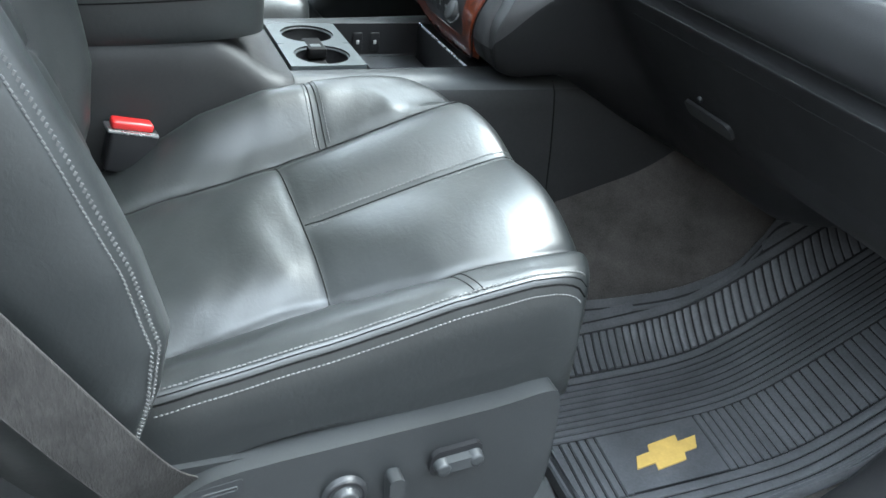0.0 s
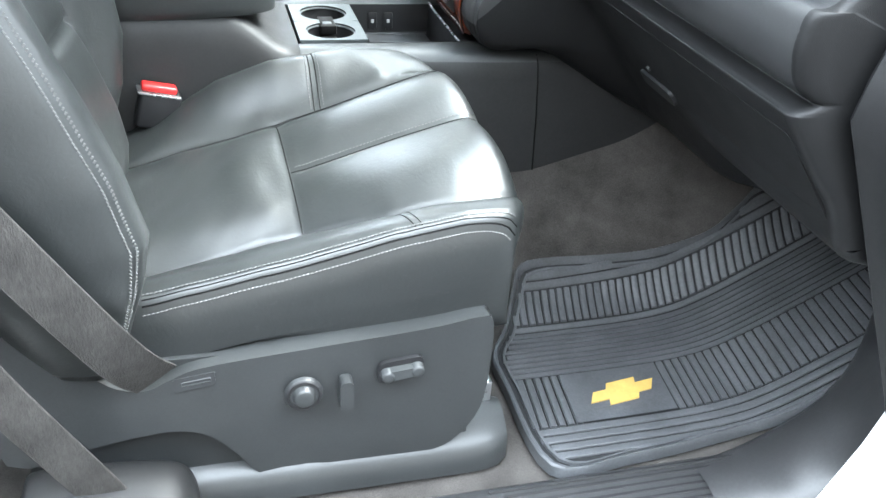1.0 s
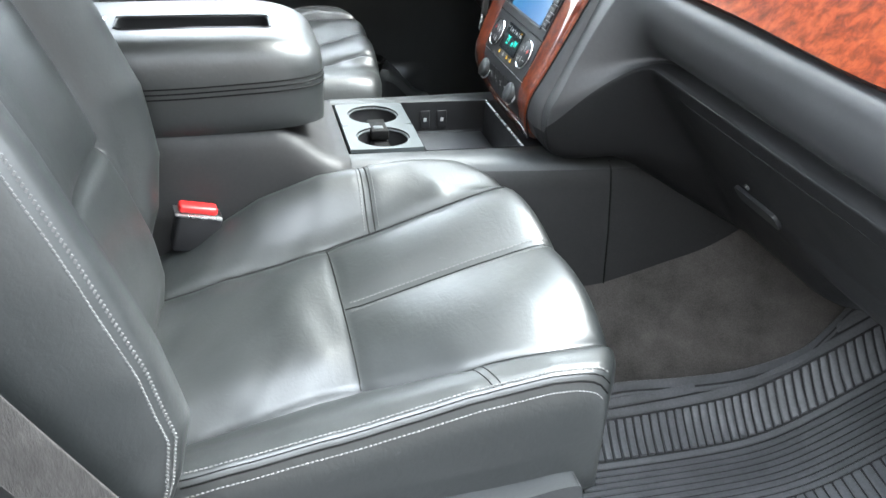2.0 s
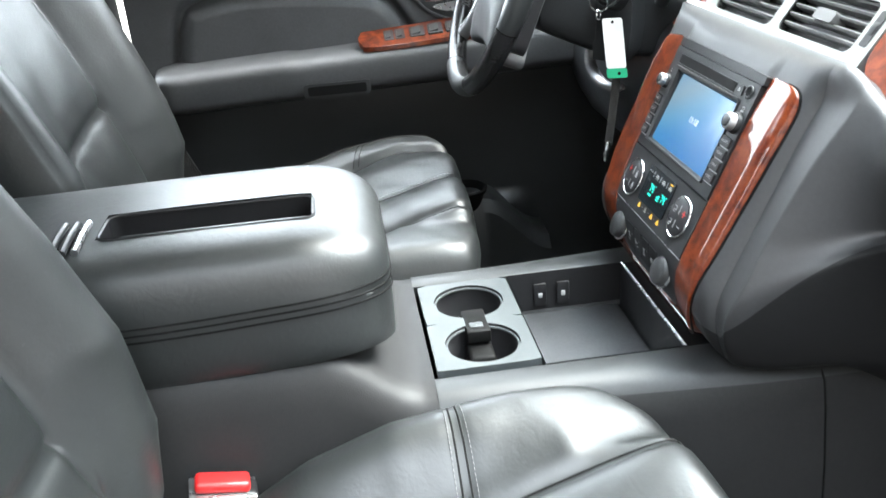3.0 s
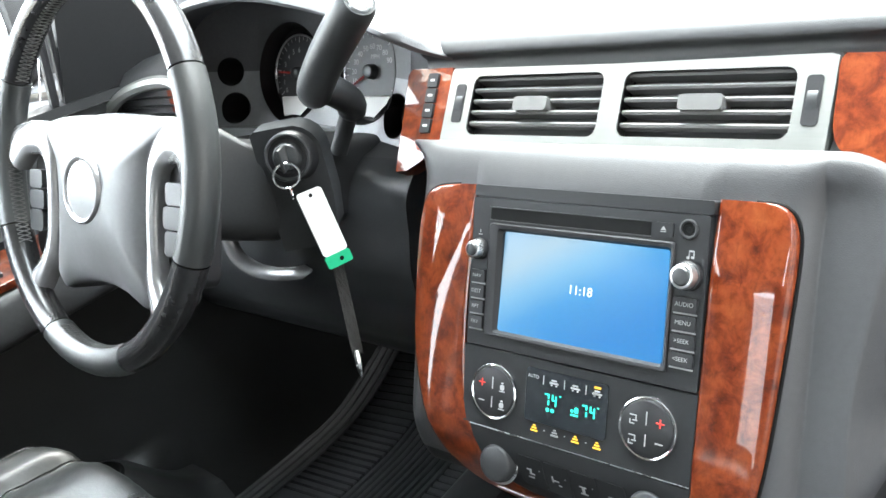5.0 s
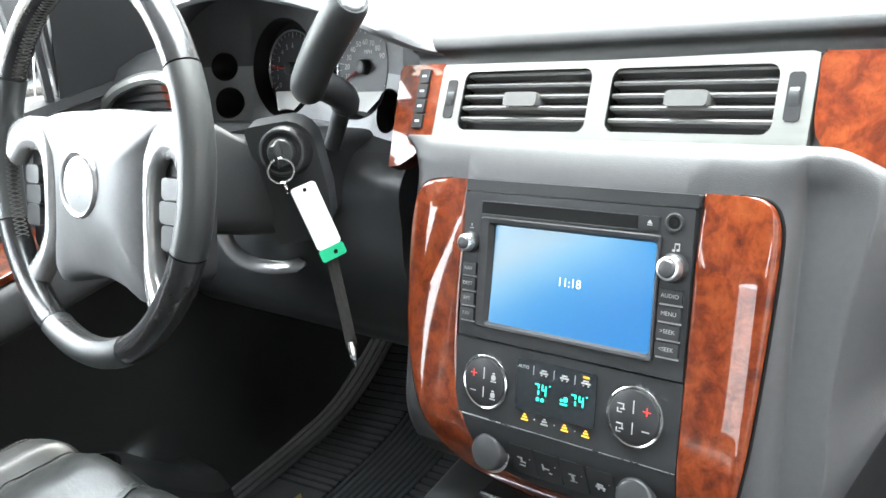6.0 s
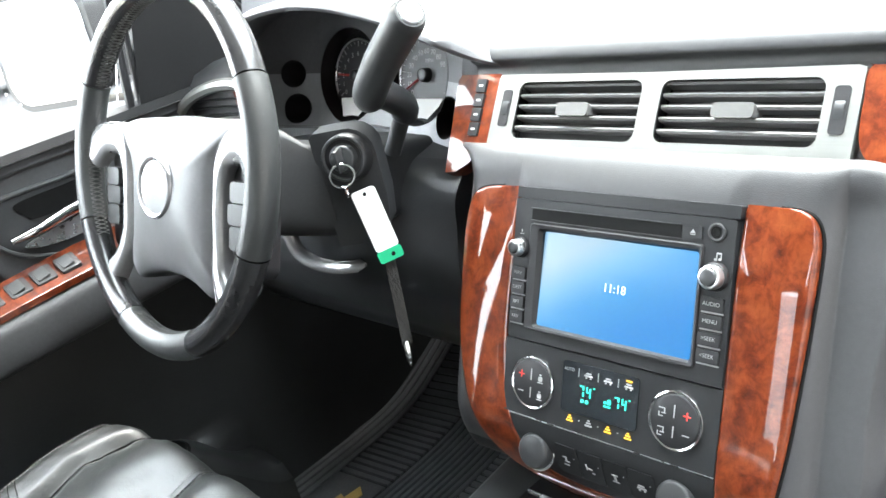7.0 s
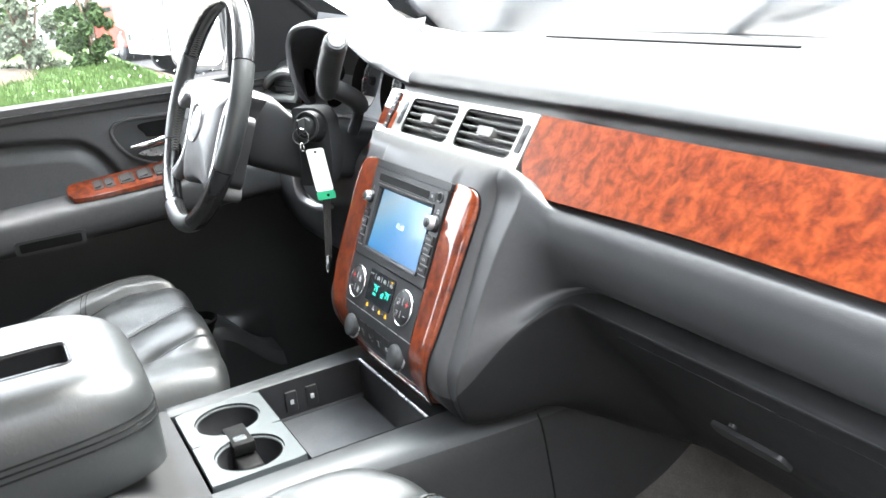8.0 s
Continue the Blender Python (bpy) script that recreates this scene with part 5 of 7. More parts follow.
    rec = part("switch_recess", b2, TRIM_BLACK, shell)
    b2 = bmesh.new()
    prism(b2, [(u, v + u * 0.10) for u, v in rrect(0.036, 0.084, 0.192, 0.206, 0.006)], shell_at, 0.020, 0.032, 0.005, 3)
    disc(b2, shell_at(0.040, 0.202, 0.022), (0, side, 0), 0.010, 0.009, 0.012, 20, 0.003)
    disc(b2, shell_at(0.080, 0.207, 0.022), (0, side, 0), 0.010, 0.009, 0.012, 20, 0.003)
    part("slide_switch", b2, CONSOLE_TOP, rec, "pale satin seat switch")
    # belt slot in the shell
    b2 = bmesh.new()
    prism(b2, [(u, v + u * 0.12) for u, v in rrect(-0.232, -0.180, 0.233, 0.252, 0.003)], shell_at, 0.0, 0.0186, 0.0015)
    b2s = part("belt_slot", b2, SMOOTH_PLASTIC, shell)
    b2 = bmesh.new()
    tube(b2, [shell_at(u, v + u * 0.12, 0.0188) for u, v in rrect(-0.222, -0.186, 0.240, 0.245, 0.002)], 0.0010, 6, True)
    part("slot_trim", b2, CONSOLE_TOP, b2s)
    # dark inner plate behind the shell's cut-out, and the track cover on the floor
    b2 = bmesh.new()
    prism(b2, rrect(-0.42, 0.17, 0.03, 0.24, 0.02), lambda u, v, n: at(u, 0.679 + n, v), -0.02, 0.01)
    part("inner_plate", b2, SEAT_SHELL, seat)
    b2 = bmesh.new()
    rows = []
    for x in np.linspace(-0.26, 0.235, 30):
        e = 0.6 + 0.4 * math.sqrt(max(0.0, 1 - max(0.0, (x - 0.17) / 0.066) ** 2))
        rows.append([at(x, 0.655 + (q - 0.655) * e, z - dz) for q, z in [tuple(p) for p in smooth_line([(0.60, 0.0), (0.60, 0.04), (0.63, 0.062), (0.68, 0.055), (0.712, 0.035), (0.722, 0.0)], 16)]])
    loft(b2, rows, False)
    part("track_cover", b2, SEAT_SHELL, seat, "grey plastic seat track cover")
    b2 = bmesh.new()
    box(b2, at(0.215, 0.625, 0.075) - Vector((0, 0, dz)), (0.016, 0.03, 0.045), 0.004)
    part("track_latch", b2, SATIN_CHROME, seat)
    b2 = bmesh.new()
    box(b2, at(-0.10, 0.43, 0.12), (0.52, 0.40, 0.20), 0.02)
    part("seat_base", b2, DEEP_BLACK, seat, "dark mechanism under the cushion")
    for q in (0.26, 0.60):
        b2 = bmesh.new()
        box(b2, (-0.08 + dx, side * q, 0.03), (0.52, 0.05, 0.075), 0.006)
        part("seat_rail", b2, TRIM_BLACK, seat)
    return seat


build_seat(-1, 0.0, 0.0, 0.0, 1.0, "black leather front passenger seat with power controls", 1.0, 3)
build_seat(1, -0.128, 0.015, 0.16, 0.3, "creased black leather driver seat behind the wheel", 1.3, 11)


def strap(pts, width, across, name, label, category):
    belt_ = thing(name, pts[-1], label, category, "seat belts")
    b2 = bmesh.new()
    rows = []
    a = Vector(across).normalized()
    for p in smooth_line(pts, 40):
        p = Vector(p)
        rows.append([p + a * (width * (f - 0.5)) + Vector((0, -0.0015 * math.cos((f - 0.5) * math.pi), 0)) for f in (0, 0.06, 0.25, 0.5, 0.75, 0.94, 1)])
    loft(b2, rows, False)
    gm = bmesh.ops.extrude_face_region(b2, geom=b2.faces[:])
    for v in gm["geom"]:
        if isinstance(v, bmesh.types.BMVert):
            v.co.y -= 0.0025
    part("webbing", b2, BELT, belt_)
    for k in (0, 6):
        b2 = bmesh.new()
        tube(b2, [r[k] + Vector((0, -0.0012, 0)) for r in rows], 0.0016, 6)
        part("edge", b2, BELT, belt_)
    return belt_


strap([(-0.60, -0.74, 0.84), (-0.455, -0.766, 0.600), (-0.350, -0.768, 0.422), (-0.282, -0.750, 0.296), (-0.250, -0.716, 0.235)], 0.060, (0.80, 0.0, 0.60), "seat_belt", "grey-brown woven lap belt hanging by the seat", "seat belt")
strap([(-0.68, -0.80, 0.92), (-0.505, -0.795, 0.52), (-0.41, -0.785, 0.295), (-0.325, -0.765, 0.105), (-0.312, -0.76, 0.06)], 0.052, (0.88, 0.0, 0.47), "seat_belt", "grey-brown woven belt running to its floor anchor", "seat belt")
bm = bmesh.new()
rows = []
for x, h in ((-0.42, 0.10), (-0.40, 0.112), (-0.30, 0.108), (-0.245, 0.098), (-0.222, 0.075), (-0.213, 0.03)):
    rows.append([Vector((x, *p)) for p in smooth_line([(-0.70, -0.01), (-0.702, h * 0.5), (-0.708, h * 0.88), (-0.73, h), (-0.765, h * 0.98), (-0.797, h * 0.82), (-0.812, h * 0.4), (-0.816, -0.01)], 24)])
rows = [[Vector(p) for p in r] for r in zip(*[smooth_line([r[k] for r in rows], 22) for k in range(24)])]
loft(bm, rows, True, True)
solo("belt_anchor_cover", bm, PLASTIC, "dark moulded cover over the belt anchor", "trim", angle=60)

# buckle with a red release button
BK = thing("seat_belt_buckle", (-0.24, -0.15, 0.30), "black seat belt buckle with a red release button", "buckle")
bm = bmesh.new()
mk = pose(0.011, -0.002, -0.004, 0, 14, 8)
box(bm, (-0.254, -0.183, 0.370), (0.066, 0.032, 0.064), 0.006, 3, mk)
part("housing", bm, TRIM_BLACK, BK)
bm = bmesh.new()
box(bm, (-0.249, -0.183, 0.4065), (0.056, 0.024, 0.013), 0.0045, 3, mk)
part("release_button", bm, RED_PLASTIC, BK, "bright red release button")
bm = bmesh.new()
box(bm, (-0.250, -0.183, 0.3985), (0.068, 0.034, 0.004), 0.001, 2, mk)
part("latch_plate", bm, SATIN_CHROME, BK)

# ---- rubber mats ----


def emblem_poly(w, h):
    """A plain cross shape with slanted arms."""
    a, b, s = w / 2, h / 2, 0.10 * w
    return [(-a, -b * 0.45 - 0.000), (-a * 0.42 - s * 0.2, -b * 0.45), (-a * 0.42 - s * 0.5, -b), (a * 0.42 - s * 0.5, -b), (a * 0.42, -b * 0.45), (a - s, -b * 0.45),
            (a, b * 0.45), (a * 0.42 + s * 0.2, b * 0.45), (a * 0.42 + s * 0.5, b), (-a * 0.42 + s * 0.5, b), (-a * 0.42, b * 0.45), (-a + s, b * 0.45)]


def build_mat(side, label):
    mat_ = thing("floor_mat", (0.55, side * 0.5, 0.0), label, "floor mat", "rubber floor mats")
    edge = [(0.288, 0.748), (0.42, 0.752), (0.61, 0.738), (0.73, 0.742), (0.86, 0.725), (1.00, 0.66), (1.06, 0.50), (1.00, 0.36), (0.86, 0.325), (0.80, 0.335), (0.74, 0.346), (0.65, 0.340), (0.53, 0.331), (0.385, 0.324), (0.350, 0.36), (0.319, 0.42), (0.280, 0.48), (0.276, 0.56)]
    off = 0.0 if side < 0 else 0.115
    poly = [tuple(p) for p in smooth_line(edge, 96, True)]

    def at(u, v, n):
        v += off
        return Vector((u, side * v, floor_z(u, side * v) + 0.002 + n))
    b2 = bmesh.new()
    cu, cv = 0.60, 0.54
    rows = []
    for f, n in ((1.0, -0.006), (1.0, 0.014), (0.992, 0.017), (0.978, 0.016), (0.968, 0.008), (0.966, 0.002)):
        rows.append([at(cu + (u - cu) * f, cv + (v - cv) * f, n) for u, v in poly])
    loft(b2, rows, True, False)
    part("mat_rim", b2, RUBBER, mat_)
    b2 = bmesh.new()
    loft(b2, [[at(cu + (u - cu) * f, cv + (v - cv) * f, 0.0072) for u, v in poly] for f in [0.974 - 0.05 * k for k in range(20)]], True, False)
    # Near-black base puts the shade between the ribs into colour.
    part("mat_base", b2, RUBBER_SHADE, mat_, "mat base, coloured near-black as shade between the ribs")
    b2 = bmesh.new()
    loft(b2, [[at(cu + (u - cu) * f, cv + (v - cv) * f, n) for u, v in poly] for f, n in ((0.944, 0.005), (0.943, 0.0125), (0.930, 0.0125), (0.929, 0.005))], True, False)
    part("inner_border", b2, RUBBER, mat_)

    def inside(u, v, m=0.020):
        hit = False
        q = [(cu + (a - cu) * (1 - m * 2.4), cv + (b - cv) * (1 - m * 2.4)) for a, b in poly]
        for (x0, y0), (x1, y1) in zip(q, q[1:] + q[:1]):
            if (y0 > v) != (y1 > v) and u < (x1 - x0) * (v - y0) / (y1 - y0) + x0:
                hit = not hit
        return hit

    def rib(pts, r=0.0046):
        run = []
        for p in pts + [None]:
            if p is not None and inside(*p):
                run.append(p)
            else:
                if len(run) > 2:
                    b2 = bmesh.new()
                    P = [Vector((u, v)) for u, v in run]
                    rows_ = []
                    for k, p in enumerate(P):
                        d = (P[min(k + 1, len(P) - 1)] - P[max(k - 1, 0)]).normalized()
                        q = Vector((-d.y, d.x)) * (r if 0 < k < len(P) - 1 else r * 0.93)
                        rows_.append([at(p.x + q.x * f, p.y + q.y * f, n) for f, n in ((-1.0, 0.005), (-0.96, 0.0098), (-0.80, 0.0108), (0.80, 0.0108), (0.96, 0.0098), (1.0, 0.005))])
                    loft(b2, rows_, True, True)
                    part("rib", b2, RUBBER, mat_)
                run = []
    gap = 0.385 if side < 0 else 0.290
    for v, r in [(0.728 - 0.017 * k, 0.0066) for k in range(4)] + [(0.542 - 0.013 * k, 0.0044) for k in range(10)] + [(0.3555, 0.0048), (0.3425, 0.0048)]:
        rib([(u, v) for u in np.linspace(0.27, 1.05, 70)], r)
    for k in range(50):
        u = 0.306 + 0.0150 * k
        if u < gap or u > gap + 0.163:
            rib([(u - 0.012 * f, 0.5515 + 0.1150 * f) for f in np.linspace(0, 1, 9)], 0.0056)
        rib([(u - 0.004 * f, 0.3645 + 0.0515 * f) for f in np.linspace(0, 1, 7)], 0.0056)
    b2 = bmesh.new()
    surf(b2, lambda a, b: at(gap - 0.0045 + 0.1705 * a - 0.012 * b, 0.5515 + 0.1150 * b, 0.0108), 10, 8)
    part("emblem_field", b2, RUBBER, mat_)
    ex, ev = (0.466, 0.610) if side < 0 else (0.375, 0.590)
    b2 = bmesh.new()
    prism(b2, [(ex + a, ev - 0.13 * a - b * (1 if side < 0 else -1)) for a, b in emblem_poly(0.127, 0.048)], at, 0.006, 0.0132, 0.0015)
    part("emblem", b2, GOLD, mat_, "plain gold-yellow cross-shaped emblem")
    return mat_


build_mat(-1, "ribbed black rubber mat with a yellow emblem in the footwell")
build_mat(1, "ribbed black rubber mat under the pedals")

# ---- driver's door ----
DOOR = thing("door_1", (0.0, 0.86, 0.3), "closed dark grey driver door with armrest and burl switch panel", "car door", kind="structure")


RIB = np.array(smooth_line([(-0.388, 0.600), (-0.380, 0.640), (-0.364, 0.708), (-0.332, 0.741), (-0.213, 0.757), (-0.022, 0.742), (0.040, 0.720), (0.082, 0.660), (0.088, 0.620)], 500))


def door_y(x, z):
    """How far in the door's skin stands at a place: a groove bounds the padded insert above the armrest."""
    if z < 0.575:
        return 0.845 - 0.035 * blend(0.05, 0.10, z) * (1 - blend(0.26, 0.30, z)) * blend(-0.40, -0.35, x) * (1 - blend(0.25, 0.35, x))
    d = float(np.sqrt(((RIB - (x, z)) ** 2).sum(1).min()))
    top = float(np.interp(x, RIB[:, 0], RIB[:, 1])) if -0.38 < x < 0.085 else 0.0
    pad = blend(0.010, 0.034, d) if z < top else 0.0
    return 0.845 - 0.006 * blend(0.795, 0.80, z) + 0.016 * bump(d, 0.0, 0.0085) - 0.009 * pad


def belt(x):
    return 0.812


bm = bmesh.new()
surf(bm, lambda a, b: Vector((-0.46 + 1.30 * a, door_y(-0.46 + 1.30 * a, 0.575 + 0.237 * b), 0.575 + 0.237 * b)), 330, 110)
part("door_panel", bm, DOOR_TRIM, DOOR, "dark grained door panel", angle=70)


def arm_z(x):
    return 0.617 + 0.045 * (x + 0.40) + 0.004 * (1 - blend(-0.165, -0.145, x))


bm = bmesh.new()
rows = []
for x in [-0.425, -0.423, -0.418, -0.408, -0.39] + list(np.linspace(-0.37, 0.62, 70)):
    e = math.sqrt(max(0.0, 1 - ((-0.39 - x) / 0.0355) ** 2)) if x < -0.39 else 1.0
    zt, zb = arm_z(x), 0.556 + 0.035 * (x + 0.40)
    sec = smooth_line([(0.853, zt + 0.010), (0.815, zt + 0.006), (0.786, zt + 0.001), (0.770, zt - 0.008), (0.764, zt - 0.022), (0.765, zb + 0.010), (0.775, zb - 0.006), (0.805, zb - 0.018), (0.853, zb - 0.030)], 34)
    rows.append([Vector((x, 0.853 + (p[0] - 0.853) * (0.25 + 0.75 * e), zt - 0.02 + (p[1] - zt + 0.02) * (0.6 + 0.4 * e))) for p in sec])
loft(bm, rows, False)
bm.faces.new([bm.verts.new(p) for p in rows[0]])
part("door_armrest", bm, DOOR_TRIM, DOOR, "padded grey door armrest", angle=60)
# Lower door in a darker tone: shade below the armrest put into colour.
bm = bmesh.new()
surf(bm, lambda a, b: Vector((-0.46 + 1.30 * a, door_y(-0.46 + 1.30 * a, -0.02 + 0.5945 * b), -0.02 + 0.5945 * b)), 120, 90)
part("lower_door_panel", bm, SEAT_SHELL, DOOR, "hard plastic lower door panel, darkened for shade below the armrest", angle=70)
bm = bmesh.new()
rows = []
for x in np.linspace(-0.46, 0.84, 40):
    z = belt(x)
    rows.append([Vector((x, y, q)) for y, q in ((0.833, z), (0.836, z + 0.012), (0.850, z + 0.018), (0.880, z + 0.012), (0.888, z - 0.010), (0.905, z - 0.06), (0.945, z - 0.2), (0.97, z - 0.5), (0.93, -0.25))])
loft(bm, rows, False)
part("door_skin", bm, WHITE_PAINT, DOOR, "white painted outer door skin")
bm = bmesh.new()
rows = [[Vector((x, y, belt(x) + q)) for y, q in ((0.831, 0.001), (0.836, 0.0135), (0.850, 0.0195), (0.888, 0.0155), (0.893, 0.004))] for x in np.linspace(-0.46, 0.84, 40)]
loft(bm, rows, False)
part("window_seal", bm, PLASTIC, DOOR)
# wood switch panel on the armrest
bm = bmesh.new()


def sw_at(u, v, n):
    return Vector((u, 0.800 - v, 0.652 + 0.010 * blend(0.0, 0.2, u) - v * 0.50 + n))


prism(bm, [tuple(p) for p in smooth_line([(-0.02, -0.010), (0.02, -0.022), (0.30, -0.024), (0.34, 0.0), (0.30, 0.026), (0.02, 0.026), (-0.018, 0.016)], 40, True)], sw_at, -0.006, 0.003, 0.003, 3)
swp = part("switch_panel", bm, WOOD, DOOR, "glossy burl wood switch panel")
for i, u in enumerate((0.036, 0.058, 0.092, 0.128, 0.164)):
    w = 0.0095 if i < 2 else 0.0145
    bm = bmesh.new()
    prism(bm, rrect(u - w, u + w, -0.013, 0.014, 0.003), sw_at, 0.001, 0.0055, 0.002)
    w_ = part("window_switch", bm, TRIM_BLACK, swp)
    bm = bmesh.new()
    prism(bm, rrect(u - w * 0.75, u + w * 0.45, -0.009, 0.010, 0.003), lambda a, b, n, u=u: sw_at(a, b, n + 0.16 * (a - u)), 0.0045, 0.0085, 0.002)
    part("rocker", bm, SEAT_SHELL, w_, "satin dark rocker")
# inner handle in a drop-shaped recess
cup = [tuple(p) for p in smooth_line([(0.087, 0.742), (0.097, 0.764), (0.130, 0.771), (0.20, 0.769), (0.262, 0.762), (0.268, 0.700), (0.245, 0.664), (0.195, 0.663), (0.140, 0.680), (0.108, 0.703)], 60, True)]
bm = bmesh.new()
tube(bm, [Vector((u, 0.8435, v)) for u, v in cup], 0.0038, 8, True)
part("handle_surround", bm, DOOR_TRIM, DOOR, "rounded rim of the handle recess")
bm = bmesh.new()
prism(bm, cup, lambda u, v, n: Vector((u, 0.8445 - n, v)), -0.004, 0.0015)
hr = part("handle_recess", bm, SMOOTH_PLASTIC, DOOR, "dark handle recess")
bm = bmesh.new()
prism(bm, [tuple(p) for p in smooth_line([(0.142, 0.757), (0.20, 0.759), (0.258, 0.755), (0.258, 0.728), (0.165, 0.728), (0.150, 0.738)], 36, True)], lambda u, v, n: Vector((u, 0.8425 - n, v)), 0.0, 0.0012)
part("finger_hollow", bm, DEEP_BLACK, hr)
bm = bmesh.new()
rows = []
for f in np.linspace(0, 1, 14):
    x, w = 0.116 + 0.135 * f, 0.0045 + 0.004 * math.sin(math.pi * min(f * 1.6, 1.0) / 2)
    y = 0.836 - 0.014 * math.sin(math.pi * min(f * 1.4 + 0.12, 1.0))
    rows.append([Vector((x, y + 0.006 * math.cos(q), 0.714 + 0.012 * f + w * math.sin(q))) for q in (2 * math.pi * k / 12 for k in range(12))])
loft(bm, rows, True, True)
part("inner_handle", bm, CHROME, DOOR, "bright chrome door handle")
bm = bmesh.new()
prism(bm, [tuple(p) for p in smooth_line([(0.135, 0.700), (0.20, 0.708), (0.250, 0.712), (0.250, 0.690), (0.20, 0.684), (0.150, 0.690)], 36, True)], lambda u, v, n: Vector((u, 0.8425 - n, v)), 0.0, 0.003, 0.001)
part("lock_plate", bm, SATIN_CHROME, hr, "bright plate below the handle")
# pull cup in the armrest's face
bm = bmesh.new()
prism(bm, rrect(-0.140, -0.010, 0.541, 0.570, 0.006), lambda u, v, n: Vector((u, 0.768 - n, v + 0.014)), -0.01, 0.0055, 0.002)
pc = part("pull_cup", bm, SMOOTH_PLASTIC, DOOR)
bm = bmesh.new()
prism(bm, rrect(-0.132, -0.018, 0.547, 0.565, 0.004), lambda u, v, n: Vector((u, 0.7622 - n, v + 0.014)), 0.0, 0.0015)
part("cup_recess", bm, DEEP_BLACK, pc)
# cup holder moulded low in the door, beyond the cushion
bm = bmesh.new()
prof_ = [(0.046, 0.0), (0.048, 0.008), (0.044, 0.010), (0.040, 0.0), (0.036, -0.08), (0.001, -0.085)]
loft(bm, [[Vector((0.165 + r * math.cos(q), 0.775 + r * math.sin(q), 0.325 + h)) for q in (2 * math.pi * k / 32 for k in range(32))] for r, h in prof_], True, False)
part("bottle_holder", bm, DEEP_BLACK, DOOR, "round dark bottle holder")
bm = bmesh.new()
rows = []
for x in np.linspace(0.10, 0.34, 16):
    h = 0.318 - 0.10 * blend(0.20, 0.34, x)
    rows.append([Vector((x, y, z)) for y, z in ((0.84, h), (0.80, h), (0.755, h - 0.006), (0.735, h - 0.03), (0.735, 0.05))])
loft(bm, rows, False)
part("map_pocket", bm, SEAT_SHELL, DOOR)
# side window with raindrops on its outer face
def pane_y(z):
    return 0.862 - 0.17 * (z - 0.82)


bm = bmesh.new()
prism(bm, [(-0.455, 0.80), (0.34, 0.84), (0.40, 1.05), (0.16, 1.19), (-0.455, 1.22)], lambda u, v, n: Vector((u, pane_y(v) + n, v)), -0.002, 0.002)
pane = part("window_pane", bm, CLEAR_GLASS, DOOR, "clear side window spotted with rain")
pane.visible_shadow = False
bm = bmesh.new()
rg = random.Random(21)
for k in range(70):
    u, v, r = rg.uniform(-0.05, 0.39), 0.84 + 0.26 * rg.random() ** 1.4, rg.uniform(0.0009, 0.0021)
    g = bmesh.ops.create_uvsphere(bm, u_segments=8, v_segments=5, radius=r)
    for q in g["verts"]:
        q.co = Vector((u + q.co.x, pane_y(v) + 0.0025 + q.co.y * 0.5, v + q.co.z * 1.2))
tagged(part("raindrops", bm, CLEAR_GLASS, DOOR, "scattered raindrops"), kind="stuff")
# window frame strip and quarter trim
bm = bmesh.new()
pts = smooth_line([(0.62, 0.845, 0.86), (0.50, 0.83, 0.98), (0.34, 0.80, 1.10), (0.16, 0.77, 1.20)], 16)
tube(bm, pts, 0.020, 10, flat=0.6)
part("window_frame", bm, TRIM_BLACK, DOOR)
bm = bmesh.new()
prism(bm, [(0.362, 0.822), (0.76, 0.822), (0.70, 0.875), (0.54, 0.985), (0.412, 1.06)], lambda u, v, n: Vector((u, 0.845 - 0.12 * (v - 0.82) - n, v)), -0.01, 0.006, 0.003)
part("quarter_trim", bm, PLASTIC, DOOR, "dark triangular mirror trim")
bm = bmesh.new()
for dx, r in ((0.0, 0.007), (0.016, 0.0045)):
    tube(bm, [(0.350 + dx + 0.10 * (z - 0.82), 0.846 - 0.14 * (z - 0.82), z) for z in np.linspace(0.815, 1.06, 6)], r, 8)
part("window_divider", bm, TRIM_BLACK, DOOR, "black upright window divider")
bm = bmesh.new()
box(bm, (-0.51, 0.80, 0.60), (0.10, 0.06, 1.30), 0.02, 3, pose(0, 0, 0, 6, 0, 0))
solo("door_pillar", bm, PLASTIC, "dark trimmed pillar behind the driver door", "pillar", "structure")
strap([(-0.56, 0.752, 1.0), (-0.52, 0.762, 0.74), (-0.44, 0.768, 0.55), (-0.37, 0.765, 0.38), (-0.33, 0.76, 0.25)], 0.045, (0.88, 0.0, 0.47), "seat_belt", "dark woven driver belt by the door pillar", "seat belt")
bm = bmesh.new()
box(bm, (-0.525, 0.745, 0.735), (0.03, 0.008, 0.05), 0.003, 2, pose(0, 0, 0, 0, 25, 0))
solo("belt_tongue", bm, SATIN_CHROME, "bright belt tongue hanging on the driver belt", "belt tongue")

# door mirror outside
MIR = thing("door_mirror", (0.33, 1.06, 0.82), "large dark-framed door mirror with bright glass", "mirror")
mc = Vector((0.345, 1.06, 0.925))


def mir_at(u, v, n):
    d = Vector((-0.93, -0.36, 0.03)).normalized()
    s = d.cross(Vector((0, 0, 1))).normalized()
    w = s.cross(d)
    return mc + s * u + w * v + d * n


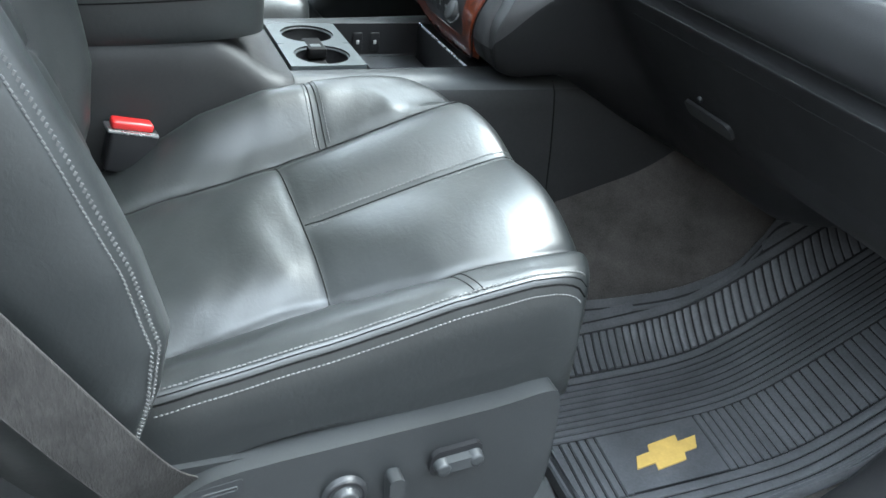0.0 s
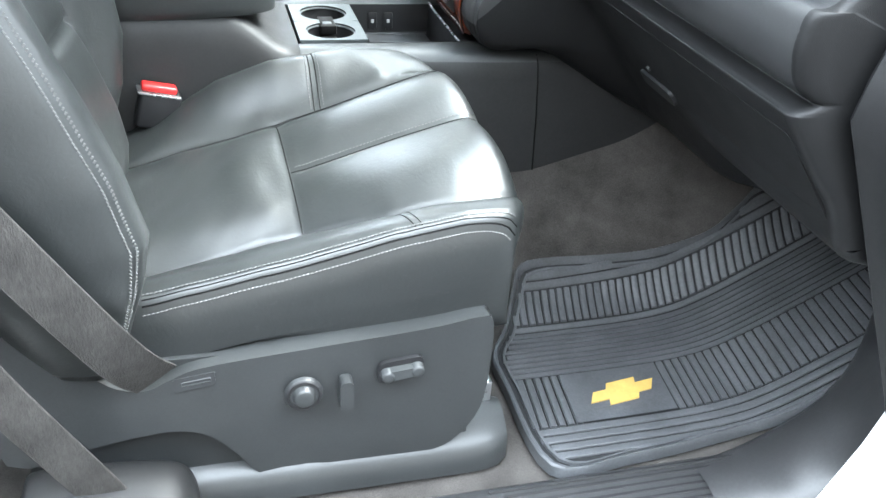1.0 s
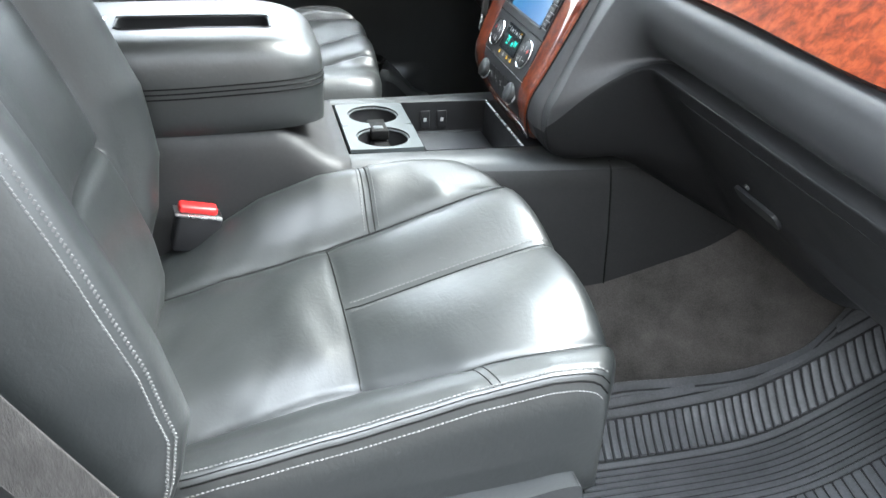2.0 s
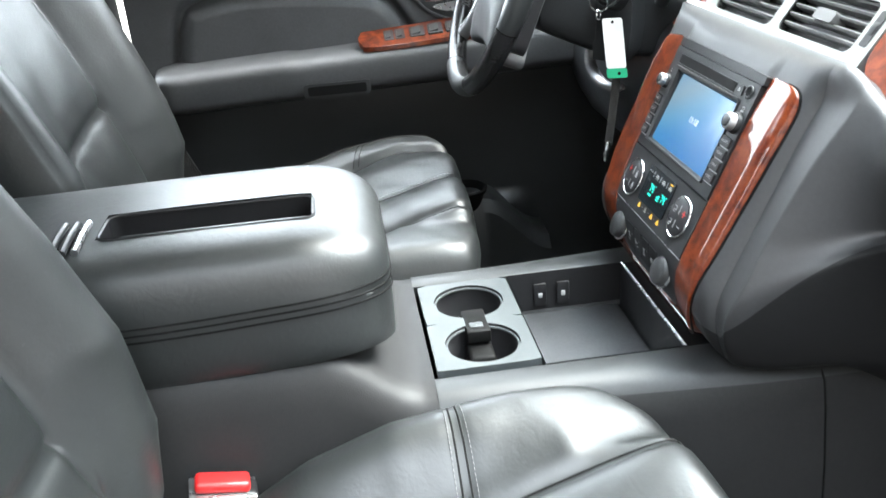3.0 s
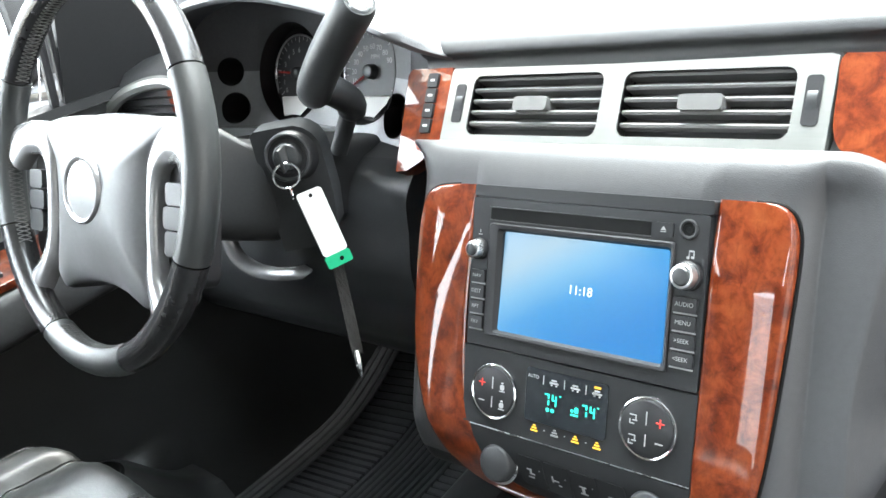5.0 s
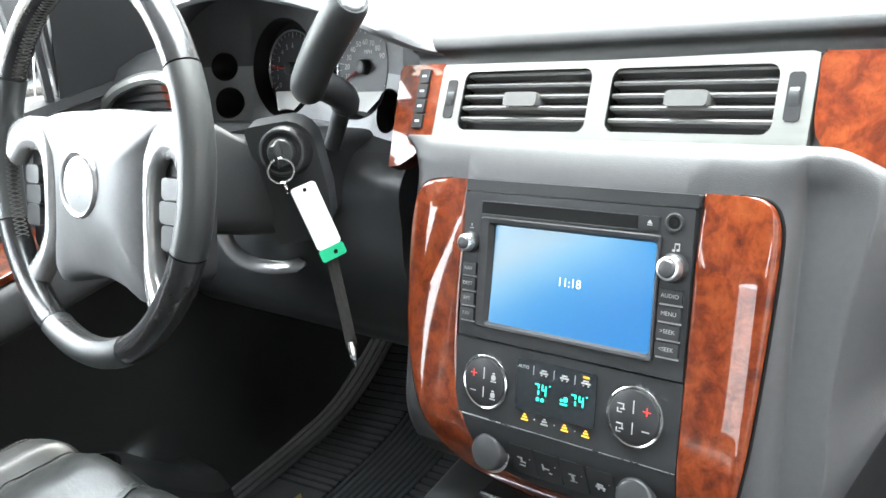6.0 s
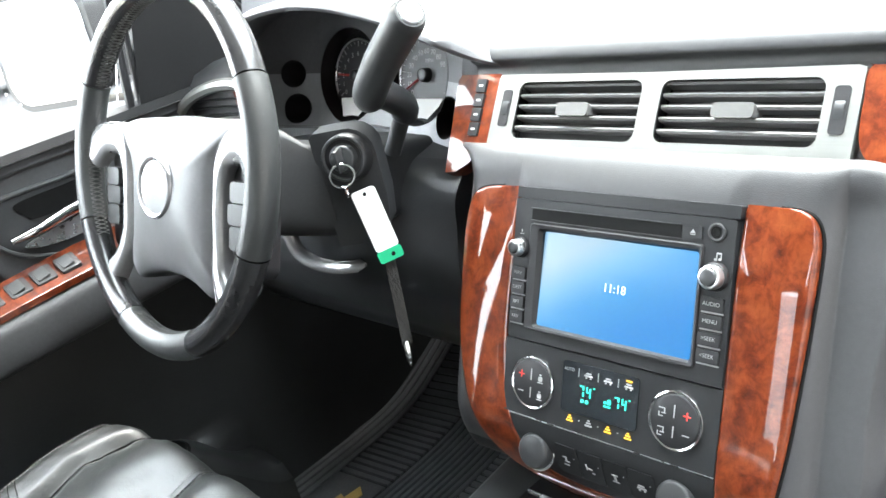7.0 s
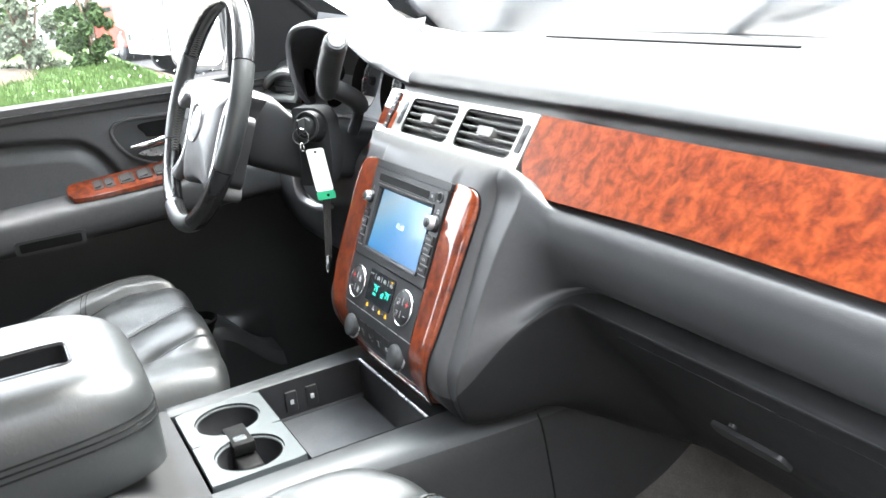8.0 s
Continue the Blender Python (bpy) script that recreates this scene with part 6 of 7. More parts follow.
bm = bmesh.new()
prism(bm, rrect(-0.115, 0.115, -0.095, 0.095, 0.045, 8), mir_at, -0.09, 0.006, 0.004, 2)
part("housing", bm, TRIM_BLACK, MIR)
bm = bmesh.new()
prism(bm, rrect(-0.104, 0.104, -0.084, 0.084, 0.038, 8), mir_at, 0.004, 0.008)
part("mirror_glass", bm, MIRROR, MIR)
bm = bmesh.new()
tube(bm, [(0.42, 0.90, 0.84), (0.40, 0.98, 0.84), (0.39, 1.06, 0.84)], [0.035, 0.03, 0.035], 12, flat=0.6)
part("arm", bm, TRIM_BLACK, MIR)

# ---- steering wheel and column ----
WH = thing("steering_wheel", (0.22, 0.4665, 0.80), "black leather steering wheel with silver-grey lower spokes", "steering wheel")
WT = 0.376
WC = Vector((0.198, 0.4665, 0.813))
WU, WV = Vector((math.sin(WT), 0, math.cos(WT))), Vector((0, -1, 0))
WN = Vector((-math.cos(WT), 0, math.sin(WT)))


def wheel_at(u, v, n):
    return WC + WV * u + WU * v + WN * n


RR = 0.1955


def arc_pts(a0, a1, n, R=RR, dn=0.0):
    return [wheel_at(R * math.sin(radians(a)), R * math.cos(radians(a)), dn) for a in np.linspace(a0, a1, n)]


def rim_piece(a0, a1, r, name, material, label=""):
    b2 = bmesh.new()
    n = max(6, int(abs(a1 - a0) / 4))
    P = arc_pts(a0, a1, n)
    rows = []
    for a, p in zip(np.linspace(a0, a1, n), P):
        rad = (p - WC).normalized()
        rows.append([p + rad * (r * math.cos(q)) + WN * (r * 1.12 * math.sin(q)) for q in (2 * math.pi * k / 16 for k in range(16))])
    loft(b2, rows, True, True)
    return part(name, b2, material, WH, label)


rim_piece(-62, 62, 0.0150, "upper_rim", RIM_GLOSS, "polished black upper rim")
rim_piece(62.6, 112, 0.0155, "grip", LEATHER, "stitched leather grip")
rim_piece(-112, -62.6, 0.0155, "grip", LEATHER, "stitched leather grip")
rim_piece(112.6, 156, 0.0152, "lower_rim", RIM_GLOSS, "polished dark lower rim")
rim_piece(-156, -112.6, 0.0152, "lower_rim", RIM_GLOSS, "polished dark lower rim")
rim_piece(156.6, 203.4, 0.0155, "bottom_rim", LEATHER, "stitched leather bottom rim")
# cross lacing along the inner side of the rim, between the spokes
for a0, a1 in ((-61, -4), (4, 61), (-120, -84), (84, 120), (160, 200)):
    bm = bmesh.new()
    count = int((a1 - a0) * 0.62)
    for k in range(count):
        for tw in (-1, 1):
            q = []
            for f in (-1.0, -0.5, 0.0, 0.5, 1.0):
                a = radians(a0 + (a1 - a0) * (k + 0.5 + 0.42 * f * tw) / count)
                b = math.pi + 0.42 * f
                rr = 0.0158
                R_ = RR + rr * math.cos(b)
                q.append(wheel_at(R_ * math.sin(a), R_ * math.cos(a), rr * 1.12 * math.sin(b)))
            tube(bm, q, 0.0006, 4)
    tagged(part("lacing", bm, THREAD, WH, "grey cross-laced thread"), kind="stuff")

# hub pad, wide at the top and flaring to the lower spokes
half = [(0.0, 0.052), (0.055, 0.053), (0.105, 0.050), (0.128, 0.042), (0.106, 0.020), (0.094, -0.018), (0.092, -0.068), (0.094, -0.104), (0.100, -0.124), (0.086, -0.136), (0.058, -0.127), (0.028, -0.121), (0.0, -0.120)]
hub = [tuple(p) for p in smooth_line(half + [(-u, v) for u, v in half[-2:0:-1]], 96, True)]
bm = bmesh.new()
rows = []
for f, n in ((1.0, -0.050), (1.0, -0.014), (0.992, -0.006), (0.97, 0.000), (0.93, 0.005), (0.84, 0.011), (0.68, 0.017), (0.45, 0.021), (0.2, 0.022), (0.01, 0.022)):
    g = blend(0.55, 1.0, f) if f < 0.99 else 1.0
    row = []
    for k, (u, v) in enumerate(hub):
        q = math.pi / 2 - 2 * math.pi * k / len(hub)
        row.append(wheel_at((0.085 * math.cos(q) * (1 - g) + u * g) * f, (0.070 * math.sin(q) * (1 - g) + (v + 0.034) * g) * f - 0.034, n - 0.012))
    rows.append(row)
loft(bm, rows, True, False)
pad = part("hub_pad", bm, HUB_GREY, WH, "satin grey airbag pad", angle=60)
bm = bmesh.new()
loft(bm, [[wheel_at(-0.002 + r * math.cos(q), -0.022 + r * 0.93 * math.sin(q), n) for q in (2 * math.pi * k / 44 for k in range(44))] for r, n in ((0.0375, 0.004), (0.0375, 0.0105), (0.0350, 0.0125), (0.0325, 0.0115), (0.0310, 0.0095))], True, False)
em = part("badge_ring", bm, SILVER_PLASTIC, pad, "silver ring round the badge", angle=60)
bm = bmesh.new()
loft(bm, [[wheel_at(-0.002 + r * math.cos(q), -0.022 + r * 0.93 * math.sin(q), n) for q in (2 * math.pi * k / 44 for k in range(44))] for r, n in ((0.0312, 0.0096), (0.026, 0.0086), (0.016, 0.0078), (0.001, 0.0074))], True, False)
part("hub_badge", bm, SATIN_CHROME, em, "plain round silver badge", angle=60)
# each side: a silver bracket from the upper spoke down to the lower one, with a switch pod in its bay
for s in (-1, 1):
    mid = smooth_line([(0.186, 0.012), (0.160, 0.026), (0.130, 0.026), (0.110, 0.010), (0.1035, -0.02), (0.103, -0.065), (0.108, -0.098), (0.122, -0.122), (0.142, -0.146)], 34)
    wide = smooth_line([(0.026,), (0.019,), (0.018,), (0.0125,), (0.0085,), (0.0085,), (0.0100,), (0.0125,), (0.017,)], 34)
    bm = bmesh.new()
    rows = []
    for k, (p, w) in enumerate(zip(mid, wide)):
        d = mid[min(k + 1, 33)] - mid[max(k - 1, 0)]
        d = d / np.linalg.norm(d)
        a, w = (-d[1], d[0]), float(w[0])
        lift = -0.012 + 0.010 * max(0.0, math.hypot(p[0], p[1]) - 0.13) / 0.065
        rows.append([wheel_at(s * (p[0] + a[0] * q * w), p[1] + a[1] * q * w, n + lift) for q, n in ((-1, -0.010), (-1, 0.002), (-0.82, 0.0075), (-0.3, 0.0100), (0.3, 0.0100), (0.82, 0.0075), (1, 0.002), (1, -0.010))])
    loft(bm, rows, True, True)
    part("spoke_bracket", bm, SILVER_PLASTIC, WH, "satin silver spoke bracket", angle=60)
    bm = bmesh.new()
    prism(bm, [(s * u, v) for u, v in rrect(0.106, 0.166, -0.106, 0.012, 0.016)], wheel_at, -0.040, -0.018, 0.004)
    pod = part("switch_pod", bm, TRIM_BLACK, WH, "dark switch pod in the spoke bay")
    for v0, v1, u0 in ((-0.0285, -0.008, 0.127), (-0.0510, -0.0300, 0.123), (-0.0760, -0.0525, 0.126)):
        bm = bmesh.new()
        prism(bm, [(s * u, q) for u, q in rrect(u0, 0.158, v0, v1, 0.005)], wheel_at, -0.020, -0.006, 0.003)
        part("thumb_switch", bm, SMOOTH_PLASTIC, pod)
    bm = bmesh.new()
    prism(bm, [(s * u, q) for u, q in rrect(0.1155, 0.1205, -0.076, -0.068, 0.002)], wheel_at, -0.020, -0.012, 0.001)
    part("thumb_button", bm, PRINT, pod)

COL = thing("steering_column", (0.36, 0.45, 0.70), "dark plastic steering column shroud with ignition lock", "steering column")
bm = bmesh.new()
rows = []
for f, x, w, zt, zb in ((0, 0.235, 0.055, 0.845, 0.735), (1, 0.245, 0.068, 0.853, 0.715), (2, 0.300, 0.090, 0.828, 0.690), (3, 0.318, 0.104, 0.803, 0.684), (4, 0.36, 0.108, 0.784, 0.672), (5, 0.44, 0.10, 0.752, 0.662), (6, 0.53, 0.09, 0.735, 0.66)):
    cy = 0.465 - (0.0 if f < 3 else 0.005)
    sec = [(-1, 0.25), (-0.98, 0.75), (-0.85, 0.95), (-0.5, 1.0), (0.5, 1.0), (0.85, 0.95), (0.98, 0.75), (1, 0.25), (0.9, 0.06), (0.6, 0.0), (-0.6, 0.0), (-0.9, 0.06)]
    rows.append([Vector((x, cy + a * w, zb + (zt - zb) * b)) for a, b in smooth_line(sec, 40, True)])
loft(bm, rows, True, True)
shroud = part("shroud", bm, SMOOTH_PLASTIC, COL, angle=28)
IG = Vector((0.328, 0.321, 0.780))
IA = Vector((-0.80, -0.56, 0.20)).normalized()
IS = Vector((0.573, -0.82, 0.0)).normalized()
IH = Vector((-0.82, -0.573, 0.0)).normalized()
bm = bmesh.new()
house = [(-0.039, -0.105), (-0.039, 0.024), (-0.034, 0.0280)] + [(0.031 * math.sin(radians(q)), 0.0285 * math.cos(radians(q))) for q in (-10, 15, 35, 55, 75, 90)] + [(0.031, -0.05), (0.026, -0.085), (0.010, -0.105)]
prism(bm, house, lambda u, v, n: IG + IS * u + Vector((0, 0, v)) + IH * n, -0.045, -0.013, 0.003)
part("lock_housing", bm, SMOOTH_PLASTIC, COL, "boxy satin housing round the lock")
bm = bmesh.new()
disc(bm, IG - IA * 0.035, IA, 0.029, 0.0255, 0.039, 36, 0.004)
lock = part("ignition_bezel", bm, TRIM_BLACK, COL)
bm = bmesh.new()
ring(bm, IG + IA * 0.005, IA, 0.0225, 0.0022, 36, 8)
part("lock_ring", bm, SMOOTH_PLASTIC, lock)
bm = bmesh.new()
disc(bm, IG + IA * 0.004, IA, 0.016, 0.014, 0.007, 28, 0.002)
part("lock_barrel", bm, SEAT_SHELL, lock)
# lever for the tilt and the turn signal stalk
bm = bmesh.new()
tube(bm, smooth_line([(0.30, 0.59, 0.79), (0.275, 0.65, 0.80), (0.25, 0.70, 0.808)], 10), [0.008] * 4 + [0.011] * 6, 12)
part("signal_stalk", bm, SMOOTH_PLASTIC, COL)

# key, ring, tag and lanyard
KEY = thing("ignition_key", IG, "black-headed ignition key with a steel split ring", "key")
bm = bmesh.new()
box(bm, IG + IA * 0.018, (0.022, 0.004, 0.024), 0.0018, 2, pose(0, 0, 0, 0, 0, 35))
part("key_head", bm, SMOOTH_PLASTIC, KEY)
bm = bmesh.new()
ring(bm, IG + IA * 0.024 + Vector((0, 0, -0.017)), (0.5, 0.8, 0.1), 0.013, 0.0014, 28, 6)
part("split_ring", bm, CHROME, KEY)
bm = bmesh.new()
k0 = IG + IA * 0.024
ring(bm, k0 + Vector((0.0, 0.0, -0.034)), (0.7, -0.6, 0), 0.007, 0.0012, 20, 6)
part("small_ring", bm, CHROME, KEY)
TAG = thing("key_tag", (0.325, 0.305, 0.70), "white paper key tag with a green band", "key tag")


def tag_at(u, v, n):
    d = Vector((-0.20, -0.97, 0.10)).normalized()
    s = Vector((0.978, -0.203, 0.0))
    return Vector((0.3315, 0.3018, 0.7017)) + s * (u - v * 0.075) + Vector((0, 0.115, 0.99)) * v + d * n


bm = bmesh.new()
prism(bm, rrect(-0.0145, 0.0145, -0.0290, 0.0430, 0.004), tag_at, -0.0012, 0.0012)
card = part("card", bm, WHITE_CARD, TAG)
bm = bmesh.new()
prism(bm, rrect(-0.0150, 0.0150, -0.0430, -0.0290, 0.003), tag_at, -0.0014, 0.0014)
part("green_band", bm, GREEN_CARD, TAG, "green lower band")
bm = bmesh.new()
disc(bm, tag_at(0, 0.0375, 0.0011), tag_at(0, 0, 1) - tag_at(0, 0, 0), 0.0022, 0.0022, 0.0004, 14)
part("eyelet", bm, DEEP_BLACK, TAG)
bm = bmesh.new()
disc(bm, tag_at(0.003, -0.0365, 0.0013), tag_at(0, 0, 1) - tag_at(0, 0, 0), 0.0025, 0.0025, 0.0004, 14)
part("eyelet", bm, DEEP_BLACK, TAG)
LAN = thing("lanyard", (0.33, 0.31, 0.6), "short dark strap with a steel clip hanging from the key", "lanyard")
bm = bmesh.new()
rows = [[Vector((0.336 - 0.014 * f + 0.0052 * s, 0.303 - 0.008 * f - 0.0032 * s, 0.662 - 0.105 * f)) for s in (-1, -0.4, 0.4, 1)] for f in np.linspace(0, 1, 10)]
loft(bm, rows, False)
gm = bmesh.ops.extrude_face_region(bm, geom=bm.faces[:])
for v in gm["geom"]:
    if isinstance(v, bmesh.types.BMVert):
        v.co += Vector((0.001, 0.0017, 0))
part("strap", bm, BELT, LAN)
bm = bmesh.new()
tube(bm, [(0.3215, 0.295, 0.563), (0.320, 0.294, 0.555), (0.317, 0.292, 0.543), (0.3155, 0.291, 0.534)], [0.003, 0.0045, 0.004, 0.0018], 8)
part("clip", bm, CHROME, LAN)

# gear selector
GS = thing("gear_selector", (0.42, 0.34, 0.75), "black column gear selector with a stout grip", "gear lever")
bm = bmesh.new()
stalk = smooth_line([(0.419, 0.354, 0.750), (0.424, 0.335, 0.782), (0.418, 0.312, 0.805), (0.392, 0.300, 0.826), (0.362, 0.290, 0.842)], 20)
tube(bm, stalk, [0.010] * 8 + [0.016] * 12, 14)
part("stalk", bm, SMOOTH_PLASTIC, GS)
bm = bmesh.new()
grip = smooth_line([(0.368, 0.300, 0.832), (0.360, 0.290, 0.842), (0.352, 0.252, 0.872), (0.346, 0.208, 0.903), (0.342, 0.180, 0.921)], 18)
tube(bm, grip, [0.012, 0.0165, 0.0178] + [0.0184] * 6 + [0.0188] * 7 + [0.0178, 0.015], 18)
grip_ = part("grip", bm, SMOOTH_PLASTIC, GS, "satin black grip")
bm = bmesh.new()
dd = (Vector(grip[-1]) - Vector(grip[-3])).normalized()
disc(bm, Vector(grip[-1]) - dd * 0.001, dd, 0.0135, 0.012, 0.003, 26, 0.001)
part("end_button", bm, SATIN_CHROME, grip_, "oval bright end button")

# ---- instrument cluster ----
CL = thing("instrument_cluster", (0.5, 0.49, 0.8), "hooded instrument cluster with two large dials", "instrument cluster")
LIP = [(0.448, 0.650, 0.760), (0.424, 0.640, 0.800), (0.414, 0.637, 0.845), (0.412, 0.632, 0.882), (0.412, 0.612, 0.909), (0.412, 0.568, 0.928), (0.412, 0.505, 0.9355), (0.412, 0.451, 0.936), (0.412, 0.393, 0.929),
       (0.412, 0.333, 0.915), (0.412, 0.285, 0.900), (0.416, 0.243, 0.880), (0.430, 0.232, 0.866), (0.450, 0.222, 0.850), (0.472, 0.208, 0.836), (0.510, 0.185, 0.815)]
RIMC = [(-0.738, -0.068), (-0.742, -0.02), (-0.738, 0.035), (-0.722, 0.070), (-0.685, 0.096), (-0.62, 0.112), (-0.55, 0.118), (-0.49, 0.117), (-0.44, 0.110),
        (-0.395, 0.098), (-0.362, 0.083), (-0.342, 0.062), (-0.335, 0.040), (-0.330, 0.010), (-0.328, -0.03), (-0.326, -0.07)]
CLU = slanted(0.583, 0.79, 0.35)
CA = CLU(0, 0, 1) - CLU(0, 0, 0)


def face_n(u, v):
    """Depth of the bowl-shaped gauge surround: its ends curl towards the driver."""
    return 0.046 + 0.48 * max(0.0, -u - 0.625) ** 1.08 + 0.25 * max(0.0, u + 0.385) + 0.35 * max(0.0, -v - 0.045) ** 1.1


lip = [Vector(p) for p in smooth_line(LIP, 60)]
rim_in = [CLU(p[0], p[1], face_n(p[0], p[1]) - 0.006) for p in smooth_line(RIMC, 60)]
bm = bmesh.new()
rows = []
mid = Vector((0.412, 0.44, 0.80))
for back, drop in ((0.40, 0.115), (0.28, 0.050), (0.15, 0.012), (0.05, 0.0), (0.012, -0.001)):
    rows.append([p + Vector((back, 1.55 * min(back, 0.085) * blend(0.52, 0.632, p.y), -drop)) for p in lip])
for f in (0.0, 0.25, 0.5, 0.75, 1.0):
    # rolled lip
    a = math.pi * f
    rows.append([p + Vector((0.006 - 0.009 * math.sin(a), 0, 0)) - Vector((0, (p - mid).y, (p - mid).z)).normalized() * (0.0065 - 0.0065 * math.cos(a)) for p in lip])
for f in (0.15, 0.35, 0.6, 0.85, 1.0):
    rows.append([(p - Vector((0, (p - mid).y, (p - mid).z)).normalized() * 0.013 + Vector((0.006, 0, 0))).lerp(q, f) + Vector((0, (p - mid).y, (p - mid).z)).normalized() * 0.008 * math.sin(math.pi * f) for p, q in zip(lip, rim_in)])
loft(bm, rows, False)
part("hood", bm, HOOD_GREY, CL, "padded dark hood", angle=50)
# gauge surround: a curved sheet with five openings
HOLES = [(-0.558, 0.004, 0.0645), (-0.417, 0.002, 0.0645), (-0.661, -0.042, 0.0215), (-0.668, 0.008, 0.0195), (-0.349, -0.052, 0.026)]


def lip_v(u):
    return float(np.interp(u, [-0.71, -0.60, -0.50, -0.45, -0.42, -0.36, -0.32], [-0.068, -0.066, -0.0625, -0.067, -0.076, -0.092, -0.100]))


NU, NV = 165, 74
grid = []
for i in range(NU + 1):
    u = -0.750 + 0.430 * i / NU
    row = []
    for j in range(NV + 1):
        v = lip_v(u) + (0.125 - lip_v(u)) * j / NV
        row.append([u, v])
    grid.append(row)
gone = set()
for i in range(NU):
    for j in range(NV):
        cu_, cv_ = (grid[i][j][0] + grid[i + 1][j + 1][0]) / 2, (grid[i][j][1] + grid[i + 1][j + 1][1]) / 2
        if any(math.hypot(cu_ - hu, cv_ - hv) < hr for hu, hv, hr in HOLES):
            gone.add((i, j))
snap = {}
for i in range(NU + 1):
    for j in range(NV + 1):
        near = [(i + a, j + b) in gone for a in (-1, 0) for b in (-1, 0)]
        if any(near) and not all(near):
            u, v = grid[i][j]
            hu, hv, hr = min(HOLES, key=lambda h: abs(math.hypot(u - h[0], v - h[1]) - h[2]))
            d = math.hypot(u - hu, v - hv)
            snap[(i, j)] = (hu + (u - hu) * hr / d, hv + (v - hv) * hr / d)


def surround(low, high):
    b2 = bmesh.new()
    verts = {}
    for i in range(NU):
        for j in range(NV):
            if (i, j) in gone or not low <= j < high:
                continue
            quad = []
            for key in ((i, j), (i + 1, j), (i + 1, j + 1), (i, j + 1)):
                if key not in verts:
                    u, v = snap.get(key, tuple(grid[key[0]][key[1]]))
                    verts[key] = b2.verts.new(CLU(u, v, face_n(u, v)))
                quad.append(verts[key])
            b2.faces.new(quad)
    return b2


face = part("gauge_surround", surround(0, 29), GAUGE_GREY, CL, "satin grey gauge surround with round openings", angle=60)
# Same sheet in a darker grey: the shade under the hood as colour.
part("shaded_surround", surround(29, NV), HOOD_GREY, CL, "upper gauge surround, darkened to stand for shade under the hood", angle=60)
bm = bmesh.new()
us = np.linspace(-0.750, -0.32, 60)
loft(bm, [[CLU(u, lip_v(u) - 0.0045 * (1 - math.cos(q)) * 0.5 - 0.0005, face_n(u, lip_v(u)) + 0.0045 * math.sin(q)) for u in us] for q in np.linspace(0, math.pi, 7)] + [[CLU(u, lip_v(u) - 0.05, face_n(u, lip_v(u)) - 0.03) for u in us]], False)
part("gauge_apron", bm, GAUGE_GREY, face, "rolled lower edge of the surround")


def gauge(hole, r, rot, numbers):
    u, v, h = hole
    b2 = bmesh.new()
    circle = [2 * math.pi * k / 48 for k in range(48)]
    rows = [[CLU(u + h * q * math.cos(a), v + h * q * math.sin(a), (face_n(u + h * math.cos(a), v + h * math.sin(a)) + d) if q > 0.985 else 0.024 + d) for a in circle] for q, d in ((1.016, 0.0008), (1.0, 0.0012), (0.988, -0.003), (0.96, 0.0), (0.3, 0.0), (0.01, 0.0))]
    loft(b2, rows, True, False)
    g = part("gauge", b2, TRIM_BLACK, CL, "round dark dial set deep in its opening")
    if not numbers:
        return g
    low = -0.030
    b2 = bmesh.new()
    prism(b2, [(u + r * math.cos(a), v + max(low, r * math.sin(a))) for a in circle], CLU, 0.025, 0.029)
    part("dial", b2, DIAL_GREY, g)
    b2 = bmesh.new()
    tube(b2, [CLU(u + r * math.cos(a), v + r * math.sin(a), 0.030) for a in np.linspace(radians(-35), radians(215), 50)], 0.0014, 6)
    part("dial_ring", b2, SATIN_CHROME, g, "thin bright ring")
    # pale ledge sloping out below the dial
    b2 = bmesh.new()
    w0 = math.sqrt(r * r - low * low) * 0.92
    loft(b2, [[CLU(u + w * f, v + q + 0.002 * (1 - f * f) * (1 if q < -0.05 else 0), n) for f in np.linspace(-1, 1, 12)] for w, q, n in ((w0, low, 0.027), (w0 * 0.99, low - 0.001, 0.031), (w0 * 0.45, -0.056, 0.044), (w0 * 0.44, -0.057, 0.040))], False)
    part("dial_ledge", b2, WHITE_CARD, g, "pale ledge below the dial")
    b2 = bmesh.new()
    for k in range(25):
        a = radians(215 - 250 * k / 24)
        l = 0.08 if k % 4 else 0.15
        p0, p1 = (CLU(u + r * f * math.cos(a), v + r * f * math.sin(a), 0.0292) for f in (0.95 - l, 0.95))
        tube(b2, [p0, p1], 0.0004 if k % 4 else 0.0006, 5)
    part("scale", b2, WHITE_MARK, g)
    b2 = bmesh.new()
    a = radians(rot)
    tube(b2, [CLU(u, v, 0.034), CLU(u + r * 0.82 * math.cos(a), v + r * 0.82 * math.sin(a), 0.032)], [0.0020, 0.0010], 6)
    part("needle", b2, RED_GLOW, g, "thin red needle")
    b2 = bmesh.new()
    disc(b2, CLU(u, v, 0.029), CA, r * 0.19, r * 0.17, 0.011, 24, 0.002)
    part("needle_hub", b2, SMOOTH_PLASTIC, g)
    for k, txt in enumerate(numbers):
        a = radians(215 - 250 * k / (12 if len(numbers) > 6 else 6))
        part("lettering", lettering(txt, r * 0.19, lambda p, q, n, a=a: CLU(u + r * 0.66 * math.cos(a) + p, v + r * 0.66 * math.sin(a) + q - r * 0.06, 0.0292 + n)), WHITE_MARK, g, clean=False)
    return g


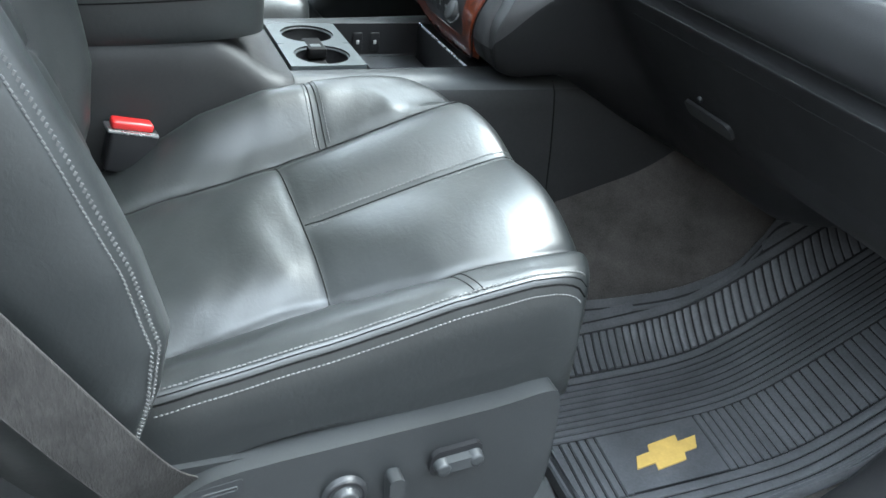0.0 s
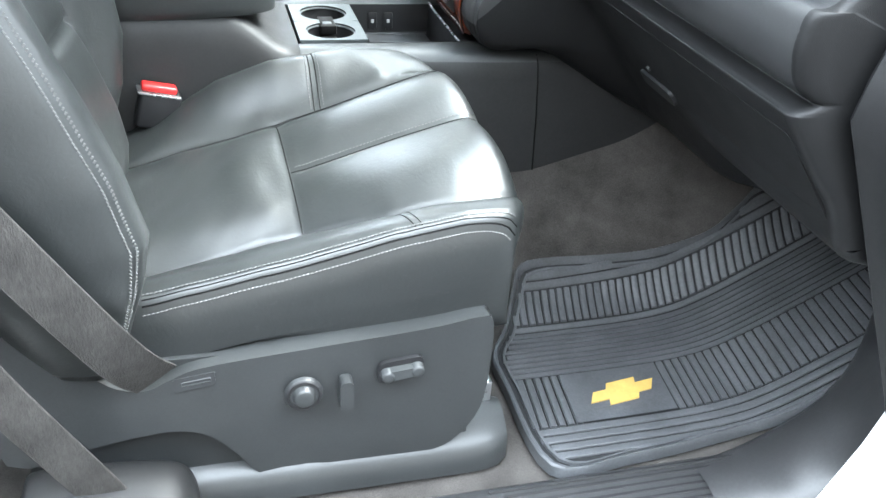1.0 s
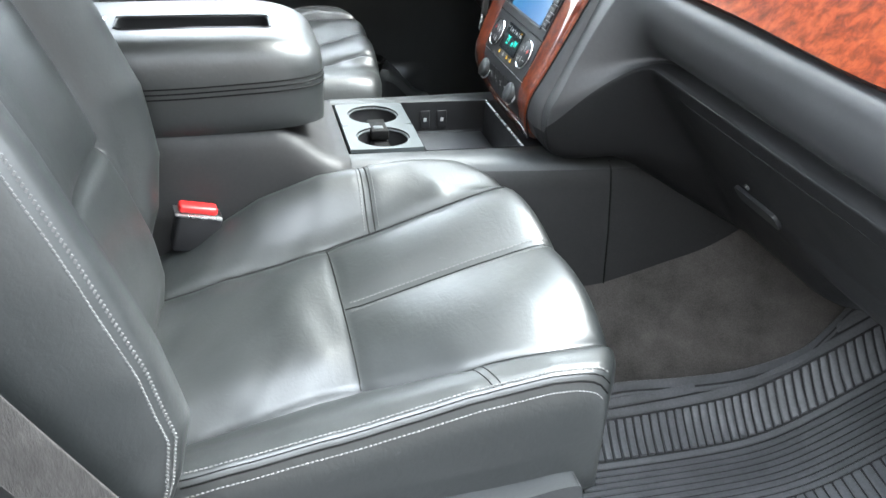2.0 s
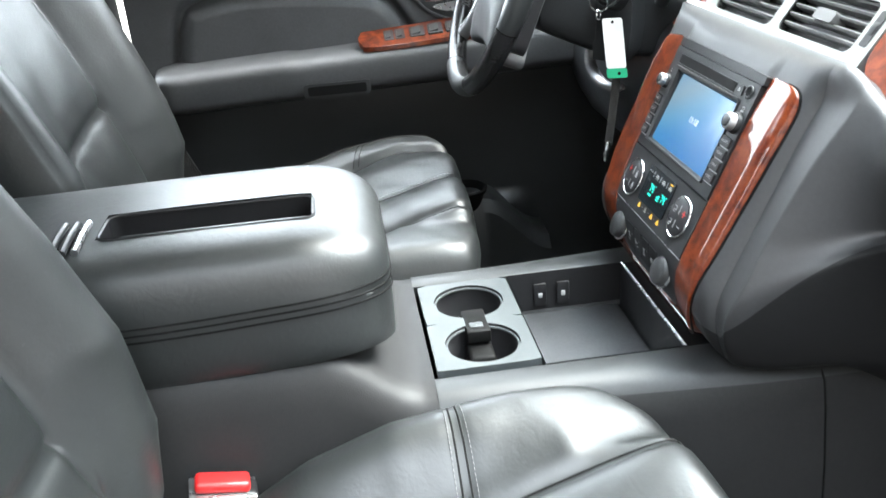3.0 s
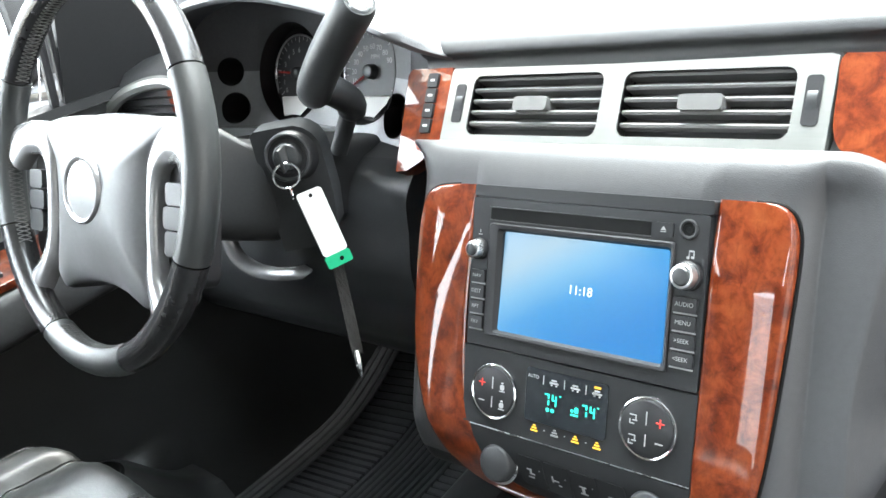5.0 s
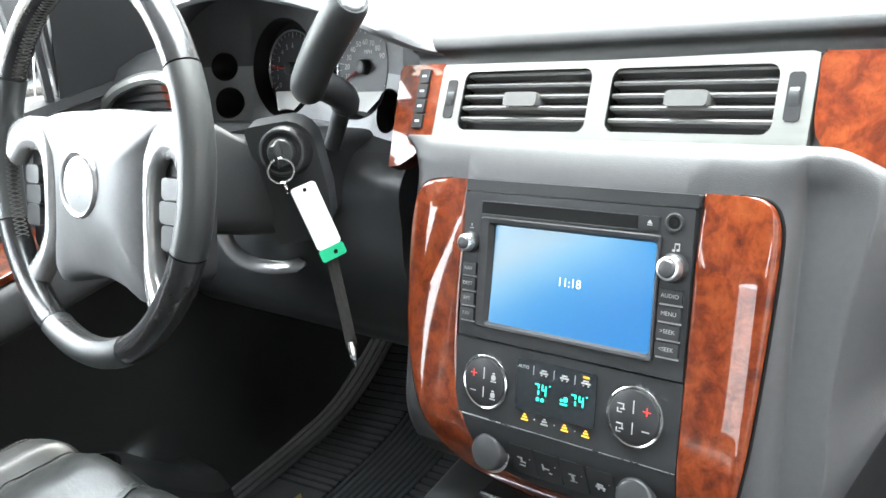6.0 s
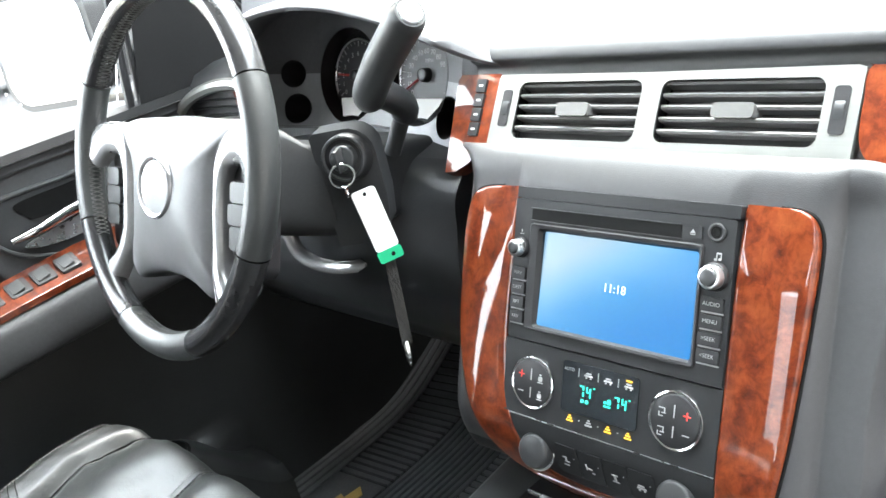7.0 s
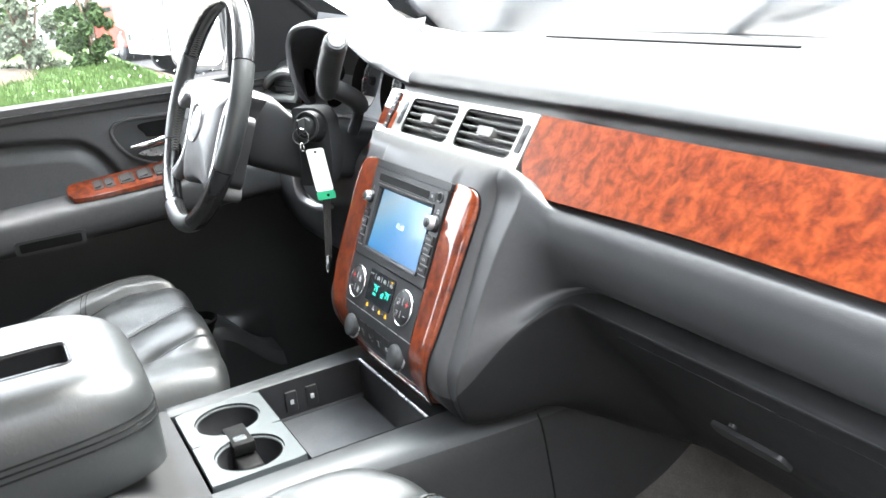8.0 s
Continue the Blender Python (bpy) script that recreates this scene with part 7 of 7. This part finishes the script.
gauge(HOLES[0], 0.0505, 176, ["0", "1", "2", "3", "4", "5", "6"])
gr = gauge(HOLES[1], 0.0505, 206, ["0", "10", "20", "30", "40", "50", "60", "70", "80", "90"])
part("lettering", lettering("MPH", 0.0075, lambda p, q, n: CLU(p - 0.412, q + 0.020, 0.0292 + n)), WHITE_MARK, gr, clean=False)
for small in HOLES[2:]:
    gauge(small, small[2] * 0.8, 120, [])
# outer air vent by the door
bm = bmesh.new()
LV = lambda u, v, n: Vector((0.436 - n - 0.06 * (u - 0.70), u + 0.082, 0.806 + v))
ov = smooth_line([(0.585, 0.020), (0.64, 0.026), (0.72, 0.010), (0.775, -0.020), (0.73, -0.034), (0.64, -0.030), (0.59, -0.024)], 40, True)
tube(bm, [LV(u, v, 0.006) for u, v in ov], 0.009, 8, True)
ring_ = part("outer_vent", bm, BRUSHED, CL, "oval air vent with pale rim")
bm = bmesh.new()
prism(bm, [tuple(p) for p in ov], LV, -0.03, -0.02)
part("vent_back", bm, DEEP_BLACK, ring_)
for k in range(4):
    bm = bmesh.new()
    z = -0.020 + 0.0115 * k
    tube(bm, [LV(u, z - 0.2 * (u - 0.6) * (u - 0.6), -0.004) for u in np.linspace(0.60, 0.745, 6)], 0.0045, 6, flat=0.35)
    part("louvre", bm, SMOOTH_PLASTIC, ring_)
bm = bmesh.new()
rows = []
for y in np.linspace(0.684, 0.872, 24):
    e = blend(0.684, 0.80, y)
    rows.append([Vector((x, y + 1.3 * min(0.07, max(0.0, x - 0.45)) * (1 - e), z - 0.10 * max(0, y - 0.78))) for x, z in ((0.80, 0.855), (0.62, 0.860), (0.50, 0.856), (0.462, 0.846), (0.448, 0.83), (0.444, 0.80), (0.446, 0.765), (0.47, 0.72))])
loft(bm, rows, False)
part("vent_pod", bm, DASH_PAD, CL, angle=60)
bm = bmesh.new()
prism(bm, rrect(0.676, 0.706, -0.040, 0.022, 0.006), lambda u, v, n: Vector((0.447 - n, u, 0.806 + v)), -0.006, 0.004, 0.002)
part("wood_end", bm, WOOD, CL, "short burl wood end panel")

# crescent of pale trim under the column, and pedals
bm = bmesh.new()
tube(bm, smooth_line([(0.372, 0.555, 0.660), (0.368, 0.545, 0.625), (0.372, 0.52, 0.606), (0.380, 0.48, 0.600), (0.390, 0.43, 0.606)], 16), [0.003] + [0.010] * 14 + [0.003], 10, flat=0.6)
solo("knee_trim", bm, SILVER_PLASTIC, "pale curved trim under the steering column", "trim")
for y, w, nm, lb in ((0.42, 0.12, "brake_pedal", "wide black rubber brake pedal on an arm"), (0.28, 0.06, "accelerator_pedal", "black rubber accelerator pedal on an arm")):
    P = thing(nm, (0.86, y, 0.15), lb, "pedal")
    bm = bmesh.new()
    box(bm, (0.86, y, 0.19), (0.02, w, 0.075 if w > 0.1 else 0.16), 0.006, 2, pose(0, 0, 0, 0, -25, 0))
    part("pad", bm, RUBBER, P)
    bm = bmesh.new()
    tube(bm, [(0.87, y, 0.20), (0.95, y, 0.36), (1.0, y, 0.46)], 0.009, 8)
    part("arm", bm, TRIM_BLACK, P)

# ---- outside ----
GZ = -0.62
bm = bmesh.new()
surf(bm, lambda a, b: Vector((-400 + 800 * a, -400 + 800 * b, GZ)), 5, 5)
solo("ground", bm, ASPHALT, "grey asphalt car park surface", "ground", "structure")


bm = bmesh.new()
box(bm, (-18.2, 22.0, GZ + 0.005), (36.0, 40.0, 0.05), 0.01)
solo("pavement", bm, CONCRETE, "pale concrete paving beside the lawn", "pavement", "structure")


def lawn_front(x):
    return float(np.interp(x, [0.0, 0.5, 1.2, 2.2, 2.7, 3.0], [13.2, 12.6, 12.15, 12.55, 13.1, 14.0]))


bm = bmesh.new()
surf(bm, lambda a, b: Vector((3.0 * a, lawn_front(3.0 * a) * (1 - b) + 28 * b, GZ + 0.11 + 0.25 * b + 0.05 * noise.noise(Vector((a * 30, b * 12, 0))))), 60, 30)
solo("lawn", bm, GRASS, "mown green lawn behind a kerb", "grass", "structure")
bm = bmesh.new()
tube(bm, smooth_line([(-0.12, 28, GZ + 0.06), (-0.12, 20, GZ + 0.06), (-0.12, 14.5, GZ + 0.06), (-0.08, 13.3, GZ + 0.06), (0.45, 12.5, GZ + 0.06), (1.2, 12.02, GZ + 0.06), (2.2, 12.4, GZ + 0.06), (2.8, 13.1, GZ + 0.06), (3.08, 14.3, GZ + 0.06), (3.12, 15.5, GZ + 0.06), (3.1, 28, GZ + 0.06)], 60), 0.085, 8)
solo("kerb", bm, KERB_STONE, "weathered brown kerb along the lawn", "kerb", "structure")
bm = bmesh.new()
surf(bm, lambda a, b: Vector((-1.5 + (3.6 - 1.2 * (1 - b)) * a, 16.8 + 5.2 * b, GZ + 0.04 + 0.34 * math.sin(math.pi * min(1.2 * b, 0.5)) * math.sin(math.pi * a) ** 0.5 + 0.03 * noise.noise(Vector((a * 20, b * 16, 3))))), 40, 30)
solo("planting_bed", bm, KERB_STONE, "brown bark-covered planting bed under the shrubs", "planting bed", "structure")
rng = random.Random(4)
bm = bmesh.new()
for k in range(9000):
    x = rng.uniform(0.06, 2.85)
    y = lawn_front(x) + 0.12 + 8 * rng.random() ** 1.5
    h = rng.uniform(0.05, 0.14)
    z = GZ + 0.09 + 0.25 * (y - 12) / 16
    dx, dy = rng.uniform(-0.04, 0.04), rng.uniform(-0.04, 0.04)
    vs = [bm.verts.new((x - 0.012, y, z)), bm.verts.new((x + 0.012, y + 0.01, z)), bm.verts.new((x + dx, y + dy, z + h))]
    bm.faces.new(vs)
solo("grass", bm, GRASS, "short uneven grass blades", "grass", "stuff", clean=False)


def bush(x, y, w, h, material, label, seed):
    r = random.Random(seed)
    root = thing("bush", (x, y, GZ), label, "bush", "bushes")
    b2 = bmesh.new()
    for k in range(7):
        a = r.uniform(0, 6.28)
        q = r.uniform(0.2, 0.6) * w
        tube(b2, smooth_line([(x, y, GZ), (x + 0.4 * q * math.cos(a), y + 0.4 * q * math.sin(a), GZ + 0.4 * h), (x + q * math.cos(a), y + q * math.sin(a), GZ + 0.8 * h)], 6), [0.05, 0.045, 0.04, 0.03, 0.02, 0.01], 6)
    part("trunk", b2, BARK, root)
    b2 = bmesh.new()
    lumps = [(x + max(-0.9, min(0.9, r.gauss(0, 0.45))) * w, y + r.gauss(0, 0.25) * w, GZ + h * r.uniform(0.08, 0.92), r.uniform(0.16, 0.34) * w) for k in range(26)]
    for k in range(5200):
        lx, ly, lz, lr = r.choice(lumps)
        v = Vector((r.gauss(0, 1), r.gauss(0, 1), r.gauss(0, 1))).normalized() * lr * r.uniform(0.65, 1.05)
        p = Vector((lx, ly, max(lz + v.z, GZ + 0.05))) + Vector((v.x, v.y, 0))
        s = r.uniform(0.05, 0.11)
        a, b = Vector((r.gauss(0, 1), r.gauss(0, 1), r.gauss(0, 1))).normalized(), Vector((r.gauss(0, 1), r.gauss(0, 1), r.gauss(0, 0.6))).normalized()
        q = [b2.verts.new(p + a * s), b2.verts.new(p + b * s * 0.5), b2.verts.new(p - a * s), b2.verts.new(p - b * s * 0.5)]
        b2.faces.new(q)
    part("crown", b2, material, root, clean=False)
    return root


bush(2.35, 19.5, 0.62, 2.6, LEAF, "dense leafy green shrub on the lawn", 1)
bush(1.1, 20.2, 0.80, 2.4, PALE_LEAF, "pale silvery shrub with small leaves", 2)
bush(-0.8, 18.6, 0.80, 1.9, LEAF, "dense leafy green shrub on the lawn", 3)
bush(1.2, 26.5, 1.5, 2.6, LEAF, "dense leafy green shrub on the lawn", 5)


def vehicle(x, y, turn, paint, label, tall):
    v = thing("car", (x, y, GZ), label, "car", "parked vehicles")
    m = pose(x, y, GZ, 0, 0, turn)
    L, Wd = (4.6, 1.75) if not tall else (5.4, 1.95)
    H, B = (1.45, 0.85) if not tall else (1.85, 1.15)
    side = [(-L / 2, 0.45), (-L / 2, B * 0.9), (-L / 2 + 0.2, B), (-L * 0.30, B + 0.03), (-L * 0.18, H), (L * 0.20, H), (L * 0.30, B + 0.04), (L / 2 - 0.15, B - 0.08), (L / 2, B * 0.75), (L / 2, 0.4), (L * 0.3, 0.32), (-L * 0.3, 0.32)]
    b2 = bmesh.new()
    rows = []
    for yy, f in ((-Wd / 2, 0.97), (-Wd / 2 * 0.96, 1.0), (0, 1.0), (Wd / 2 * 0.96, 1.0), (Wd / 2, 0.97)):
        rows.append([m @ Vector((p[0] * f, yy * (0.84 if p[1] > B + 0.1 else 1.0), p[1])) for p in side])
    loft(b2, rows, True, True)
    body = part("body", b2, paint, v)
    for yy in (-1, 1):
        b2 = bmesh.new()
        q = [(-L * 0.27, B + 0.06), (-L * 0.17, H - 0.10), (L * 0.18, H - 0.10), (L * 0.26, B + 0.06)]
        prism(b2, q, lambda u, w, n, yy=yy: m @ Vector((u, yy * (Wd / 2 * 0.885 + n), w)), -0.02, 0.02)
        part("side_window", b2, DARK_GLASS, body)
        for xx in (-L * 0.36, L * 0.33):
            b2 = bmesh.new()
            disc(b2, m @ Vector((xx, yy * (Wd / 2 - 0.18), 0.34)), m.to_3x3() @ Vector((0, yy, 0)), 0.34, 0.34, 0.20, 28, 0.03)
            wheel = part("tyre", b2, RUBBER, v)
            b2 = bmesh.new()
            disc(b2, m @ Vector((xx, yy * (Wd / 2 + 0.01), 0.34)), m.to_3x3() @ Vector((0, yy, 0)), 0.21, 0.19, 0.02, 20)
            part("rim", b2, SATIN_CHROME, wheel)
    for end, dy, mt in ((-1, -1, SATIN_CHROME if tall else RED_PLASTIC), (-1, 1, SATIN_CHROME if tall else RED_PLASTIC), (1, -1, SATIN_CHROME), (1, 1, SATIN_CHROME)):
        b2 = bmesh.new()
        prism(b2, rrect(dy * 0.70 - 0.12, dy * 0.70 + 0.12, B * 0.62, B * 0.74, 0.03), lambda u, w, n: m @ Vector((end * (L / 2 + n), u, w)), -0.05, 0.015)
        part("lamp", b2, mt, v)
    b2 = bmesh.new()
    prism(b2, [(-Wd * 0.36, B + 0.09), (Wd * 0.36, B + 0.09), (Wd * 0.33, H - 0.09), (-Wd * 0.33, H - 0.09)], lambda u, w, n: m @ Vector((L * 0.30 - L * 0.10 * (w - B - 0.04) / (H - B - 0.04) + n, u, w)), -0.02, 0.03)
    part("windscreen", b2, DARK_GLASS, body)
    b2 = bmesh.new()
    prism(b2, rrect(-Wd * 0.46, Wd * 0.46, 0.34, 0.50, 0.05), lambda u, w, n: m @ Vector((L / 2 + n, u, w)), -0.1, 0.06, 0.02)
    part("bumper", b2, paint if not tall else SATIN_CHROME, v)
    return v


vehicle(4.15, 24.6, -84, RED_PAINT, "red hatchback parked beyond the lawn", False)
vehicle(5.7, 17.9, 8, WHITE_PAINT, "white pickup-like vehicle parked in the car park", True)
vehicle(-5.2, 38.0, 80, WHITE_PAINT, "white vehicle parked far off across the paving", True)

# the car's own bonnet, wipers and cowl beyond the windscreen
bm = bmesh.new()
surf(bm, lambda a, b: Vector((1.10 + 1.15 * a, -0.85 + 1.70 * b, 0.815 - 0.03 * a * a - 0.06 * (2 * b - 1) ** 2 - 0.05 * a)), 14, 18)
solo("bonnet", bm, WHITE_PAINT, "white painted bonnet beyond the windscreen", "bonnet", "structure")
bm = bmesh.new()
surf(bm, lambda a, b: Vector((0.98 + 0.16 * a - 0.1 * (2 * b - 1) ** 2, -0.80 + 1.60 * b, 0.805 + 0.006 * math.sin(a * 20))), 6, 18)
solo("cowl", bm, TRIM_BLACK, "black cowl grille at the windscreen foot", "trim", "structure")
for arm_line, blade_line in (([(1.0, 0.80, 0.848), (0.96, 0.744, 0.867), (0.823, 0.417, 0.936)], [(0.905, 0.58, 0.898), (0.872, 0.475, 0.911), (0.83, 0.03, 0.932)]),
                             ([(0.975, 0.04, 0.862), (0.927, -0.051, 0.884), (0.836, -0.241, 0.929)], [(0.925, -0.10, 0.885), (0.901, -0.188, 0.897), (0.855, -0.338, 0.920), (0.80, -0.62, 0.946)])):
    W = thing("wiper", arm_line[0], "grey windscreen wiper arm and blade at rest", "wiper", "wipers")
    bm = bmesh.new()
    tube(bm, smooth_line(arm_line, 10), 0.008, 8, flat=0.7)
    part("arm", bm, SEAT_SHELL, W)
    bm = bmesh.new()
    tube(bm, smooth_line(blade_line, 12), 0.006, 6)
    part("blade", bm, RUBBER, W)

# the passenger door stands open beside the camera
PD = thing("door_2", (0.95, -0.98, 0.2), "white passenger door standing wide open", "car door", kind="structure")
dm = pose(0.98, -1.0, 0, 0, 0, -62)
bm = bmesh.new()
rows = []
for u in np.linspace(0, 1.15, 14):
    rows.append([dm @ Vector((u, v, z)) for v, z in ((-0.05, -0.28), (-0.09, 0.1), (-0.09, 0.6), (-0.06, 0.84), (0.04, 0.84), (0.06, 0.6), (0.06, -0.05), (0.02, -0.28))])
loft(bm, rows, True, True)
part("door_body", bm, WHITE_PAINT, PD)
bm = bmesh.new()
prism(bm, rrect(0.05, 1.12, -0.05, 0.82, 0.05), lambda u, v, n: dm @ Vector((u, 0.05 + n, v)), 0.0, 0.03, 0.01)
part("inner_trim", bm, PLASTIC, PD)

# plain wall added behind the camera, out of view, to block low sky light
bm = bmesh.new()
box(bm, (0.0, -8.6, GZ + 4.0), (60.0, 0.4, 8.0))
solo("sky_blocker_wall", bm, BLOCKER_DARK, "plain added wall, out of view, blocking low sky light", "wall", "structure")
